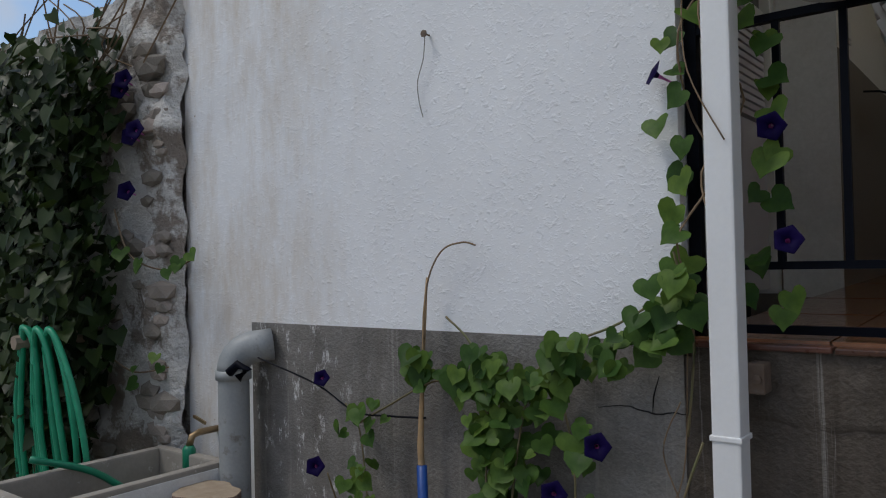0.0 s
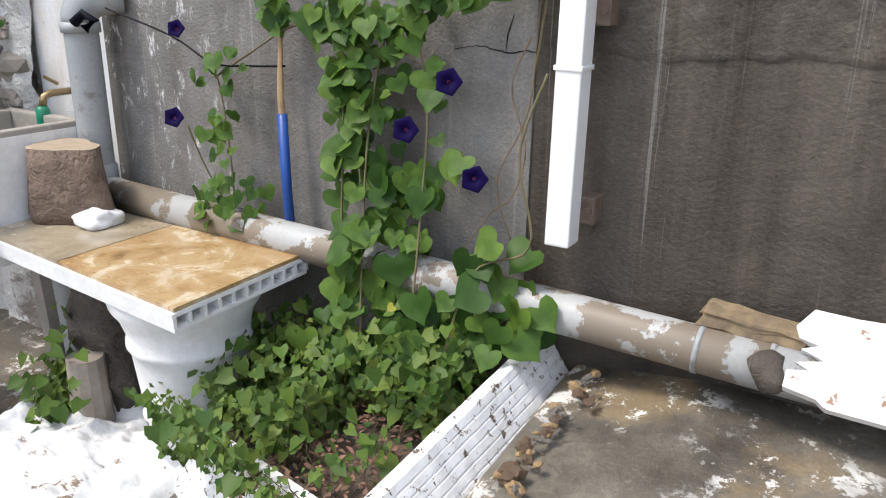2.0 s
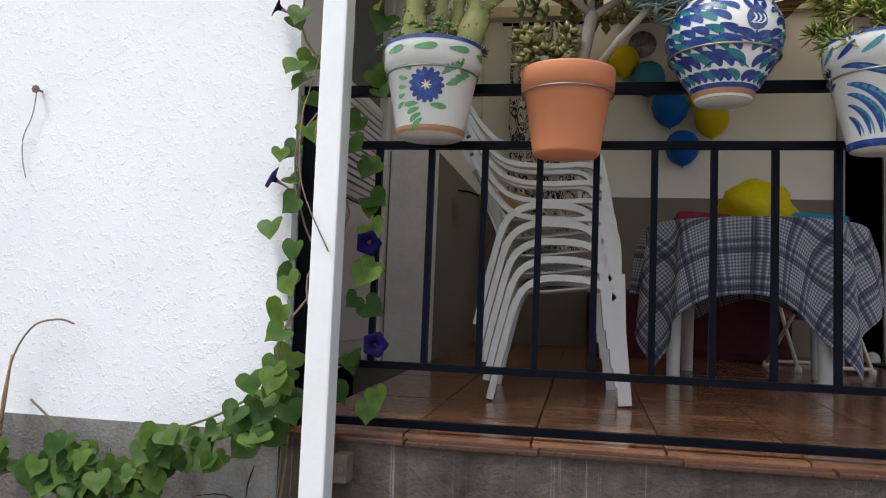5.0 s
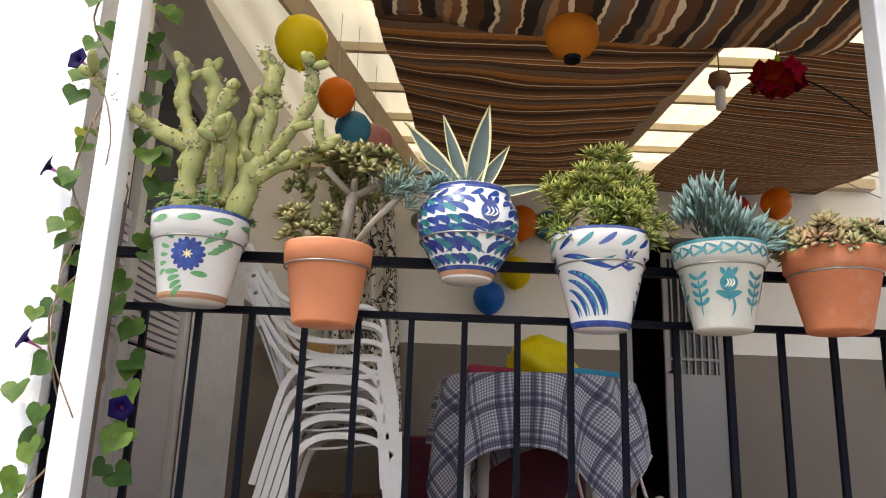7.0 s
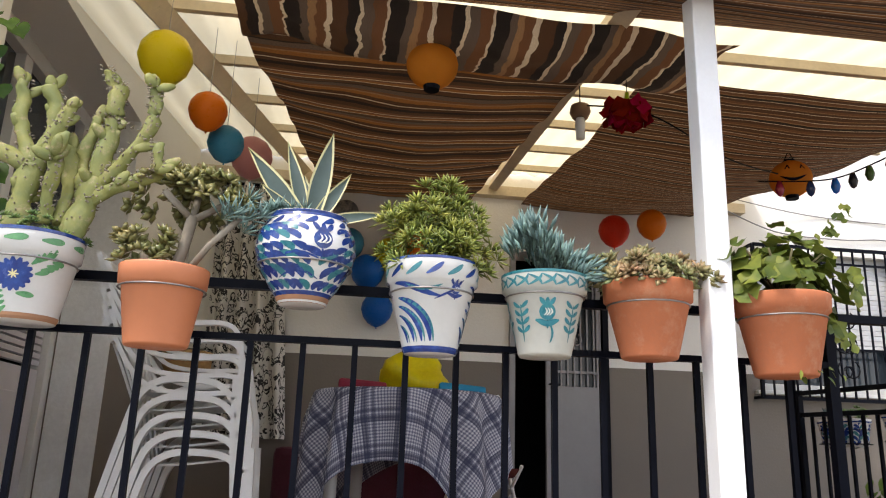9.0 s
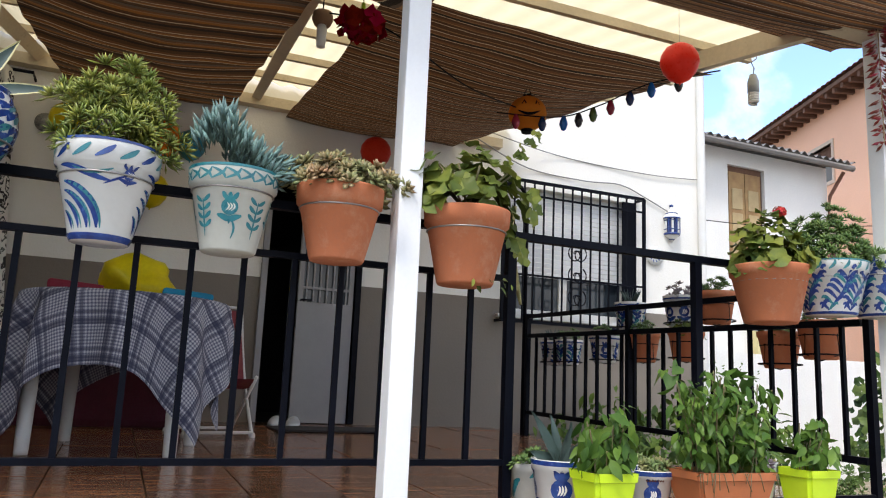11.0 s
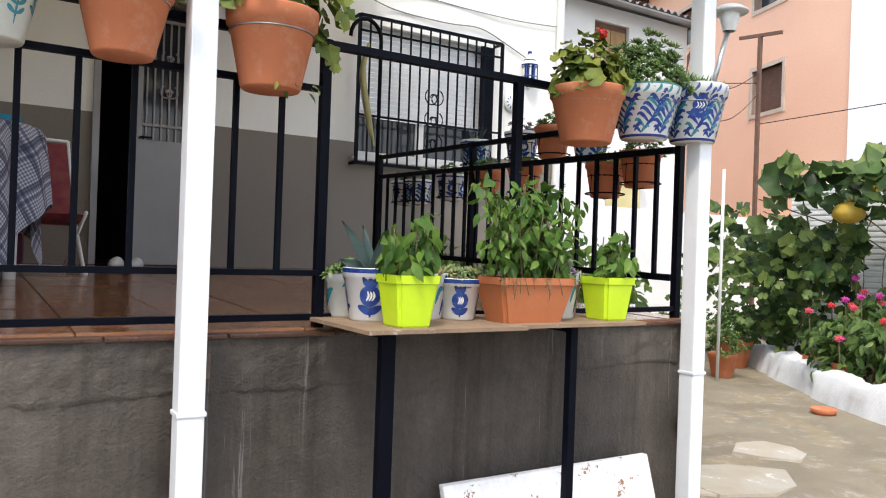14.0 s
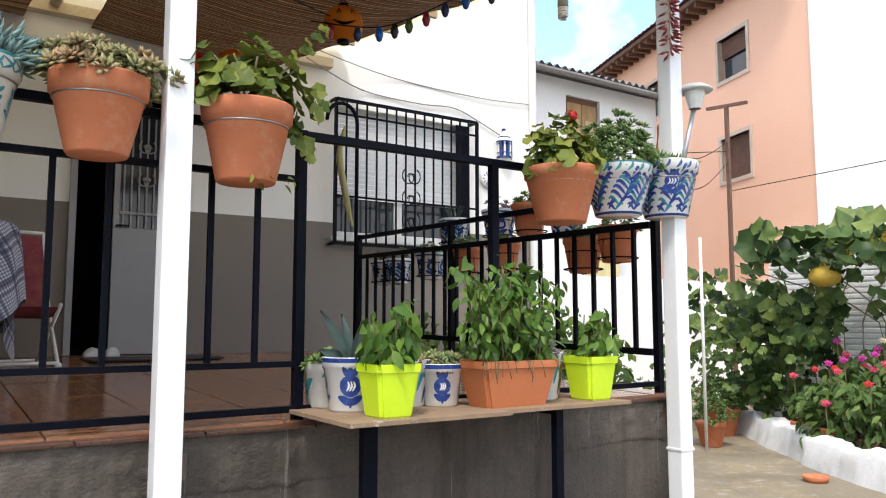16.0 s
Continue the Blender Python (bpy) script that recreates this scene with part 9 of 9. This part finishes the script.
def garden():
    r = random.Random(55)
    bed = thing("garden_bed", (0, 0, 0), "raised garden bed behind a whitewashed stone kerb", "garden bed")
    def kerb(u, v):
        p = spline([(11.2, 7.35, 0), (9.55, 6.0, 0), (8.65, 4.9, 0), (7.75, 3.72, 0), (7.2, 2.75, 0), (6.85, 1.4, 0), (6.75, -2.0, 0)], 10)
        i = min(int(u * (len(p) - 1)), len(p) - 2)
        t = u * (len(p) - 1) - i
        q = p[i].lerp(p[i + 1], t)
        d = (p[i + 1] - p[i]).normalized()
        n = Vector((-d.y, d.x, 0))
        a = [(-0.10, -0.1), (-0.04, 0.10), (0.0, 0.22), (0.03, 0.25), (0.13, 0.255), (0.18, 0.22), (0.22, -0.1)][min(6, round(v * 6))]
        j = 0.055 * bump_noise(q * 1.0 + Vector((0, 0, v)), 2.6) + 0.03 * bump_noise(q + Vector((0, 0, v * 0.4)), 9)
        return q + n * (a[0] + j) + Vector((0, 0, ground_z(q.x, q.y) + a[1] + j))
    part("kerb", sheet(bmesh.new(), kerb, 220, 6), WHITEWASH, bed, "lumpy whitewashed stone kerb", True)
    def top(u, v):
        y = -2 + 10.5 * v
        e = 6.95 if y < 2.6 else 6.95 + (y - 2.6) * 0.95
        x = e + 0.34 + 6.5 * u
        return (x, y, 0.71 + 0.05 * bump_noise((x, y, 0), 1.5))
    part("soil", sheet(bmesh.new(), top, 30, 40), SOIL, bed, "dark garden soil with litter", True)
    bm = bmesh.new()
    # broad canopy leaves over the wall, dense growth at its far end, sprays with gaps between
    big_leaves(bm, 240, (8.1, 9.4, 1.0, 4.7, 2.26, 2.80), 0.105, r, (-0.45, -0.3, 1.0))
    big_leaves(bm, 30, (7.9, 8.7, 3.2, 4.5, 2.38, 2.84), 0.155, r, (-0.6, -0.4, 0.9))
    big_leaves(bm, 70, (8.2, 9.2, 1.0, 5.0, 1.95, 2.35), 0.075, r, (-0.9, -0.5, 0.5))
    big_leaves(bm, 115, (8.3, 9.1, 3.95, 5.0, 1.10, 2.35), 0.10, r, (-0.9, -0.5, 0.5))
    big_leaves(bm, 120, (8.2, 9.0, 3.95, 5.0, 1.05, 2.2), 0.05, r, (-0.9, -0.5, 0.6))
    big_leaves(bm, 45, (8.3, 9.2, 5.0, 5.6, 1.6, 2.5), 0.07, r, (-0.9, -0.5, 0.5))
    big_leaves(bm, 36, (8.6, 9.3, 1.2, 3.8, 1.70, 2.25), 0.08, r, (-0.9, -0.5, 0.5))
    big_leaves(bm, 130, (9.2, 10.4, 5.3, 6.6, 0.9, 2.3), 0.09, r, (-0.8, -0.5, 0.7))
    tagged(finish("squash_hedge", bm, SQUASH), "tangle of broad green squash leaves on a trellis", "squash plants", "", "stuff")
    bm = bmesh.new()
    for _ in range(9):
        c = Vector((8.3 + r.gauss(0, 0.1), r.uniform(1.8, 4.5), r.uniform(2.3, 2.6)))
        for k in range(5):
            a = 1.257 * k
            round_leaf(bm, c + Vector((0, 0.03 * math.cos(a), 0.03 * math.sin(a))), (-1, math.cos(a), math.sin(a)), 0.028, r)
    tagged(finish("squash_flowers", bm, YELLOWF), "small yellow squash flowers among the leaves", "flowers", "", "stuff")
    bm = bmesh.new()
    spots = []
    for _ in range(4000):
        u, v = r.random(), r.random()
        x, y = 7.72 + 0.9 * u, 0.6 + 3.35 * v
        x += 0.12 * max(0, y - 3.0)
        top = 1.14 + 0.42 * u + 0.2 * max(0.0, min(1.0, 3.4 - y)) + 0.30 * bump_noise((x, y, 0), 2.1)
        spots.append((x, y, 0.75 + (top - 0.75) * r.random() ** 0.6))
    leaves_at(bm, spots, 0.11, r, (-0.6, -0.4, 0.9), 0.55, "blade")
    big_leaves(bm, 220, (8.5, 9.3, 3.9, 5.6, 0.75, 1.25), 0.055, r, (-0.8, -0.4, 0.7))
    big_leaves(bm, 240, (8.5, 9.5, 4.5, 6.2, 0.7, 1.7), 0.05, r, (-0.8, -0.4, 0.7))
    litter = bmesh.new()
    r2 = random.Random(77)
    spots = []
    for _ in range(420):
        y = r2.uniform(1.5, 5.0)
        spots.append((7.12 + max(0.0, y - 2.6) * 0.82 + 0.15 + abs(r2.gauss(0, 0.2)), y, 0.76 + r2.uniform(0, 0.05)))
    leaves_at(litter, spots, 0.08, r2, (-0.3, -0.2, 1), 0.4, "blade")
    tagged(finish("bed_litter", litter, mat("brown_bed_litter", (0.26, 0.14, 0.08), (0.12, 0.07, 0.045), rough=0.9, scale=14, island=0.5)), "dry brown leaves along the bed's kerb", "litter", "", "stuff")
    tagged(finish("dahlia_leaves", bm, BORDER), "leafy green flower border", "flower bed", "", "stuff")
    for k in range(58):
        u0 = r.random()
        y0 = r.uniform(1.4, 4.0)
        p = Vector((7.72 + 0.75 * u0, y0, 1.16 + 0.40 * u0 + 0.2 * max(0.0, min(1.0, 3.4 - y0)) + r.uniform(-0.16, 0.14)))
        f = thing("dahlia_flower", p, ("coral pink", "red", "magenta", "cream")[(0, 2, 0, 2, 1, 0, 2, 3)[k % 8]] + " zinnia bloom in the flower border", "flower", "dahlias in the border")
        bm = bmesh.new()
        for ring, (n, e) in enumerate(((12, 0.1), (10, 0.5), (7, 0.9))):
            rosette(bm, (0, 0, 0), (-0.6, -0.45, 0.75), n, 0.052 - 0.011 * ring, 0.023, 0.009, r, (e, e + 0.15))
        part("petals", bm, [DAHLIA, *PETALS][(0, 2, 0, 2, 1, 0, 2, 3)[k % 8]], f, smooth=True)
        part("stalk", tube(bmesh.new(), [(0, 0, 0), (0.06, 0.02, -0.2), (0.12, 0.03, 0.79 - p.z)], 0.006, 5), STEM, f, smooth=True)
    gw = tagged(new("wall_blocks"), "whitewashed ridged wall behind the squash", "wall", "", "structure")
    for k in range(32):
        part("course", cube(9.62, 9.8, -2.0, 5.3, 0.7 + 0.062 * k, 0.7 + 0.062 * k + 0.052, 0.010), PLAINWHITE, gw)
    part("core", cube(9.64, 9.78, -1.98, 5.28, 0.7, 2.66), PLAINWHITE, gw)
    vines = bmesh.new()
    for _ in range(30):
        a = Vector((r.uniform(8.5, 9.5), r.uniform(0.8, 4.9), 0.9))
        tube(vines, spline([a, a + Vector((r.gauss(0, 0.15), r.gauss(0, 0.2), 0.9)), a + Vector((r.gauss(0, 0.3), r.gauss(0, 0.4), r.uniform(1.3, 1.65)))], 4), 0.007, 5)
    tagged(finish("squash_vines", vines, STEM), "green and brown squash stems", "stems", "", "stuff")
    fr = thing("squash_fruit", (8.36, 3.87, 2.24), "ripe yellow squash hanging among the leaves", "squash")
    part("skin", lathe(bmesh.new(), [(0, -0.10), (0.08, -0.09), (0.14, -0.04), (0.15, 0.01), (0.12, 0.07), (0.05, 0.10), (0.016, 0.105), (0.012, 0.15), (0, 0.15)], 20), mat("yellow_squash_skin", (0.62, 0.42, 0.05), (0.50, 0.33, 0.05), rough=0.5, scale=8), fr, smooth=True)
    wp = thing("potted_plant", (9.48, 3.18, 2.02), "trailing plant in a blue painted pot hung on the ridged wall", "potted plant")
    wprof = tapered(0.085, 0.135, 0.21, 0.04, 0.005)
    pot_body(wp, wprof, None, GLAZE)
    b = bmesh.new()
    band(b, wprof, 0.185, 0.205, 0)
    for a0 in range(0, 360, 60):
        medallion(b, wprof, a0, 0.09, 0.034, 0)
    part("painting", b, (COBALT, TEAL, CLAYFOOT, GLAZE), wp)
    b = bmesh.new()
    dome(b, 30, (0, 0, 0.22), (0.14, 0.14, 0.14), r, lambda p, d: rosette(b, p, d + Vector((0, 0, 0.6)), 7, 0.06, 0.02, 0.01, r))
    part("foliage", b, SEDUM_B, wp)
    for x, y, s0, mt, lab in ((8.02, 3.86, 0.75, GLAZE_G, "small succulent in a white pot on the edge of the bed"), (7.94, 3.62, 0.8, TERRA, "small plant in a terracotta pot on the edge of the bed"), (8.32, 4.16, 0.7, TERRA, "low succulents in a shallow clay pot on the bed")):
        t = thing("potted_plant", (x, y, 0.71), lab, "potted plant", "pots on the edge of the bed")
        pot_body(t, tapered(0.085 * s0, 0.13 * s0, 0.2 * s0, 0.04, 0.006), None, mt)
        b = bmesh.new()
        dome(b, 26, (0, 0, 0.2 * s0), (0.13 * s0, 0.13 * s0, 0.12 * s0), r, lambda p, d: rosette(b, p, d + Vector((0, 0, 0.6)), 8, 0.045, 0.016, 0.009, r))
        part("foliage", b, SEDUM_B, t)
    st = thing("garden_stake", (7.6, 4.70, 0.55), "thin white garden stake in the bed", "stake")
    part("rod", tube(bmesh.new(), [(0, 0, 0), (0.0, 0, 2.1)], 0.016, 7), PAINTED, st, smooth=True)
    # weeds and flowers between the slab and the bed, behind the railing
    bm = bmesh.new()
    for cx, cy, rx, ry, h, n, s in ((5.0, 5.4, 0.9, 0.4, 1.5, 600, 0.05), (6.6, 6.6, 1.4, 0.8, 1.5, 700, 0.07), (8.3, 7.6, 1.2, 0.8, 1.6, 600, 0.08), (4.55, 4.0, 0.28, 1.2, 1.5, 900, 0.042)):
        spots = []
        for _ in range(n):
            a, d = r.uniform(0, 6.28), math.sqrt(r.random())
            spots.append((cx + rx * d * math.cos(a), cy + ry * d * math.sin(a), 0.5 + h * (1 - 0.4 * d) * r.random() ** 0.6))
        leaves_at(bm, spots, s, r, (-0.4, -0.7, 0.8), 0.6)
        leaves_at(bm, [(p[0], p[1], p[2] + 0.1) for p in spots[:n // 2]], s * 2.4, r, (-0.4, -0.7, 0.8), 0.7, "blade")
    tagged(finish("yard_weeds", bm, LEAF_S), "leafy green plants growing beside the terrace", "plants", "", "stuff")
    for x, y, s, lab in ((7.88, 4.86, 1.0, "small plant in a terracotta pot by the kerb"), (8.6, 5.25, 1.25, "flowering plant in a broad terracotta pot"), (7.9, 5.5, 1.1, "leggy plant in a terracotta pot"), (9.0, 5.65, 1.3, "tall plant in a clay pot by the kerb"), (8.3, 5.95, 1.2, "leafy plant in a clay pot by the path")):
        t = thing("potted_plant", (x, y, ground_z(x, y)), lab, "potted plant", "pots by the garden kerb")
        pot_body(t, tapered(0.10 * s, 0.15 * s, 0.24 * s, 0.05, 0.008), None, TERRA)
        b = bmesh.new()
        dome(b, 60, (0, 0, 0.26 * s), (0.20 * s, 0.20 * s, 0.30 * s), r, lambda p, d: rosette(b, p, d + Vector((0, 0, 0.5)), 7, 0.07, 0.025, 0.01, r))
        part("foliage", b, SEDUM_B, t)
    d = thing("clay_saucer", (7.12, 3.30, ground_z(7.12, 3.30)), "shallow clay saucer on the path", "saucer")
    part("dish", lathe(bmesh.new(), [(0, 0.0), (0.085, 0.0), (0.105, 0.045), (0.095, 0.045), (0.075, 0.012), (0, 0.012)], 24), TERRA, d, smooth=True)
    g = thing("watering_barrel", (5.4, 6.0, 0.5), "dark green plastic barrel behind the railing", "barrel")
    part("barrel", lathe(bmesh.new(), [(0, 0), (0.22, 0), (0.25, 0.5), (0.25, 1.15), (0.2, 1.3), (0, 1.3)], 20), mat("dark_green_plastic", (0.01, 0.09, 0.045), rough=0.4, scale=5), g, smooth=True)
    # loose slabs of the path
    slab = mat("path_stone", (0.36, 0.30, 0.20), (0.44, 0.41, 0.36), rough=0.7, scale=3, fine=40, bump=0.3, dirt=(0.62, 0.58, 0.5), dirt_at=(0.6, 0.64), vary=0.2)
    for k in range(7):
        x, y = 4.2 + r.random() * 3.6, 0.9 + r.random() * 3.6
        if x > 6.6 + max(0, y - 2.6) * 0.8:
            continue
        ob_bm = bmesh.new()
        n = 7
        rad = r.uniform(0.25, 0.5)
        pts = [(rad * r.uniform(0.7, 1.1) * math.cos(6.283 * i / n), rad * 0.8 * r.uniform(0.7, 1.1) * math.sin(6.283 * i / n)) for i in range(n)]
        lo = [ob_bm.verts.new((a, b, -0.05)) for a, b in pts]
        hi = [ob_bm.verts.new((a * 0.97, b * 0.97, 0.008 + r.uniform(0, 0.006))) for a, b in pts]
        ob_bm.faces.new(hi)
        for i in range(n):
            j = (i + 1) % n
            ob_bm.faces.new((lo[i], lo[j], hi[j], hi[i]))
        o = finish("paving_stone", ob_bm, slab)
        o.location = (x, y, ground_z(x, y))
        tagged(o, "worn irregular stone slab set in the path", "paving stone", "stones of the path")


garden()

# ---- far end by the sink: rubble wall, hedge, hose ----
def rubble_wall():
    t = tagged(new("wall_rubble"), "old rubble stone wall with crumbling white render", "wall", "", "structure")
    m, nt, b = nodes_of("crumbling_render")
    v = coords(nt)
    patch, fine = noise_tex(nt, v, 3.2, 7, 0.7), noise_tex(nt, v, 40, 4)
    stone = mix(nt, (0.20, 0.16, 0.13), (0.30, 0.27, 0.24), noise_tex(nt, v, 9, 5))
    c = mix(nt, (0.60, 0.59, 0.57), stone, ramp(nt, patch, [(0.50, (0, 0, 0)), (0.56, (1, 1, 1))]))
    nt.links.new(c, b.inputs["Base Color"])
    b.inputs["Roughness"].default_value = 0.9
    relief(nt, b, maths(nt, "MULTIPLY_ADD", patch, -1.5, fine), 0.8, 0.03)
    def f(u, w):
        x, z = -5.6 + 3.0 * u, -0.2 + 3.1 * w
        d = 0.05 * bump_noise((x, 0, z), 5) + 0.03 * bump_noise((x, 3, z), 14)
        if u > 0.999:
            d += 0.05
        return (x + (0.03 * bump_noise((0, 0, z), 9) if u > 0.9 else 0), 1.97 + d, z)
    part("face", sheet(bmesh.new(), f, 70, 90), m, t, smooth=True)
    part("core", cube(-5.6, -2.63, 2.06, 2.36, -0.2, 2.9), m, t)
    r = random.Random(61)
    stone_m = mat("rubble_stone", (0.24, 0.20, 0.165), (0.34, 0.31, 0.28), rough=0.9, scale=12, bump=0.6, vary=0.35)
    for k in range(90):
        bm = bmesh.new()
        bmesh.ops.create_icosphere(bm, subdivisions=1, radius=1)
        for v2 in bm.verts:
            v2.co *= 1 + 0.35 * bump_noise(v2.co, 1.2, k)
        z = r.uniform(0.3, 2.7)
        x = -2.66 - abs(r.gauss(0, 0.12)) if k % 2 else r.uniform(-3.6, -2.7)
        s = r.uniform(0.03, 0.075)
        o = part("stone", bm, stone_m, t)
        o.matrix_basis = Matrix.Translation((x, 1.965, z)) @ Matrix.Diagonal((s * 1.4, s * 0.6, s * 0.7, 1))


rubble_wall()


def hedge():
    r = random.Random(62)
    bm = bmesh.new()
    spots = []
    for _ in range(7000):
        x = r.uniform(-4.9, -2.85)
        z = r.uniform(0.4, 2.95)
        edge = -2.95 + 0.18 * bump_noise((0, z, 0), 2.2) - 0.55 * max(0, 1.55 - z) / 1.1
        if x > edge + 0.25 * r.random() ** 2 or z > 2.75 + 0.2 * bump_noise((x, 0, 0), 3):
            continue
        spots.append((x, 1.90 - r.random() ** 1.5 * 0.30, z))
    leaves_at(bm, spots, 0.068, r, (0.25, -0.9, 0.55), 0.42)
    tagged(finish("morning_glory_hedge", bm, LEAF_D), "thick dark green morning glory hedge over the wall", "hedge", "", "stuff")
    t = thing("morning_glory_vine", (-2.9, 1.88, 1.9), "loose morning glory shoots with purple flowers at the wall end", "vine")
    o = Vector((-2.9, 1.88, 1.9))
    for p in ((-2.83, 1.88, 2.50), (-2.78, 1.88, 2.25), (-2.73, 1.87, 2.27), (-2.82, 1.88, 2.02), (-2.86, 1.88, 2.46)):
        bloom(t, Vector(p) - o, (0.5, -1, 0.2), 0.045)
    for pts in ([(-2.95, 1.9, 1.95), (-2.8, 1.88, 1.75), (-2.6, 1.92, 1.68), (-2.45, 1.95, 1.72)], [(-3.0, 1.9, 1.3), (-2.8, 1.9, 1.25), (-2.6, 1.93, 1.28)]):
        sp = spline(pts, 6)
        part("stem", tube(bmesh.new(), [p - o for p in sp], 0.004, 5), DRYSTEM, t, smooth=True)
        for p in sp[4::2]:
            vine_leaf(t, p - o + Vector((r.gauss(0, 0.03), -0.02, r.gauss(0, 0.03))), r.uniform(0.5, 1.0), r)
    bm = bmesh.new()
    for k in range(26):
        x = r.uniform(-4.4, -2.7)
        a = Vector((x, 1.9, 2.55))
        tube(bm, spline([a, a + Vector((r.gauss(0.1, 0.2), -0.05, r.uniform(0.1, 0.25))), a + Vector((r.gauss(0.2, 0.3), -0.08, r.uniform(0.15, 0.45)))], 4), 0.004, 4)
    tagged(finish("dry_twigs", bm, DRYSTEM), "bare dry twigs above the hedge", "twigs", "", "stuff")


hedge()


def sink():
    t = thing("laundry_sink", (-2.44, 1.58, 0.0), "old grey cement laundry sink, whitewashed outside", "sink")
    conc = mat("worn_sink_cement", (0.36, 0.33, 0.29), (0.26, 0.24, 0.21), rough=0.85, scale=7, bump=0.4, dirt=(0.55, 0.53, 0.5), dirt_at=(0.6, 0.7))
    W, D, z1, th = 0.225, 0.36, 0.955, 0.045
    bm = bmesh.new()
    box(bm, -W, W, -D, -D + th, 0.55, z1, 0.008)
    box(bm, -W, W, D - th, D, 0.55, z1, 0.008)
    box(bm, -W, -W + th, -D + th, D - th, 0.55, z1, 0.008)
    box(bm, W - th, W, -D + th, D - th, 0.55, z1, 0.008)
    box(bm, -W, W, -D, D, 0.50, 0.55, 0.004)
    part("basin", bm, conc, t)
    part("skirt", cube(W + 0.001, W + 0.007, -D, D, 0.50, z1 - 0.02), WHITEWASH, t, "whitewashed outer face")
    for yy in (-0.24, 0.24):
        part("leg", lathe(bmesh.new(), [(0.085, -0.08), (0.088, 0.1), (0.078, 0.3), (0.082, 0.505)], 20, (W - 0.10, yy, 0)), WHITEWASH, t, "round whitewashed pillar", True)
    b = thing("garden_tap", (-2.43, 2.0, 1.03), "brass wall tap with a green hose connector", "tap")
    brass = mat("old_brass", (0.35, 0.25, 0.14), rough=0.4, metal=0.8, scale=20)
    part("body", tube(bmesh.new(), [(0, 0.04, 0), (0, -0.05, 0), (0, -0.08, -0.01), (-0.005, -0.09, -0.05)], 0.014, 8), brass, b, smooth=True)
    part("lever", bar(bmesh.new(), (0.02, -0.03, 0.035), (-0.06, -0.03, 0.055), 0.012, 0.008), brass, b)
    gr = mat("green_hose_plastic", (0.01, 0.22, 0.12), (0.008, 0.17, 0.09), rough=0.4, scale=9)
    part("connector", lathe(bmesh.new(), [(0, -0.14), (0.02, -0.14), (0.026, -0.13), (0.026, -0.06), (0.018, -0.045), (0, -0.045)], 14, (-0.005, -0.09, 0)), gr, b, smooth=True)
    part("hose_tail", tube(bmesh.new(), spline([(-0.005, -0.09, -0.13), (-0.01, -0.11, -0.2), (-0.08, -0.2, -0.26), (-0.15, -0.4, -0.1), (-0.22, -0.6, -0.02)], 6), 0.013, 8), gr, b, smooth=True)
    h = thing("garden_hose", (-3.05, 1.66, 1.42), "coiled green garden hose hung on a wall peg", "hose")
    r = random.Random(64)
    hose = mat("green_ribbed_hose", (0.012, 0.24, 0.125), (0.02, 0.32, 0.17), rough=0.4, scale=12, bump=0.05)
    for k in range(11):
        dx = -0.20 + 0.04 * k + r.gauss(0, 0.008)
        w, dep = 0.10 + r.uniform(0, 0.10), r.uniform(0.55, 0.80)
        yy = -0.012 * (k % 4)
        pts = [(dx - w * 0.35, yy, -dep), (dx - w * 0.5, yy - 0.02, -dep * 0.5), (dx * 0.7 - w * 0.3, yy - 0.03, -0.05), (dx * 0.7, yy - 0.04, 0.03), (dx * 0.7 + w * 0.45, yy - 0.03, -0.06), (dx + w * 0.7, yy - 0.02, -dep * 0.5), (dx + w * 0.6 + r.gauss(0, 0.03), yy, -dep), (dx, yy, -dep - 0.08), (dx - w * 0.35, yy, -dep)]
        part("coil", tube(bmesh.new(), spline(pts, 7), 0.0125, 8), hose, h, smooth=True)
    part("peg", tube(bmesh.new(), [(-0.10, 0.35, -0.03), (-0.10, -0.10, -0.03)], 0.03, 8), mat("peg_wood", (0.3, 0.24, 0.18), rough=0.8, scale=12), h)


sink()
